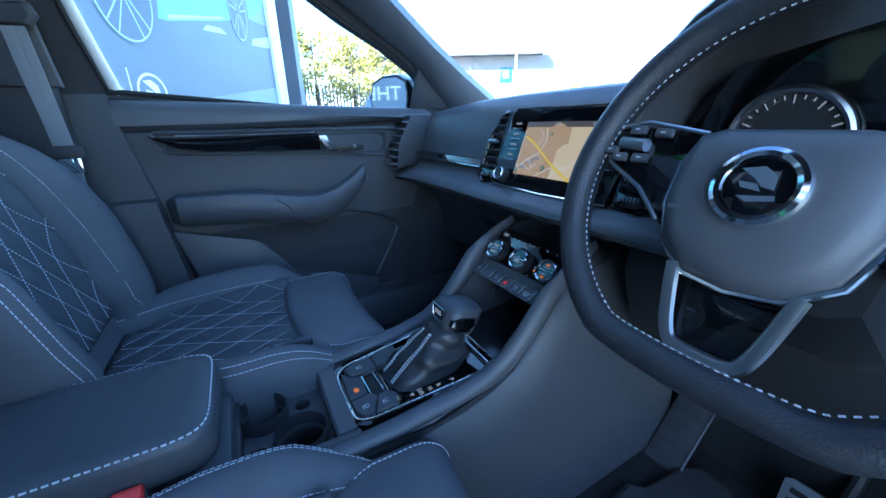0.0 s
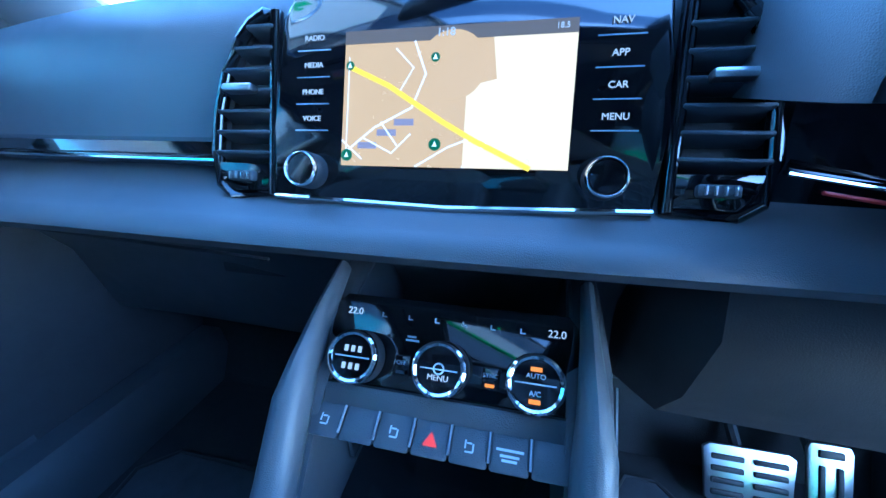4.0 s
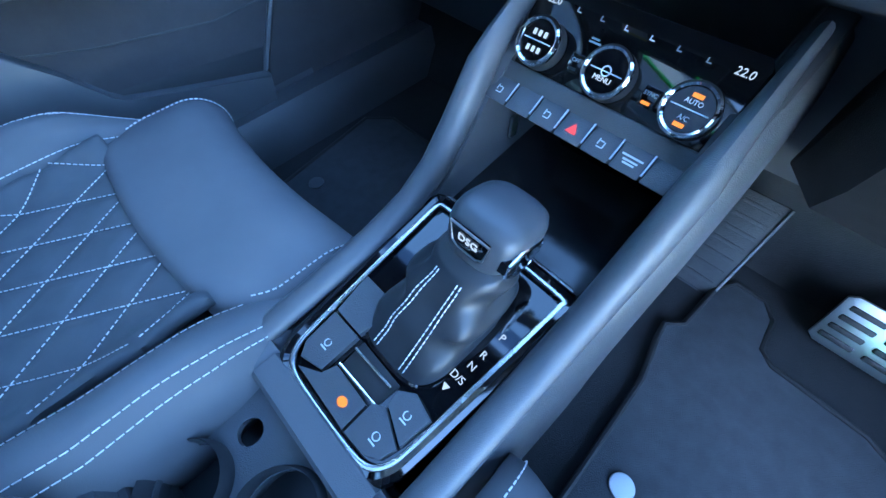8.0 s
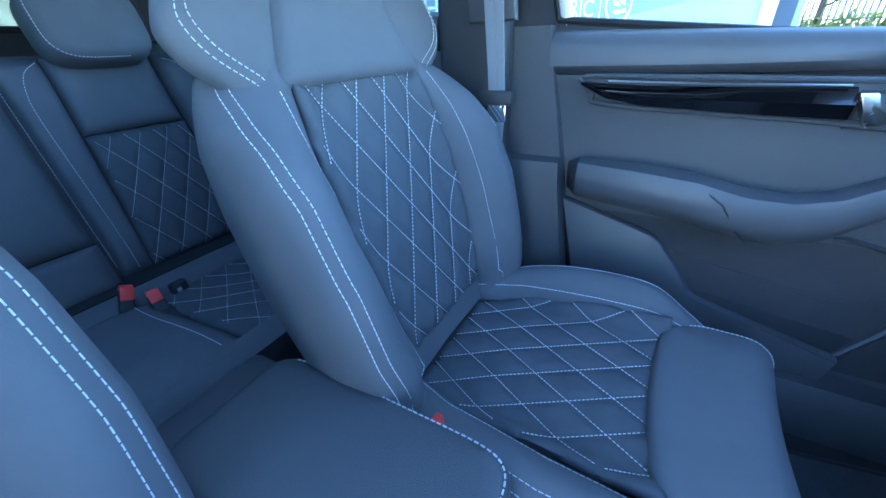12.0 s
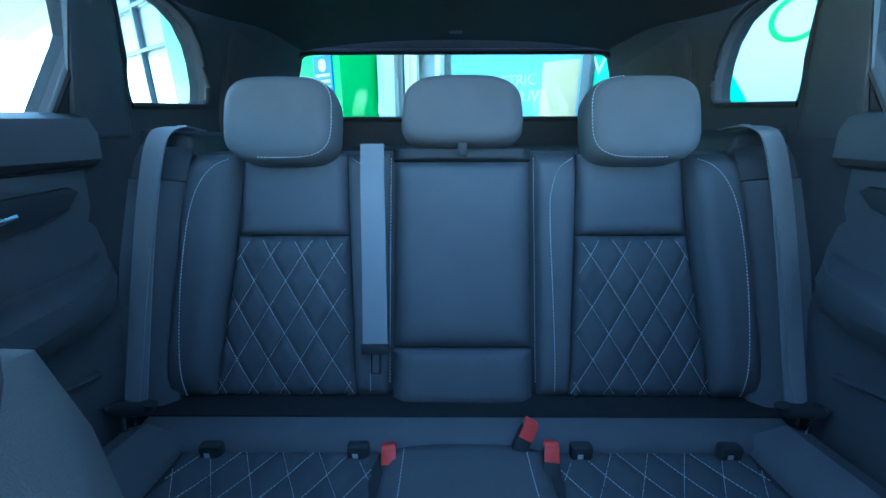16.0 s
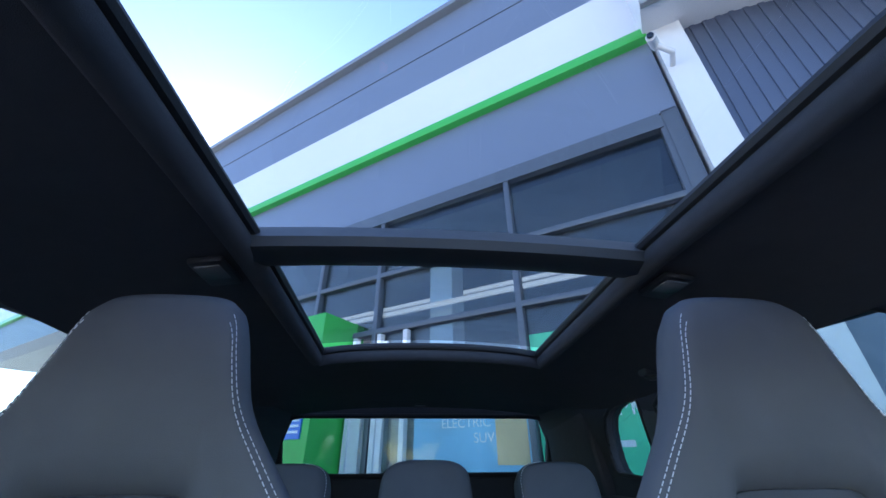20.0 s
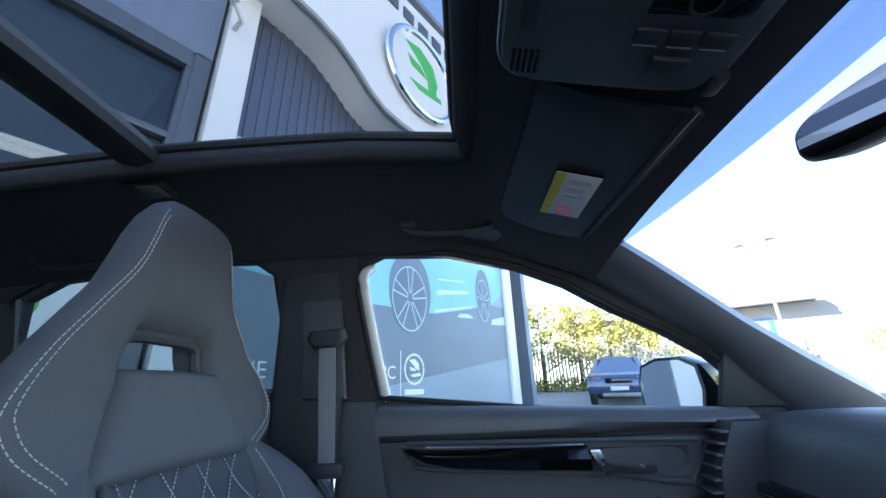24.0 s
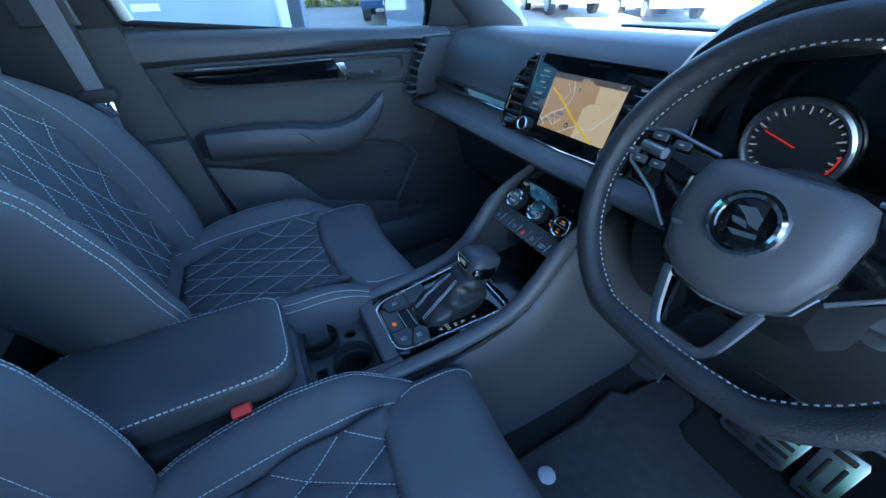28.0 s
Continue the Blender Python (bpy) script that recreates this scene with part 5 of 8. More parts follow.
    for z, q in ((0.0, 0.93), (0.004, 0.985), (0.022, 1.0), (0.040, 0.995), (0.048, 0.975), (0.0525, 0.93), (0.055, 0.80), (0.056, 0.4)):
        rr.append([(0.098 * q * sgn(math.cos(t)) * abs(math.cos(t)) ** 0.30, -0.012 + 0.180 * (q if q > 0.9 else q) * sgn(math.sin(t)) * abs(math.sin(t)) ** 0.22, z) for t in (k * math.pi / 28 for k in range(56))])
    part("cushion", loft(rr), LEATHER, a, angle=60)
    ln = [[(Vector((0.098 * 0.955 * sgn(math.cos(t)) * abs(math.cos(t)) ** 0.30, -0.012 + 0.180 * 0.965 * sgn(math.sin(t)) * abs(math.sin(t)) ** 0.22, 0.0505)), Vector((0.3 * math.cos(t), 0.3 * math.sin(t), 1)).normalized()) for t in (k * math.pi / 60 for k in range(-8, 70))]]
    line_stuff("stitching", dashes(ln, 0.005, 0.003, 0.0011, 0.0012), STITCH, a, "white edge stitching")
    return c


def sgn(v):
    return 1 if v >= 0 else -1


DASH = build_dash()
build_screen(DASH)
slat_vent(DASH, -1)
slat_vent(DASH, 1)
build_climate()
build_console()


# ---- seats ----
def quilt(x, y, a, b, depth):
    """Depth of the sewn diamonds at a place of the panel."""
    d = 9.0
    for s in (-1, 1):
        q = x / a + s * y / b
        d = min(d, abs(q - round(q)))
    return -depth * math.exp(-(d / 0.13) ** 2)


def quilt_lines(x0, x1, y0, y1, a, b, f, ok=lambda x, y: True):
    """Sewing lines of the diamonds, laid on the surface f(x, y) -> point, normal."""
    out = []
    for s in (-1, 1):
        qs = [x / a + s * y / b for x in (x0, x1) for y in (y0, y1)]
        for k in range(math.ceil(min(qs)), math.floor(max(qs)) + 1):
            line = []
            n = 90
            for i in range(n + 1):
                y = y0 + (y1 - y0) * i / n
                x = (k - s * y / b) * a
                if x0 <= x <= x1 and ok(x, y):
                    line.append(f(x, y))
                elif line:
                    out.append(line)
                    line = []
            if line:
                out.append(line)
    return [l for l in out if len(l) > 3]


REC = radians(20)
BUP, BFW = Vector((0, -math.sin(REC), math.cos(REC))), Vector((0, math.cos(REC), math.sin(REC)))
B0 = Vector((0, -0.2295, 0.676))


def bp(x, n, h):
    return B0 + Vector((x, 0, 0)) + BFW * n + BUP * h


def back_w(h):
    return table(h, (-0.04, 0.225), (0.0, 0.240), (0.10, 0.262), (0.22, 0.270), (0.33, 0.266), (0.40, 0.256), (0.44, 0.242), (0.48, 0.220), (0.52, 0.18))


def back_b(h):
    return table(h, (-0.04, 0.045), (0.05, 0.072), (0.2, 0.088), (0.31, 0.080), (0.37, 0.055), (0.42, 0.022), (0.46, -0.010), (0.52, -0.035))


def build_seat(sx):
    s = thing("bucket_seat", "dark sport seat with diamond quilting and white stitching", "car seat", (sx, 0, 0), "front seats")
    # backrest core and shell
    hs = [-0.03 + 0.53 * k / 10 for k in range(11)]
    part("back_core", loft([[bp(x, n, h) for x, n in ((-0.66 * back_w(h), -0.010), (0, -0.016), (0.66 * back_w(h), -0.010), (0.7 * back_w(h), -0.09), (0, -0.10), (-0.7 * back_w(h), -0.09))] for h in hs]), SUEDE, s, angle=70)
    fi = lambda x, h: -0.004 + 0.030 * smooth(0.6, 1.0, abs(x) / 0.17) + 0.006 * math.cos(x * 9)
    halfx = lambda h: table(h, (0.02, 0.120), (0.08, 0.135), (0.25, 0.153), (0.36, 0.152), (0.46, 0.136))
    def ins(u, v):
        h = 0.02 + 0.438 * v - 0.012 * abs(2 * u - 1) ** 2 * v
        x = (2 * u - 1) * halfx(h)
        return bp(x, fi(x, h) + 0.010 + quilt(x, h, 0.068, 0.118, 0.006), h), BFW
    q = part("back_insert", shell(ins, 56, 80, 0.02, rim=0.012), FABRIC, s, "diamond quilted fabric panel", angle=80)
    ql = quilt_lines(-0.15, 0.15, 0.03, 0.447, 0.068, 0.118, lambda x, h: (bp(x, fi(x, h) + 0.0065, h), BFW), lambda x, h: abs(x) < halfx(h) - 0.006)
    line_stuff("stitching", dashes(ql, 0.0040, 0.0024, 0.00052, 0.0007), STITCH, q, "pale diamond stitching")
    part("back_yoke", shell(lambda u, v: (bp((2 * u - 1) * (0.158 - 0.058 * v), 0.018 + 0.006 * math.cos((2 * u - 1) * 1.5), 0.440 + 0.135 * v), BFW), 16, 12, 0.03, rim=0.010), SUEDE, s, "plain upper panel", angle=70)
    for t in (-1, 1):
        rings = []
        for k in range(22):
            h = -0.035 + 0.535 * k / 21
            w, b = back_w(h), back_b(h)
            e = smooth(-0.04, 0.0, h) * smooth(0.51, 0.47, h) * 0.25 + 0.75
            x0 = min(0.60 * w, halfx(h) + 0.004 if 0.02 < h < 0.46 else 0.60 * w)
            rings.append([bp(t * x, n, h) for x, n in ((x0, -0.02), (x0, 0.010 + 0.1 * b), (x0 + 0.25 * (w - x0), 0.014 + 0.50 * b * e), (x0 + 0.5 * (w - x0), 0.010 + 0.88 * b * e), (x0 + 0.72 * (w - x0), 0.008 + b * e), (w * 0.96, b * e - 0.004), (w, b * e - 0.022), (w * 1.005, b * e * 0.4 - 0.03), (w * 0.965, -0.062), (w * 0.90, -0.084), (x0, -0.092))])
        bo = part("side_bolster", loft(rings), SUEDE, s, "raised side bolster with double stitching", angle=75)
        lines = []
        for off in (0.0, 0.013):
            ln = []
            for k in range(40):
                h = -0.01 + 0.49 * k / 39
                w, b = back_w(h), back_b(h)
                e = smooth(-0.04, 0.0, h) * smooth(0.51, 0.47, h) * 0.25 + 0.75
                x0 = min(0.60 * w, halfx(h) + 0.004 if 0.02 < h < 0.46 else 0.60 * w)
                f = x0 + 0.72 * (w - x0)
                x = f + (w * 0.96 - f) * (0.95 - off / 0.022)
                nn = 0.008 + b * e + (b * e - 0.004 - 0.008 - b * e) * (0.95 - off / 0.022)
                ln.append((bp(t * x, nn + 0.0003, h), (BFW + Vector((t * 0.3, 0, 0))).normalized()))
            lines.append(ln)
        ln = []
        for k in range(40):
            h = 0.0 + 0.44 * k / 39
            w, b = back_w(h), back_b(h)
            x0 = min(0.60 * w, halfx(h) + 0.004 if 0.02 < h < 0.46 else 0.60 * w)
            x = x0 + 0.22 * (w - x0)
            ln.append((bp(t * x, 0.0137 + 0.44 * b, h), (BFW - Vector((t * 0.5, 0, 0))).normalized()))
        lines.append(ln)
        line_stuff("stitching", dashes(lines, 0.0058, 0.0019, 0.00062, 0.0007), STITCH, bo, "white bolster stitching")
    # head restraint: a loop round an opening, with wings that run down to the shoulders
    outer = [(0.0, 0.838), (0.048, 0.836), (0.074, 0.828), (0.087, 0.808), (0.097, 0.770), (0.116, 0.715), (0.154, 0.662), (0.195, 0.610), (0.234, 0.560), (0.257, 0.520), (0.260, 0.498), (0.244, 0.468), (0.203, 0.438), (0.152, 0.408), (0.0, 0.470)]
    inner = [(0.0, 0.634), (0.035, 0.634), (0.064, 0.632), (0.076, 0.625), (0.081, 0.617), (0.083, 0.609), (0.085, 0.600), (0.087, 0.591), (0.087, 0.583), (0.085, 0.576), (0.079, 0.570), (0.067, 0.567), (0.047, 0.566), (0.025, 0.566), (0.0, 0.566)]
    full = lambda L: L + [(-x, h) for x, h in L[-2:0:-1]]
    O, I = [(Vector((*p, 0))) for p in full(outer)], [(Vector((*p, 0))) for p in full(inner)]
    def dense(L, n=4):
        k = len(L)
        out = []
        for i in range(k):
            a, b, c, d = L[i - 1], L[i], L[(i + 1) % k], L[(i + 2) % k]
            for j in range(n):
                t = j / n
                out.append(0.5 * (2 * b + (c - a) * t + (2 * a - 5 * b + 4 * c - d) * t * t + (3 * b - a - 3 * c + d) * t ** 3))
        return out
    O, I = dense(O), dense(I)
    wing = lambda x, h: 0.022 * smooth(0.09, 0.24, abs(x)) * smooth(0.78, 0.62, h) + 0.006 + 0.38 * max(0.0, h - 0.60)
    def hpt(o, i, f, side):
        p = i.lerp(o, f)
        prof = (max(0.0, 1 - abs(2 * f - 1) ** 7)) ** 0.5
        thick = table(p.y, (0.42, 0.020), (0.53, 0.028), (0.60, 0.038), (0.72, 0.044), (0.84, 0.038))
        return bp(p.x * (1.0 if side > 0 else 1.0 - 0.05 * prof), wing(p.x, p.y) - 0.030 + side * thick * prof, p.y)
    rings = []
    FS = (0.0, 0.06, 0.16, 0.34, 0.56, 0.76, 0.90, 0.97, 1.0)
    for o, i in zip(O, I):
        rings.append([hpt(o, i, f, 1) for f in FS] + [hpt(o, i, f, -1) for f in FS[-2:0:-1]])
    hr = part("head_restraint", loft(rings + rings[:1], caps=False), SUEDE, s, "integrated head restraint with a slot", angle=75)
    lines = []
    n4 = len(O)
    for t in (1, -1):
        for f in (0.845, 0.905):
            ln = []
            for k in range(10, 52):
                o, i = (O[k], I[k]) if t > 0 else (O[-k], I[-k])
                g = f
                ln.append((hpt(o, i, g, 1), (BFW + Vector((t * 0.3, 0, 0))).normalized()))
            lines.append(ln)
    line_stuff("stitching", dashes(lines, 0.0050, 0.0024, 0.0006, 0.0007), STITCH, hr, "white double stitching")
    part("slot_liner", tube([bp(p.x * 0.99, wing(p.x, p.y) - 0.022, 0.600 + (p.y - 0.600) * 0.98) for p in I], 0.010, 8, loop=True), PLASTIC, hr, "black plastic slot liner")
    # cushion
    part("cushion_core", loft([[(-w, y, z0), (w, y, z0), (w * 1.02, y, z1), (-w * 1.02, y, z1)] for y, w, z0, z1 in ((-0.27, 0.20, 0.49, 0.635), (-0.1, 0.225, 0.48, 0.645), (0.12, 0.215, 0.48, 0.648), (0.20, 0.20, 0.50, 0.63))]), DARK, s)
    cz = lambda x, y: 0.655 + 0.012 * smooth(-0.2, 0.2, y) + 0.03 * smooth(0.7, 1.0, abs(x) / 0.185) - 0.012 * smooth(-0.1, -0.25, y)
    ch = lambda y: table(y, (-0.24, 0.125), (-0.15, 0.155), (0.0, 0.172), (0.14, 0.178))
    yend = lambda x: 0.118 + 0.22 * x * x
    def cus(u, v):
        y = -0.235 + 0.365 * v
        x = (2 * u - 1) * ch(y)
        return Vector((x, y, cz(x, y) + quilt(x, y, 0.068, 0.118, 0.006))), Vector((0, 0, 1))
    q = part("cushion_insert", shell(cus, 56, 72, 0.025, rim=0.010), FABRIC, s, "diamond quilted fabric panel", angle=80)
    ql = quilt_lines(-0.17, 0.17, -0.225, 0.135, 0.068, 0.118, lambda x, y: (Vector((x, y, cz(x, y) - 0.0045)), Vector((0, 0, 1))), lambda x, y: abs(x) < ch(y) - 0.006)
    line_stuff("stitching", dashes(ql, 0.0040, 0.0024, 0.00052, 0.0007), STITCH, q, "pale diamond stitching")
    def pad(u, v):
        x = (2 * u - 1) * (0.218 - 0.045 * (1 - min(1, v / 0.25)) ** 1.5 * 1.0)
        y0 = 0.105 + 0.5 * x * x
        L = 0.255 - 0.5 * x * x * 0.5
        d = v * (L - 0.0)
        if d < 0.115:
            y, z = y0 + d, 0.672
            nn = Vector((0, 0.1, 1))
        else:
            a = min((d - 0.115) / 0.06, math.pi / 2)
            y = y0 + 0.115 + 0.06 * math.sin(a) - 0.15 * max(0, d - 0.115 - 0.094)
            z = 0.672 - 0.06 * (1 - math.cos(a)) - max(0, d - 0.115 - 0.094)
            nn = Vector((0, math.sin(a), math.cos(a)))
        return Vector((x, y, z + 0.006 * math.cos(x * 6) - 0.012 * smooth(0.13, 0.22, abs(x)))), nn.normalized()
    pd = part("thigh_pad", shell(pad, 30, 26, 0.03, rim=0.008), SUEDE, s, "plain front thigh pad", angle=75)
    line_stuff("stitching", dashes([[(pad(u, k / 20)[0] + Vector((0, 0, 0.0006)), pad(u, k / 20)[1]) for k in range(3, 20)] for u in (0.035, 0.965)], 0.0045, 0.0028, 0.0008, 0.0010), STITCH, pd)
    for t in (-1, 1):
        rings = []
        for k in range(20):
            f = k / 19
            y = -0.27 + 0.485 * f
            wi = (ch(y) if y < 0.13 else 0.178 + (y - 0.13) * 0.1) + 0.004
            up = 0.042 * smooth(-0.30, -0.05, y) * smooth(0.235, 0.05, y)
            wo = table(y, (-0.27, 0.20), (-0.15, 0.248), (0.0, 0.272), (0.10, 0.268), (0.17, 0.25), (0.215, 0.215))
            z = 0.660 - 0.026 * smooth(0.09, 0.2, y)
            lo = 0.53 + 0.05 * smooth(0.1, 0.215, y)
            sh = smooth(0.225, 0.17, y)
            rings.append([(t * x, y, zz) for x, zz in ((wi, z - 0.03), (wi, z + 0.006), (wi + 0.22 * (wo - wi), z + 0.012 + up * 0.5), (wi + 0.45 * (wo - wi), z + 0.012 + up * 0.92), (wi + 0.65 * (wo - wi), z + 0.010 + up), (wi + 0.85 * (wo - wi), z + up * 0.88 + 0.004), (wo, z + up * 0.55 - 0.012), (wo + 0.004 * sh, z - 0.05), (wo - 0.01, lo), (wi, lo))])
        bo = part("cushion_bolster", loft(rings), SUEDE, s, "padded cushion side with double stitching", angle=75)
        lines = []
        for off in (0.10, 0.72, 0.86):
            ln = []
            for k in range(40):
                y = -0.24 + 0.445 * k / 39
                wi = (ch(y) if y < 0.13 else 0.178 + (y - 0.13) * 0.1) + 0.004
                up = 0.042 * smooth(-0.30, -0.05, y) * smooth(0.235, 0.05, y)
                wo = table(y, (-0.27, 0.20), (-0.15, 0.248), (0.0, 0.272), (0.10, 0.268), (0.17, 0.25), (0.215, 0.215))
                zz = 0.660 - 0.026 * smooth(0.09, 0.2, y) + (0.0095 + up * 0.24 if off < 0.2 else 0.0082 + up * 0.965 if off < 0.8 else 0.0040 + up * 0.865)
                ln.append((Vector((t * (wi + off * (wo - wi)), y, zz + 0.0004)), Vector((t * 0.3, 0, 1)).normalized()))
            lines.append(ln)
        line_stuff("stitching", dashes(lines, 0.0058, 0.0019, 0.00062, 0.0007), STITCH, bo, "white double stitching")
        part("side_cover", hexa([(t * 0.225, -0.30, 0.44), (t * 0.235, 0.17, 0.46), (t * 0.240, 0.16, 0.575), (t * 0.235, -0.30, 0.62), (t * 0.20, -0.30, 0.44), (t * 0.20, 0.17, 0.46), (t * 0.20, 0.16, 0.575), (t * 0.20, -0.30, 0.62)], 0.01), DARK, s, "black plastic seat side cover")
        part("seat_rail", box(t * 0.17, 0.0, 0.40, 0.035, 0.50, 0.06, 0.006), SATIN, s)
        part("hinge_cover", disc(0.05, 0.02, 28, 0.006, Matrix.Translation((t * 0.225, -0.265, 0.64)) @ Matrix.Rotation(radians(90 * t), 4, "Y")), PLASTIC, s)
    part("runner_end", prism([(0.05, 0.40), (0.17, 0.40), (0.165, 0.445), (0.13, 0.462), (0.08, 0.455)], "x", -0.228, -0.212, 0.003), SATIN, s, "bare metal seat runner bracket")
    part("runner_bolt", disc(0.014, 0.008, 20, 0.003, Matrix.Translation((-0.228, 0.125, 0.432)) @ Matrix.Rotation(radians(-90), 4, "Y")), DARK, s)
    part("back_panel", shell(lambda u, v: (bp((2 * u - 1) * (0.20 - 0.03 * v), -0.098 - 0.008 * math.cos((2 * u - 1) * 1.5), 0.02 + 0.46 * v), -BFW), 10, 10, 0.012), PLASTIC, s, "hard seat back panel")
    return s


SEAT = build_seat(-0.343)
copy_thing(SEAT, pose(0.356, -0.042, 0))


def build_buckle(x, y, z, rot, group, long=0.07):
    b = thing("belt_buckle", "red and black seat belt buckle", "buckle", (x, y, z), group, rot=rot)
    part("housing", box(0, 0, -0.028, 0.030, 0.020, 0.05, 0.005), DARK, b)
    part("release_button", hexa([(-0.014, -0.0085, 0.0), (0.014, -0.0085, 0.0), (0.014, 0.0085, 0.0), (-0.014, 0.0085, 0.0), (-0.013, -0.0075, 0.014), (0.013, -0.0075, 0.014), (0.013, 0.0075, 0.010), (-0.013, 0.0075, 0.010)], 0.002), RED, b, "red release button")
    part("front_face", box(0, 0.0102, -0.010, 0.027, 0.002, 0.026, 0.001), RED, b)
    part("strap", box(0, 0, -0.05 - long / 2, 0.026, 0.012, long, 0.003), DARK, b)


def band(pts, w, t, side=(1, 0, 0)):
    """A flat woven strap along points."""
    s = Vector(side).normalized()
    rings = []
    for p, _, _ in frames_along(pts):
        i = len(rings)
        a, b = Vector(pts[max(0, i - 1)]), Vector(pts[min(len(pts) - 1, i + 1)])
        n = (b - a).cross(s).normalized() * t
        rings.append([p - s * w + n, p - s * w * 0.33 + n * 1.5, p + s * w * 0.33 + n * 1.5, p + s * w + n, p + s * w - n, p - s * w - n])
    return loft(rings)


def build_rear_bench():
    r = radians(20)
    up, fw = Vector((0, -math.sin(r), math.cos(r))), Vector((0, math.cos(r), math.sin(r)))
    o = Vector((0, -1.165, 0.60))
    P = lambda x, n, h: o + Vector((x, 0, 0)) + fw * n + up * h
    b = thing("rear_bench", "dark three-place rear bench with quilted outer panels", "car seat", (0, 0.05, 0.046))
    part("back_core", loft([[P(-0.70, -0.13, h), P(0.70, -0.13, h), P(0.68, -0.02, h), P(-0.68, -0.02, h)] for h in (-0.02, 0.25, 0.50, 0.535)]), DARK, b)

    def pillow(name, x0, x1, h0, h1, n0, puff, material, label="", q=False, taper=(0, 0), nu=14, nv=18):
        def f(u, v):
            a, c = x0 + taper[0] * v, x1 + taper[1] * v
            x, h = a + (c - a) * u, h0 + (h1 - h0) * v
            d = quilt(x - (x0 + x1) / 2, h, 0.071, 0.116, 0.006) if q else 0
            return P(x, n0 + puff * (1 - (2 * u - 1) ** 4) * (1 - (2 * v - 1) ** 6) + d, h), fw
        return part(name, shell(f, nu, nv, 0.035, rim=0.012), material, b, label, angle=75), f
    for s in (-1, 1):
        ob, f = pillow("quilted_panel", *sorted((s * 0.235, s * 0.555)), -0.028, 0.335, 0.004, 0.012, FABRIC, "diamond quilted fabric panel", True, (0.025, -0.045) if s > 0 else (0.045, -0.025), 56, 56)
        cx = s * 0.395
        def on(x, h):
            v = (h + 0.028) / 0.363
            a, c = (0.235 + 0.025 * v, 0.555 - 0.045 * v) if s > 0 else (-0.555 + 0.045 * v, -0.235 - 0.025 * v)
            u = (x + cx - a) / (c - a)
            return P(x + cx, 0.004 + 0.012 * (1 - (2 * u - 1) ** 4) * (1 - (2 * v - 1) ** 6) - 0.0048, h), fw
        ok = lambda x, h: (0.245 + 0.083 * (h - 0.035) < s * (x + cx) < 0.545 - 0.15 * (h - 0.035))
        line_stuff("stitching", dashes(quilt_lines(-0.17, 0.17, -0.018, 0.325, 0.071, 0.116, on, ok), 0.0040, 0.0024, 0.00052, 0.0007), STITCH, ob, "pale diamond stitching")
        pillow("upper_panel", *sorted((s * 0.262, s * 0.508)), 0.338, 0.525, 0.004, 0.008, SUEDE, "plain upper panel", False, (0.006, -0.006))
        _, fi = pillow("inner_bolster", *sorted((s * 0.168, s * 0.238)), -0.03, 0.525, 0.0, 0.022, SUEDE, "", False, (0.0, 0.026) if s > 0 else (-0.026, 0.0))
        _, fo = pillow("outer_bolster", *sorted((s * 0.552, s * 0.665)), -0.035, 0.525, 0.0, 0.040, SUEDE, "padded outer bolster", False, (-0.045, -0.04) if s > 0 else (0.04, 0.045))
        lines = []
        for f2, x0, x1, d0, d1, h0, way in ((fi, 0.168, 0.238, 0.0, 0.026, -0.03, ((0.203, -0.01), (0.198, 0.2), (0.194, 0.38), (0.200, 0.44), (0.218, 0.485), (0.252, 0.512))), (fo, 0.552, 0.665, -0.045, -0.04, -0.035, ((0.607, -0.02), (0.610, 0.12), (0.610, 0.24), (0.600, 0.36), (0.582, 0.44), (0.557, 0.488), (0.525, 0.510)))):
            ln = []
            for x, _, h in curve([(x, 0, h) for x, h in way], 10):
                v = (h - h0) / (0.525 - h0)
                u = (x - x0 - d0 * v) / (x1 - x0 + (d1 - d0) * v)
                ln.append((f2(u if s > 0 else 1 - u, v)[0] + fw * 0.0004, fw))
            lines.append(ln)
        line_stuff("stitching", dashes(lines, 0.0045, 0.003, 0.0008, 0.0009), STITCH, b, "white piping stitch")
    pillow("centre_panel", -0.152, 0.152, 0.084, 0.505, 0.006, 0.016, SUEDE, "plain fold-down centre panel")
    pillow("centre_base", -0.155, 0.155, -0.040, 0.080, 0.008, 0.016, SUEDE)
    pillow("centre_top", -0.158, 0.158, 0.508, 0.535, 0.004, 0.006, DARK)
    for x in (-0.160, 0.160):
        line_stuff("stitching", dashes([[(P(x, 0.012, h), fw) for h in [0.01 + 0.5 * k / 30 for k in range(31)]]], 0.0045, 0.003, 0.0007, 0.0009), STITCH, b)
    part("pull_tab", box(0, 0, 0, 0.022, 0.012, 0.03, 0.004, m=Matrix.Translation(P(0, 0.026, 0.525))), DARK, b, "small black pull tab")
    # cushion
    part("lower_roll", loft([[Vector((x, y, z)) for y, z in ((-1.16, 0.570), (-1.10, 0.571), (-1.060, 0.565), (-1.042, 0.550), (-1.037, 0.526), (-1.16, 0.50))] for x in [-0.66 + 1.32 * k / 10 for k in range(11)]]), SUEDE, b, "rounded roll at the foot of the backrest")
    part("cushion_core", loft([[(x, y, z) for x, z in ((-0.69, 0.42), (0.69, 0.42), (0.69, z1), (-0.69, z1))] for y, z1 in ((-1.10, 0.535), (-0.75, 0.55), (-0.64, 0.55), (-0.61, 0.53))]), DARK, b)
    cz = lambda x, y: 0.548 + 0.034 * smooth(-1.0, -0.70, y)
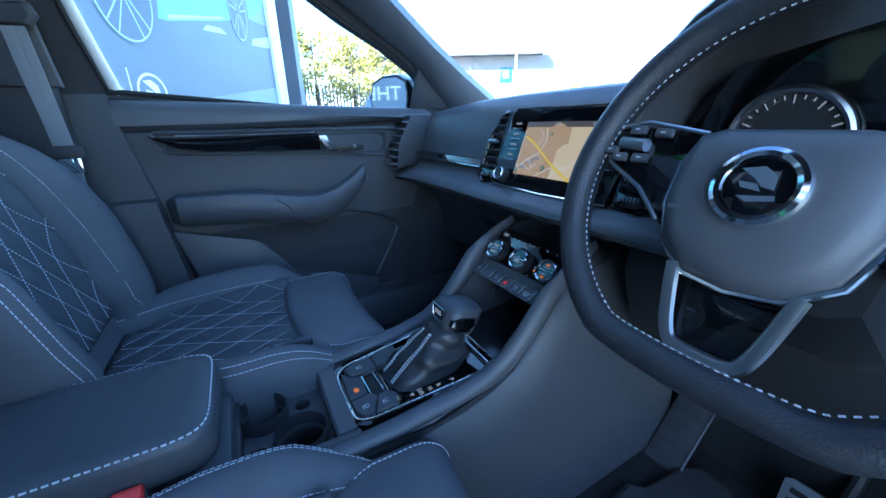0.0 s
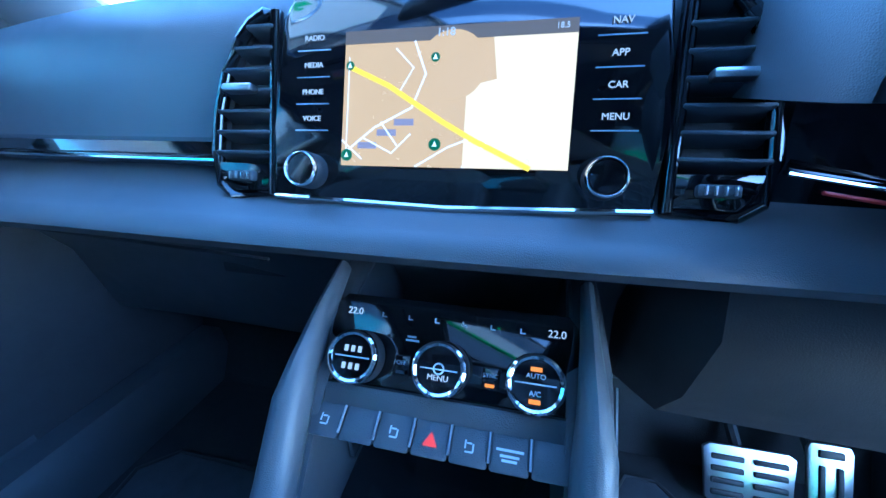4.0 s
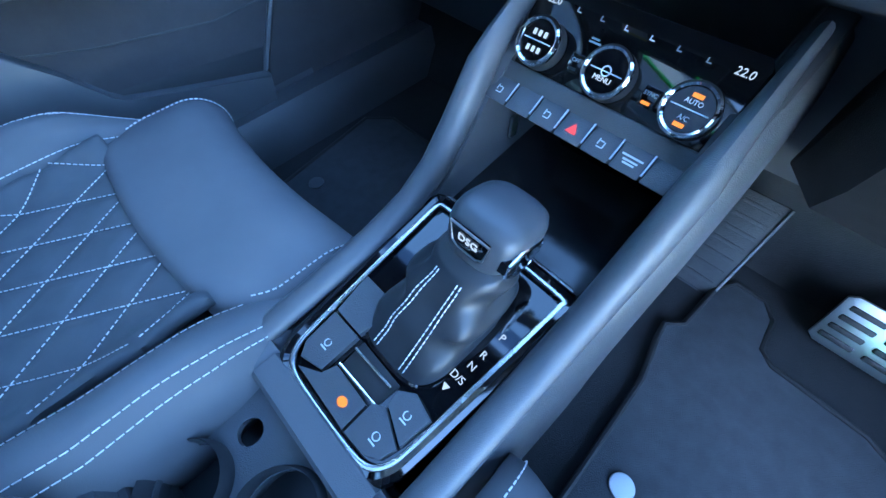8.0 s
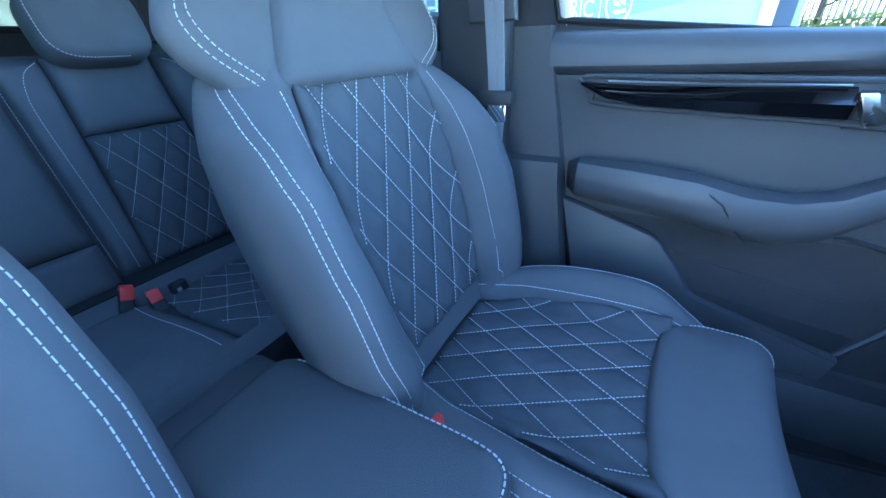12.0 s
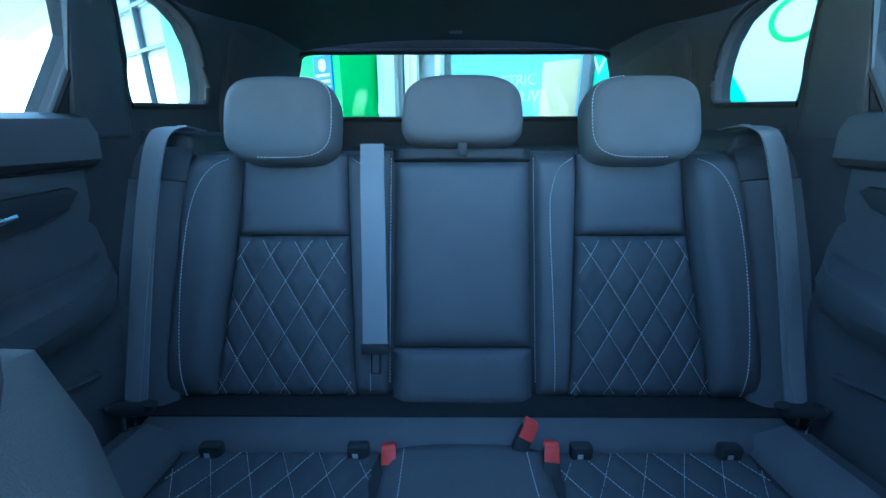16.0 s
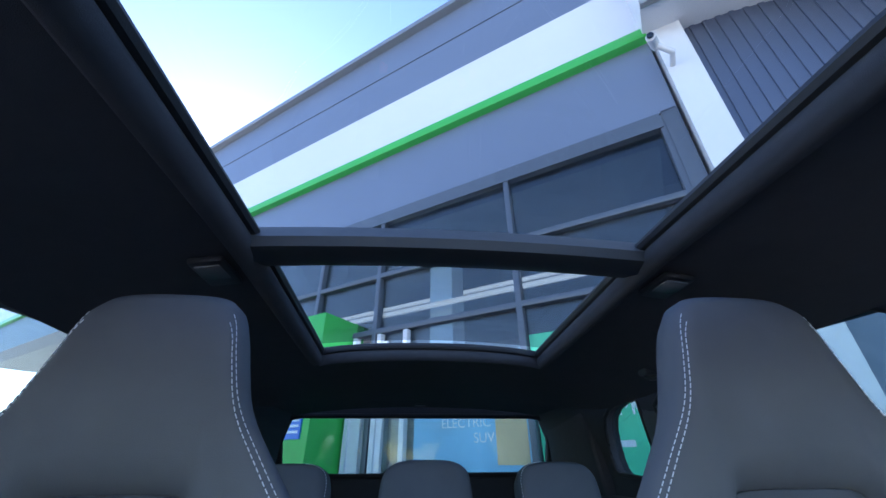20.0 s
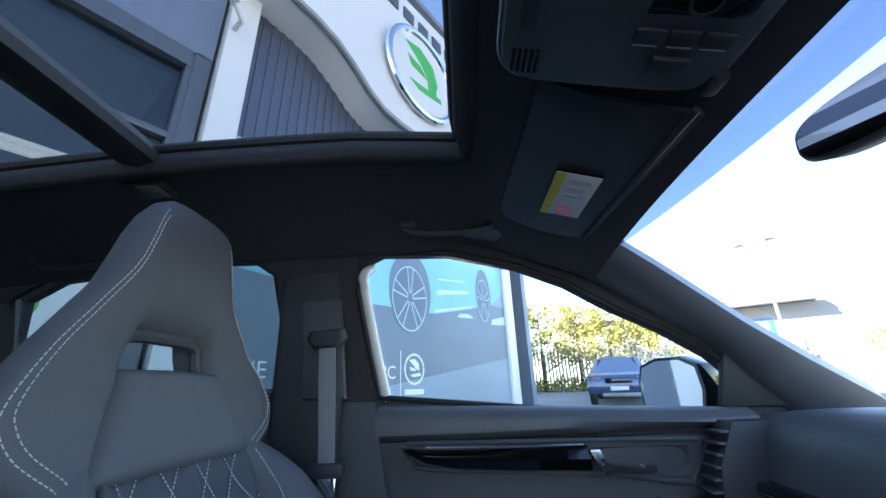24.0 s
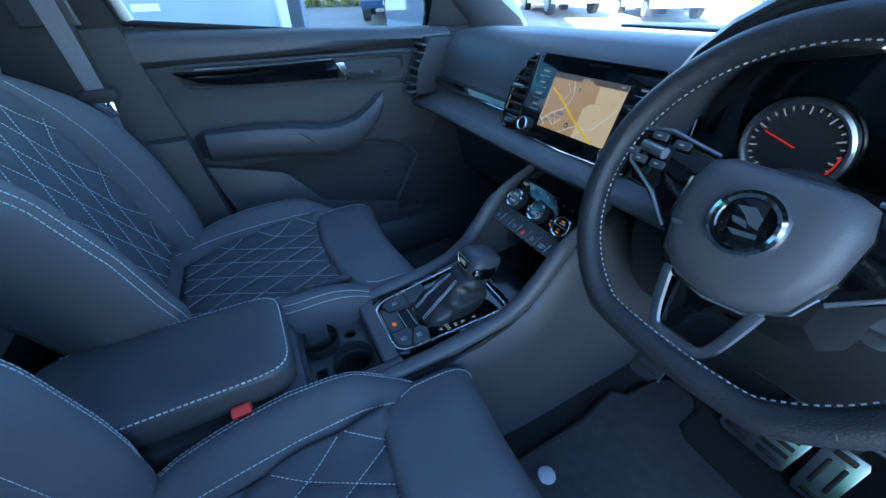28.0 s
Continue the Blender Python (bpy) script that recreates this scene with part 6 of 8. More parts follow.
    for s in (-1, 1):
        def f(u, v):
            x, y = s * (0.165 + 0.39 * u) , -1.045 + 0.40 * v
            return Vector((x, y, cz(x, y) + quilt(x - s * 0.36, y, 0.071, 0.116, 0.006))), Vector((0, 0, 1))
        ob = part("quilted_cushion", shell(f, 50, 50, 0.03, rim=0.012), FABRIC, b, "diamond quilted seat panel", angle=75)
        line_stuff("stitching", dashes(quilt_lines(-0.185, 0.185, -1.035, -0.66, 0.071, 0.116, lambda x, y: (Vector((x + s * 0.36, y, cz(x, y) - 0.0048)), Vector((0, 0, 1)))), 0.0040, 0.0024, 0.00052, 0.0007), STITCH, ob)
        part("cushion_side", loft([[(s * 0.556, y, z - 0.01), (s * 0.575, y, z + 0.022), (s * 0.63, y, z + 0.045), (s * 0.675, y, z + 0.03), (s * 0.69, y, z - 0.04), (s * 0.56, y, z - 0.04)] for y, z in ((-1.06, 0.545), (-0.85, 0.565), (-0.68, 0.578), (-0.62, 0.55))]), SUEDE, b)
    part("front_roll", loft([[(x, -0.66, 0.588), (x, -0.63, 0.590), (x, -0.605, 0.575), (x, -0.60, 0.52), (x, -0.62, 0.43), (x, -0.66, 0.43)] for x in (-0.68, 0, 0.68)]), SUEDE, b)
    def mid(u, v):
        x, y = -0.158 + 0.316 * u, -1.05 + 0.41 * v
        return Vector((x, y, cz(x, y) + 0.016 * (1 - (2 * u - 1) ** 4))), Vector((0, 0, 1))
    ob = part("centre_cushion", shell(mid, 14, 14, 0.03, rim=0.012), SUEDE, b, "plain centre seat", angle=75)
    line_stuff("stitching", dashes([[(mid(u, k / 20)[0] + Vector((0, 0, 0.0005)), Vector((0, 0, 1))) for k in range(1, 20)] for u in (0.13, 0.87)], 0.0045, 0.003, 0.0009, 0.0009), STITCH, ob)
    for x in (-0.505, -0.222, 0.205, 0.488):
        t = part("anchor_cover", box(x, -1.030, 0.556, 0.042, 0.022, 0.030, 0.006), DARK, b, "black anchor point cover")
        part("anchor_mark", box(x + 0.004, -1.0185, 0.552, 0.010, 0.001, 0.010), MARK, t)
    for x, w, h0, hh, hn, dz in ((0.390, 0.121, 0.486, 0.185, 0.055, 1), (-0.382, 0.121, 0.486, 0.185, 0.055, 1), (0.0, 0.136, 0.535, 0.155, 0.02, 0)):
        hr = thing("rear_head_restraint", "padded grey rear head restraint with stitched edge" if dz else "low grey centre head restraint", "headrest", (0, 0.05, 0.046), "rear head restraints")
        rings = []
        N = 36
        for n, q in ((-0.045, 0.72), (-0.04, 0.90), (-0.02, 0.98), (0.02, 1.0), (0.045, 0.97), (0.058, 0.90), (0.064, 0.75), (0.066, 0.4)):
            rings.append([P(x + w * q * sgn(math.cos(a)) * abs(math.cos(a)) ** 0.55 * (1 - 0.10 * math.sin(a) * (0 if dz else 1)), hn - 0.03 + n, h0 + hh / 2 + hh / 2 * q * sgn(math.sin(a)) * abs(math.sin(a)) ** 0.55) for a in (k * 2 * math.pi / N for k in range(N))])
        part("pad", loft(rings), SUEDE, hr, angle=80)
        if dz:
            ln = [(P(x + w * 0.935 * sgn(math.cos(a)) * abs(math.cos(a)) ** 0.55, hn - 0.03 + 0.0525, h0 + hh / 2 + hh / 2 * 0.935 * sgn(math.sin(a)) * abs(math.sin(a)) ** 0.55), fw) for a in ((math.pi - k * math.pi / 40 if x > 0 else k * math.pi / 40) for k in range(-22, 19))]
            line_stuff("stitching", dashes([ln], 0.0045, 0.003, 0.0009, 0.001), STITCH, hr)
        for dx in (-0.05, 0.05):
            part("post", tube([P(x + dx, -0.02, h0 + 0.03), P(x + dx, -0.05, h0 - 0.06)], 0.006, 8), CHROME, hr)
    # belts
    bl = thing("rear_seat_belt", "grey woven centre seat belt hanging with its tongue", "seat belt", (0, 0.05, 0.046), "rear seat belts")
    part("webbing", band([P(0.205, -0.02, 0.545), P(0.20, 0.03, 0.535), P(0.197, 0.040, 0.45), P(0.19, 0.046, 0.25), P(0.186, 0.048, 0.10)], 0.026, 0.0012), BELT, bl)
    part("tongue_grip", box(0, 0, 0, 0.062, 0.014, 0.022, 0.005, m=Matrix.Translation(P(0.185, 0.05, 0.09))), DARK, bl, "black plastic tongue")
    part("tongue", tube([P(0.175, 0.05, 0.080), P(0.175, 0.05, 0.040), P(0.193, 0.05, 0.040), P(0.193, 0.05, 0.080)], 0.0024, 6), CHROME, bl)
    for s in (-1, 1):
        bl = thing("rear_seat_belt", "grey woven outer seat belt hanging with its tongue", "seat belt", (0, 0.05, 0.046), "rear seat belts")
        P2 = lambda x, y, z: Vector((s * x, y - 0.05, z - 0.046))
        part("webbing", band(curve([P2(0.640, -1.36, 1.188), P2(0.646, -1.29, 1.196), P2(0.652, -1.238, 1.172), P2(0.662, -1.19, 1.06), P2(0.671, -1.135, 0.90), P2(0.666, -1.075, 0.76), P2(0.657, -1.030, 0.672)], 5), 0.0255, 0.0012, (1, -0.15 * s, 0)), BELT, bl)
        part("fold", band(curve([P2(0.626, -1.29, 1.199), P2(0.634, -1.231, 1.174), P2(0.648, -1.182, 1.06), P2(0.662, -1.127, 0.90), P2(0.660, -1.067, 0.76), P2(0.655, -1.023, 0.676)], 5), 0.012, 0.001, (1, -0.15 * s, 0)), BELT, bl)
        grip = part("tongue_grip", tube([P2(0.618, -1.017, 0.678), P2(0.622, -1.014, 0.668), P2(0.692, -1.014, 0.664), P2(0.698, -1.017, 0.674)], 0.014, 10), DARK, bl, "black plastic tongue")
        part("tongue", tube([P2(0.646, -1.010, 0.662), P2(0.646, -1.000, 0.626), P2(0.668, -1.000, 0.626), P2(0.668, -1.010, 0.662)], 0.0042, 6, loop=True), CHROME, grip, "chrome tongue plate")
        part("side_block", loft([[P(s * x, n, h) for x, n in ((0.622, -0.09), (0.626, 0.008), (0.650, 0.026), (0.690, 0.030), (0.735, 0.050), (0.745, -0.09))] for h in (-0.04, 0.1, 0.25, 0.40, 0.455)]), SUEDE, b, "padded side piece beside the backrest")
        part("side_top", loft([[P(s * x, n - d, h) for x, n in ((0.618, -0.09), (0.624, 0.008), (0.650, 0.024), (0.690, 0.026), (0.735, 0.045), (0.745, -0.09))] for h, d in ((0.458, 0.0), (0.50, 0.004), (0.535, 0.016), (0.555, 0.040))]), PLASTIC, b, "dark plastic belt shroud")


build_rear_bench()
build_buckle(0.145, -0.975, 0.606, (38, 0, 4), "rear buckles")
build_buckle(-0.161, -0.970, 0.618, (38, 0, -8), "rear buckles")
build_buckle(-0.124, -0.995, 0.645, (20, -22, -12), "rear buckles")
build_buckle(0.104, -0.103, 0.708, (32, 0, 90), "front buckles", 0.12)
build_buckle(-0.128, -0.135, 0.690, (25, 0, -90), "front buckles", 0.12)


def build_front_belt(s):
    b = thing("front_seat_belt", "grey seat belt running down from the post guide", "seat belt", (0, 0, 0), "front seat belts")
    x = s * 0.635
    g = part("guide_plate", prism([(-0.245, 1.17), (-0.345, 1.17), (-0.365, 1.40), (-0.27, 1.40)], "x", s * 0.675, s * 0.652, 0.006), PLASTIC, b, "black height adjuster plate")
    part("guide", loft([[(x, -0.285 + dy * k, 1.300 + dz) for dy, dz, k in ((-0.038, 0.018, q), (0.038, 0.022, q), (0.045, 0.0, q), (0.030, -0.020, q), (-0.03, -0.022, q), (-0.045, 0.0, q))] if not i else [(x - s * 0.018 * i, -0.285 + dy * q, 1.300 + dz * q) for dy, dz in ((-0.038, 0.018), (0.038, 0.022), (0.045, 0.0), (0.030, -0.020), (-0.03, -0.022), (-0.045, 0.0))] for i, q in ((0, 1.0), (1, 1.0), (1.4, 0.8))]), DARK, b, "black belt guide loop")
    part("webbing", band([(x - s * 0.012, -0.282, 1.285), (x - s * 0.016, -0.275, 1.20), (x - s * 0.014, -0.265, 1.02), (x - s * 0.010, -0.275, 0.80), (x, -0.285, 0.55)], 0.018, 0.0012, (0.1, 1, 0)), BELT, b)
    part("fold", band([(x - s * 0.017, -0.290, 1.278), (x - s * 0.021, -0.284, 1.20), (x - s * 0.018, -0.270, 1.03)], 0.010, 0.001, (0.1, 1, 0)), BELT, b)
    t = part("tongue_grip", box(x - s * 0.02, -0.264, 1.035, 0.018, 0.070, 0.028, 0.006), DARK, b, "black tongue grip")
    part("tongue", box(x - s * 0.022, -0.262, 1.006, 0.005, 0.040, 0.034, 0.003), CHROME, t, "chrome tongue")


build_front_belt(-1)
build_front_belt(1)


# ---- steering wheel ----
def build_wheel():
    w = thing("steering_wheel", "black leather three-spoke steering wheel with chrome details", "steering wheel", (0.392, 0.408, 1.026), rot=(65, 0, 0))
    # local: x right, y up the wheel, z towards the driver
    pts = []
    for k in range(72):
        a = 2 * math.pi * k / 72
        x, y = 0.174 * math.cos(a), 0.174 * math.sin(a)
        if y < -0.152:
            y = -0.152 - (abs(y) - 0.152) * 0.25
        pts.append(Vector((x, y, -0.008)))
    rings = []
    for i, p in enumerate(pts):
        a = math.atan2(p.y, p.x)
        d = Vector((p.x, p.y, 0)).normalized()
        fat = 0.0165 + 0.003 * (math.exp(-((abs(math.degrees(a)) - 35) / 14) ** 2) if a > 0 else 0)
        rings.append([p + d * math.cos(t) * fat * 0.92 + Vector((0, 0, 1)) * math.sin(t) * fat * 1.1 for t in (j * math.pi / 8 for j in range(16))])
    rim_ = part("rim", loft(rings + rings[:1], caps=False), WHEELSKIN, w, "perforated leather rim", angle=80)
    ln = [(Vector((p.x * 0.905, p.y * 0.905, -0.0055)), Vector((-p.x, -p.y, 0.05)).normalized()) for p in pts + pts[:1]]
    line_stuff("stitching", dashes([ln], 0.0034, 0.0034, 0.0005, 0.0008), STITCH, rim_, "white seam stitching")
    # airbag hub
    hub = []
    shape = [(-0.072, 0.018), (-0.064, 0.040), (-0.046, 0.047), (0.046, 0.047), (0.064, 0.040), (0.072, 0.018), (0.072, -0.022), (0.060, -0.058), (0.034, -0.078), (0.0, -0.083), (-0.034, -0.078), (-0.060, -0.058), (-0.072, -0.022)]
    for z, q in ((-0.045, 0.95), (-0.02, 1.0), (-0.004, 0.985), (0.006, 0.92), (0.012, 0.78), (0.015, 0.5), (0.016, 0.2)):
        hub.append([Vector((x * q, y * q, z)) for x, y in shape])
    h = part("airbag_cover", loft(hub), SOFT, w, "padded airbag cover", angle=60)
    b = part("badge", ring(0.0262, 0.0095, 0.009, 44, Matrix.Translation((0, -0.005, 0.013))), CHROME, h, "round chrome badge ring")
    part("badge_face", disc(0.0235, 0.004, 40, 0.001, Matrix.Translation((0, -0.005, 0.0145))), GLOSS, b)
    em = bmesh.new()
    for P in ([(-0.014, 0.013), (0.001, 0.016), (0.011, 0.009), (0.012, -0.002), (0.003, 0.0), (-0.003, 0.006)], [(-0.013, 0.003), (0.0, 0.002), (0.004, -0.004), (-0.010, -0.002)], [(-0.011, -0.009), (0.014, -0.006), (0.015, -0.010), (-0.003, -0.013)]):
        vs = [em.verts.new((x * 0.95, y * 0.95 - 0.005, 0.0192)) for x, y in P]
        em.faces.new(vs)
    part("emblem", em, SATIN, b, "chrome emblem shape")
    part("hub_line", tube([Vector((x * 1.01, y * 1.01, -0.006)) for x, y in shape[6:] + shape[:1]], 0.0025, 6), CHROME, h, "thin chrome line")
    part("airbag_mark", box(-0.048, -0.028, 0.0125, 0.022, 0.004, 0.0006), PLASTIC, h)
    for s in (-1, 1):
        sp = part("spoke", prism([(s * x, y) for x, y in ((0.055, 0.040), (0.12, 0.052), (0.155, 0.048), (0.162, 0.034), (0.150, 0.010), (0.105, -0.014), (0.074, -0.042), (0.055, -0.030))], "z", -0.030, -0.0085, 0.003), GLOSS, w, "gloss black side spoke with switches")
        part("spoke_line", tube([Vector((s * x, y, z)) for x, y, z in ((0.060, 0.044, -0.006), (0.12, 0.055, -0.006), (0.155, 0.050, -0.008), (0.162, 0.036, -0.010), (0.150, 0.012, -0.009), (0.105, -0.012, -0.006), (0.074, -0.040, -0.006))], 0.0022, 8), SATIN, sp)
        part("scroll", tube([Vector((s * 0.112, 0.030, -0.003)), Vector((s * 0.142, 0.033, -0.006))], 0.0065, 12), SATIN, sp, "ribbed metal thumb roller")
        for dx, dy in ((0.100, 0.043), (0.128, 0.046), (0.115, 0.017), (0.138, 0.017), (0.152, 0.024)):
            k = part("switch", box(s * dx, dy, -0.0045, 0.018, 0.009, 0.006, 0.002), PLASTIC, sp)
            part("switch_mark", box(s * dx, dy, -0.0012, 0.005, 0.0015, 0.0004), MARK, k)
        part("lower_spoke_edge", tube(curve([Vector((s * x, y, z)) for x, y, z in ((0.044, -0.072, -0.006), (0.041, -0.088, -0.007), (0.034, -0.118, -0.010), (0.027, -0.134, -0.012), (0.017, -0.139, -0.012), (0.0, -0.140, -0.012))], 4), 0.0062, 8, 0.7), SATIN, w, "bright metal lower spoke")
    part("lower_spoke", prism([(-0.046, -0.070), (0.046, -0.070), (0.036, -0.120), (0.028, -0.134), (-0.028, -0.134), (-0.036, -0.120)], "z", -0.030, -0.016, 0.003), GLOSS, w, "gloss black lower spoke")
    part("hub_back", disc(0.06, 0.08, 28, 0.01, Matrix.Translation((0, 0, -0.12))), DARK, w)


WHEELSKIN = mat("perforated_leather", (0.026, 0.028, 0.033), 0.45, 0, 0.45, 520, kind="cells")
build_wheel()


# ---- small fittings ----
def build_pedal(x, y, z, w, h, bars, label):
    p = thing("pedal", label, "pedal", (x, y, z), "pedals", rot=(-28, 0, 0))
    part("plate", prism([(-w * 0.5, h * 0.42), (-w * 0.42, h * 0.5), (w * 0.42, h * 0.5), (w * 0.5, h * 0.42), (w * 0.46, -h * 0.42), (w * 0.38, -h * 0.5), (-w * 0.38, -h * 0.5), (-w * 0.46, -h * 0.42)], "y", -0.004, 0.004, 0.002), SATIN, p, "brushed metal pad")
    for bx, bz, bw, bh in bars:
        part("grip", box(bx, -0.005, bz, bw, 0.006, bh, 0.002), RUBBER, p, "black rubber grip")
    part("arm", tube([(0, 0.01, 0.0), (0, 0.07, 0.08), (0, 0.06, 0.22)], 0.010, 8), DARK, p)


build_pedal(0.438, 0.80, 0.43, 0.135, 0.095, [(sx * 0.031, 0.028 - 0.019 * k, 0.048, 0.009) for sx in (-1, 1) for k in range(4)], "brushed metal brake pedal with rubber bars")
build_pedal(0.545, 0.80, 0.445, 0.062, 0.125, [(0.0, 0.048 - 0.0 * k, 0.034, 0.012) for k in range(1)] + [(dx, 0.0, 0.008, 0.06) for dx in (-0.012, 0.012)] + [(0, -0.048, 0.03, 0.01)], "narrow brushed metal accelerator pedal")


def build_visor(s):
    v = thing("sun_visor", "black fabric sun visor folded up with a warning label", "sun visor", (0, 0, 0), "sun visors")
    f = lambda u, w: (Vector((s * (0.115 + 0.37 * u), 0.135 + 0.175 * w - 0.02 * u, liner_z(0.3, 0.135 + 0.175 * w) - 0.011 - 0.006 * math.sin(math.pi * w))), Vector((0, 0.2, -1)).normalized())
    part("panel", shell(f, 14, 8, 0.014, rim=0.006), DARK, v, "black fabric-covered flap")
    if s < 0:
        m = Matrix.Translation(f(0.555, 0.50)[0] + Vector((0, 0, -0.004))) @ Matrix.Rotation(radians(-16), 4, "X")
        lab = part("label", box(0, 0, 0, 0.135, 0.068, 0.0012, 0.0005, m=m), PAPER, v, "white and yellow airbag warning label")
        part("label_band", box(0, -0.0265, -0.0012, 0.135, 0.015, 0.0008, m=m), YELLOW, lab, "yellow warning strip")
        part("label_mark", ring(0.012, 0.0025, 0.001, 24, m @ Matrix.Translation((-0.045, 0.004, -0.0012))), REDLAMP, lab, "red ring mark")
        for k in range(3):
            part("label_text", box(0.005 + 0.022 * k, 0.006, -0.0012, 0.010, 0.034 - 0.006 * (k % 2), 0.0008, m=m), MARK, lab)
    part("rod", tube([f(0.0, 0.9)[0] + Vector((s * -0.012, 0, 0.0)), f(0.1, 0.9)[0], f(0.95, 0.93)[0]], 0.0045, 8), DARK, v)
    part("clip", box(s * 0.075, 0.295, liner_z(0.08, 0.295) - 0.008, 0.03, 0.02, 0.016, 0.005), DARK, v)


PAPER = mat("label_paper", (0.75, 0.75, 0.72), 0.6, vary=0.03)
YELLOW = mat("label_yellow", (0.80, 0.66, 0.05), 0.6, vary=0.03)
GREENLAMP = mat("green_lamp", (0.1, 0.9, 0.15), 0.4, emit=0.8, vary=0)
build_visor(-1)
build_visor(1)


def build_overhead():
    o = thing("overhead_console", "black roof console with switches and a red call button", "roof console", (0, 0.190, 1.500), rot=(-11, 0, 0))
    rings = []
    for z, q in ((0.012, 1.0), (-0.006, 1.0), (-0.014, 0.96), (-0.017, 0.88)):
        rings.append([(0.092 * q * sgn(math.cos(a)) * abs(math.cos(a)) ** 0.35, 0.115 * q * sgn(math.sin(a)) * abs(math.sin(a)) ** 0.35, z) for a in (k * math.pi / 20 for k in range(40))])
    part("housing", loft(rings), PLASTIC, o)
    part("edge_line", tube([(x * 1.005, y * 1.005, -0.006) for x, y, _ in rings[0]], 0.002, 6, loop=True), SATIN, o)
    part("call_button", box(0.035, -0.089, -0.018, 0.026, 0.018, 0.006, 0.003), RED, o, "red emergency call button")
    part("button_lamp", box(0.0185, -0.090, -0.0185, 0.003, 0.012, 0.002), GREENLAMP, o, "small green lamp")
    for x in (0.002, -0.018):
        part("switch", box(x, -0.088, -0.018, 0.015, 0.016, 0.003, 0.002), DARK, o, "small black roof switch")
    for k in range(5):
        part("grille_slot", box(-0.060, -0.098 + 0.006 * k, -0.0172, 0.028, 0.003, 0.003), GLOSS, o)
    part("reading_lamp", box(0.013, 0.053, -0.0172, 0.028, 0.084, 0.002, 0.001), GLOSS, o, "dark reading lamp lens")
    part("lamp_frame", ring(0.012, 0.003, 0.002, 24, Matrix.Translation((0.013, 0.053, -0.0195))), DARK, o)
    for y in (0.022, 0.052, 0.082):
        part("switch", box(0.043, y, -0.018, 0.018, 0.027, 0.005, 0.003), DARK, o, "black roof switch")
        part("switch", box(-0.022, y, -0.018, 0.016, 0.027, 0.005, 0.003), DARK, o, "black roof switch")
        part("switch_line", box(0.0335, y, -0.019, 0.0012, 0.022, 0.001), MARK, o)
        part("switch_line", box(-0.031, y, -0.019, 0.0012, 0.022, 0.001), MARK, o)
    part("roof_switch", box(-0.052, 0.052, -0.020, 0.022, 0.036, 0.008, 0.004), DARK, o, "raised roof blind switch")


build_overhead()


def build_mirror():
    m = thing("rear_view_mirror", "frameless interior rear-view mirror on the windscreen", "mirror", (-0.035, 0.455, 1.430), rot=(-8, 0, 12))
    rings = []
    for y, q in ((0.028, 0.6), (0.018, 0.9), (0.0, 1.0), (-0.008, 0.98)):
        rings.append([(0.118 * q * sgn(math.cos(a)) * abs(math.cos(a)) ** 0.5, y, 0.034 * q * sgn(math.sin(a)) * abs(math.sin(a)) ** 0.6) for a in (k * math.pi / 20 for k in range(40))])
    part("housing", loft(rings), DARK, m)
    part("mirror_glass", loft([[(x * 0.95, -0.0085 - d, z * 0.93) for x, _, z in rings[2]] for d in (0.0, 0.002)]), MIRROR, m, "mirror glass")
    part("stem", tube([(0, 0.02, 0.01), (0, 0.03, 0.03), (0, 0.032, 0.05)], 0.016, 10), DARK, m)
    for s in (-1, 1):
        o = thing("door_mirror", "black door mirror on the front door", "mirror", (s * 0.985, 0.655, 1.160), "door mirrors", rot=(0, 0, -s * 14))
        if s > 0:
            o.matrix_world = HINGE @ o.matrix_world
        out = [(-0.128, -0.080), (-0.134, 0.022), (-0.112, 0.076), (-0.034, 0.096), (0.066, 0.092), (0.122, 0.067), (0.131, 0.0), (0.112, -0.066), (0.056, -0.094), (-0.056, -0.097)]
        rr = []
        for y, q in ((-0.02, 0.97), (-0.012, 1.0), (0.03, 1.0), (0.09, 0.8), (0.12, 0.45)):
            rr.append([(s * -x * q, y, z * q) for x, z in out])
        part("housing", loft(rr), GLOSS, o, "gloss black housing")
        part("mirror_glass", loft([[(s * -x * 0.90, y, z * 0.88) for x, z in out] for y in (-0.0215, -0.019)]), MIRROR, o, "mirror glass")
        part("foot", tube([(-s * 0.07, 0.03, -0.07), (-s * 0.16, 0.03, -0.08), (-s * 0.23, 0.04, -0.07)], 0.03, 10), DARK, o)


build_mirror()


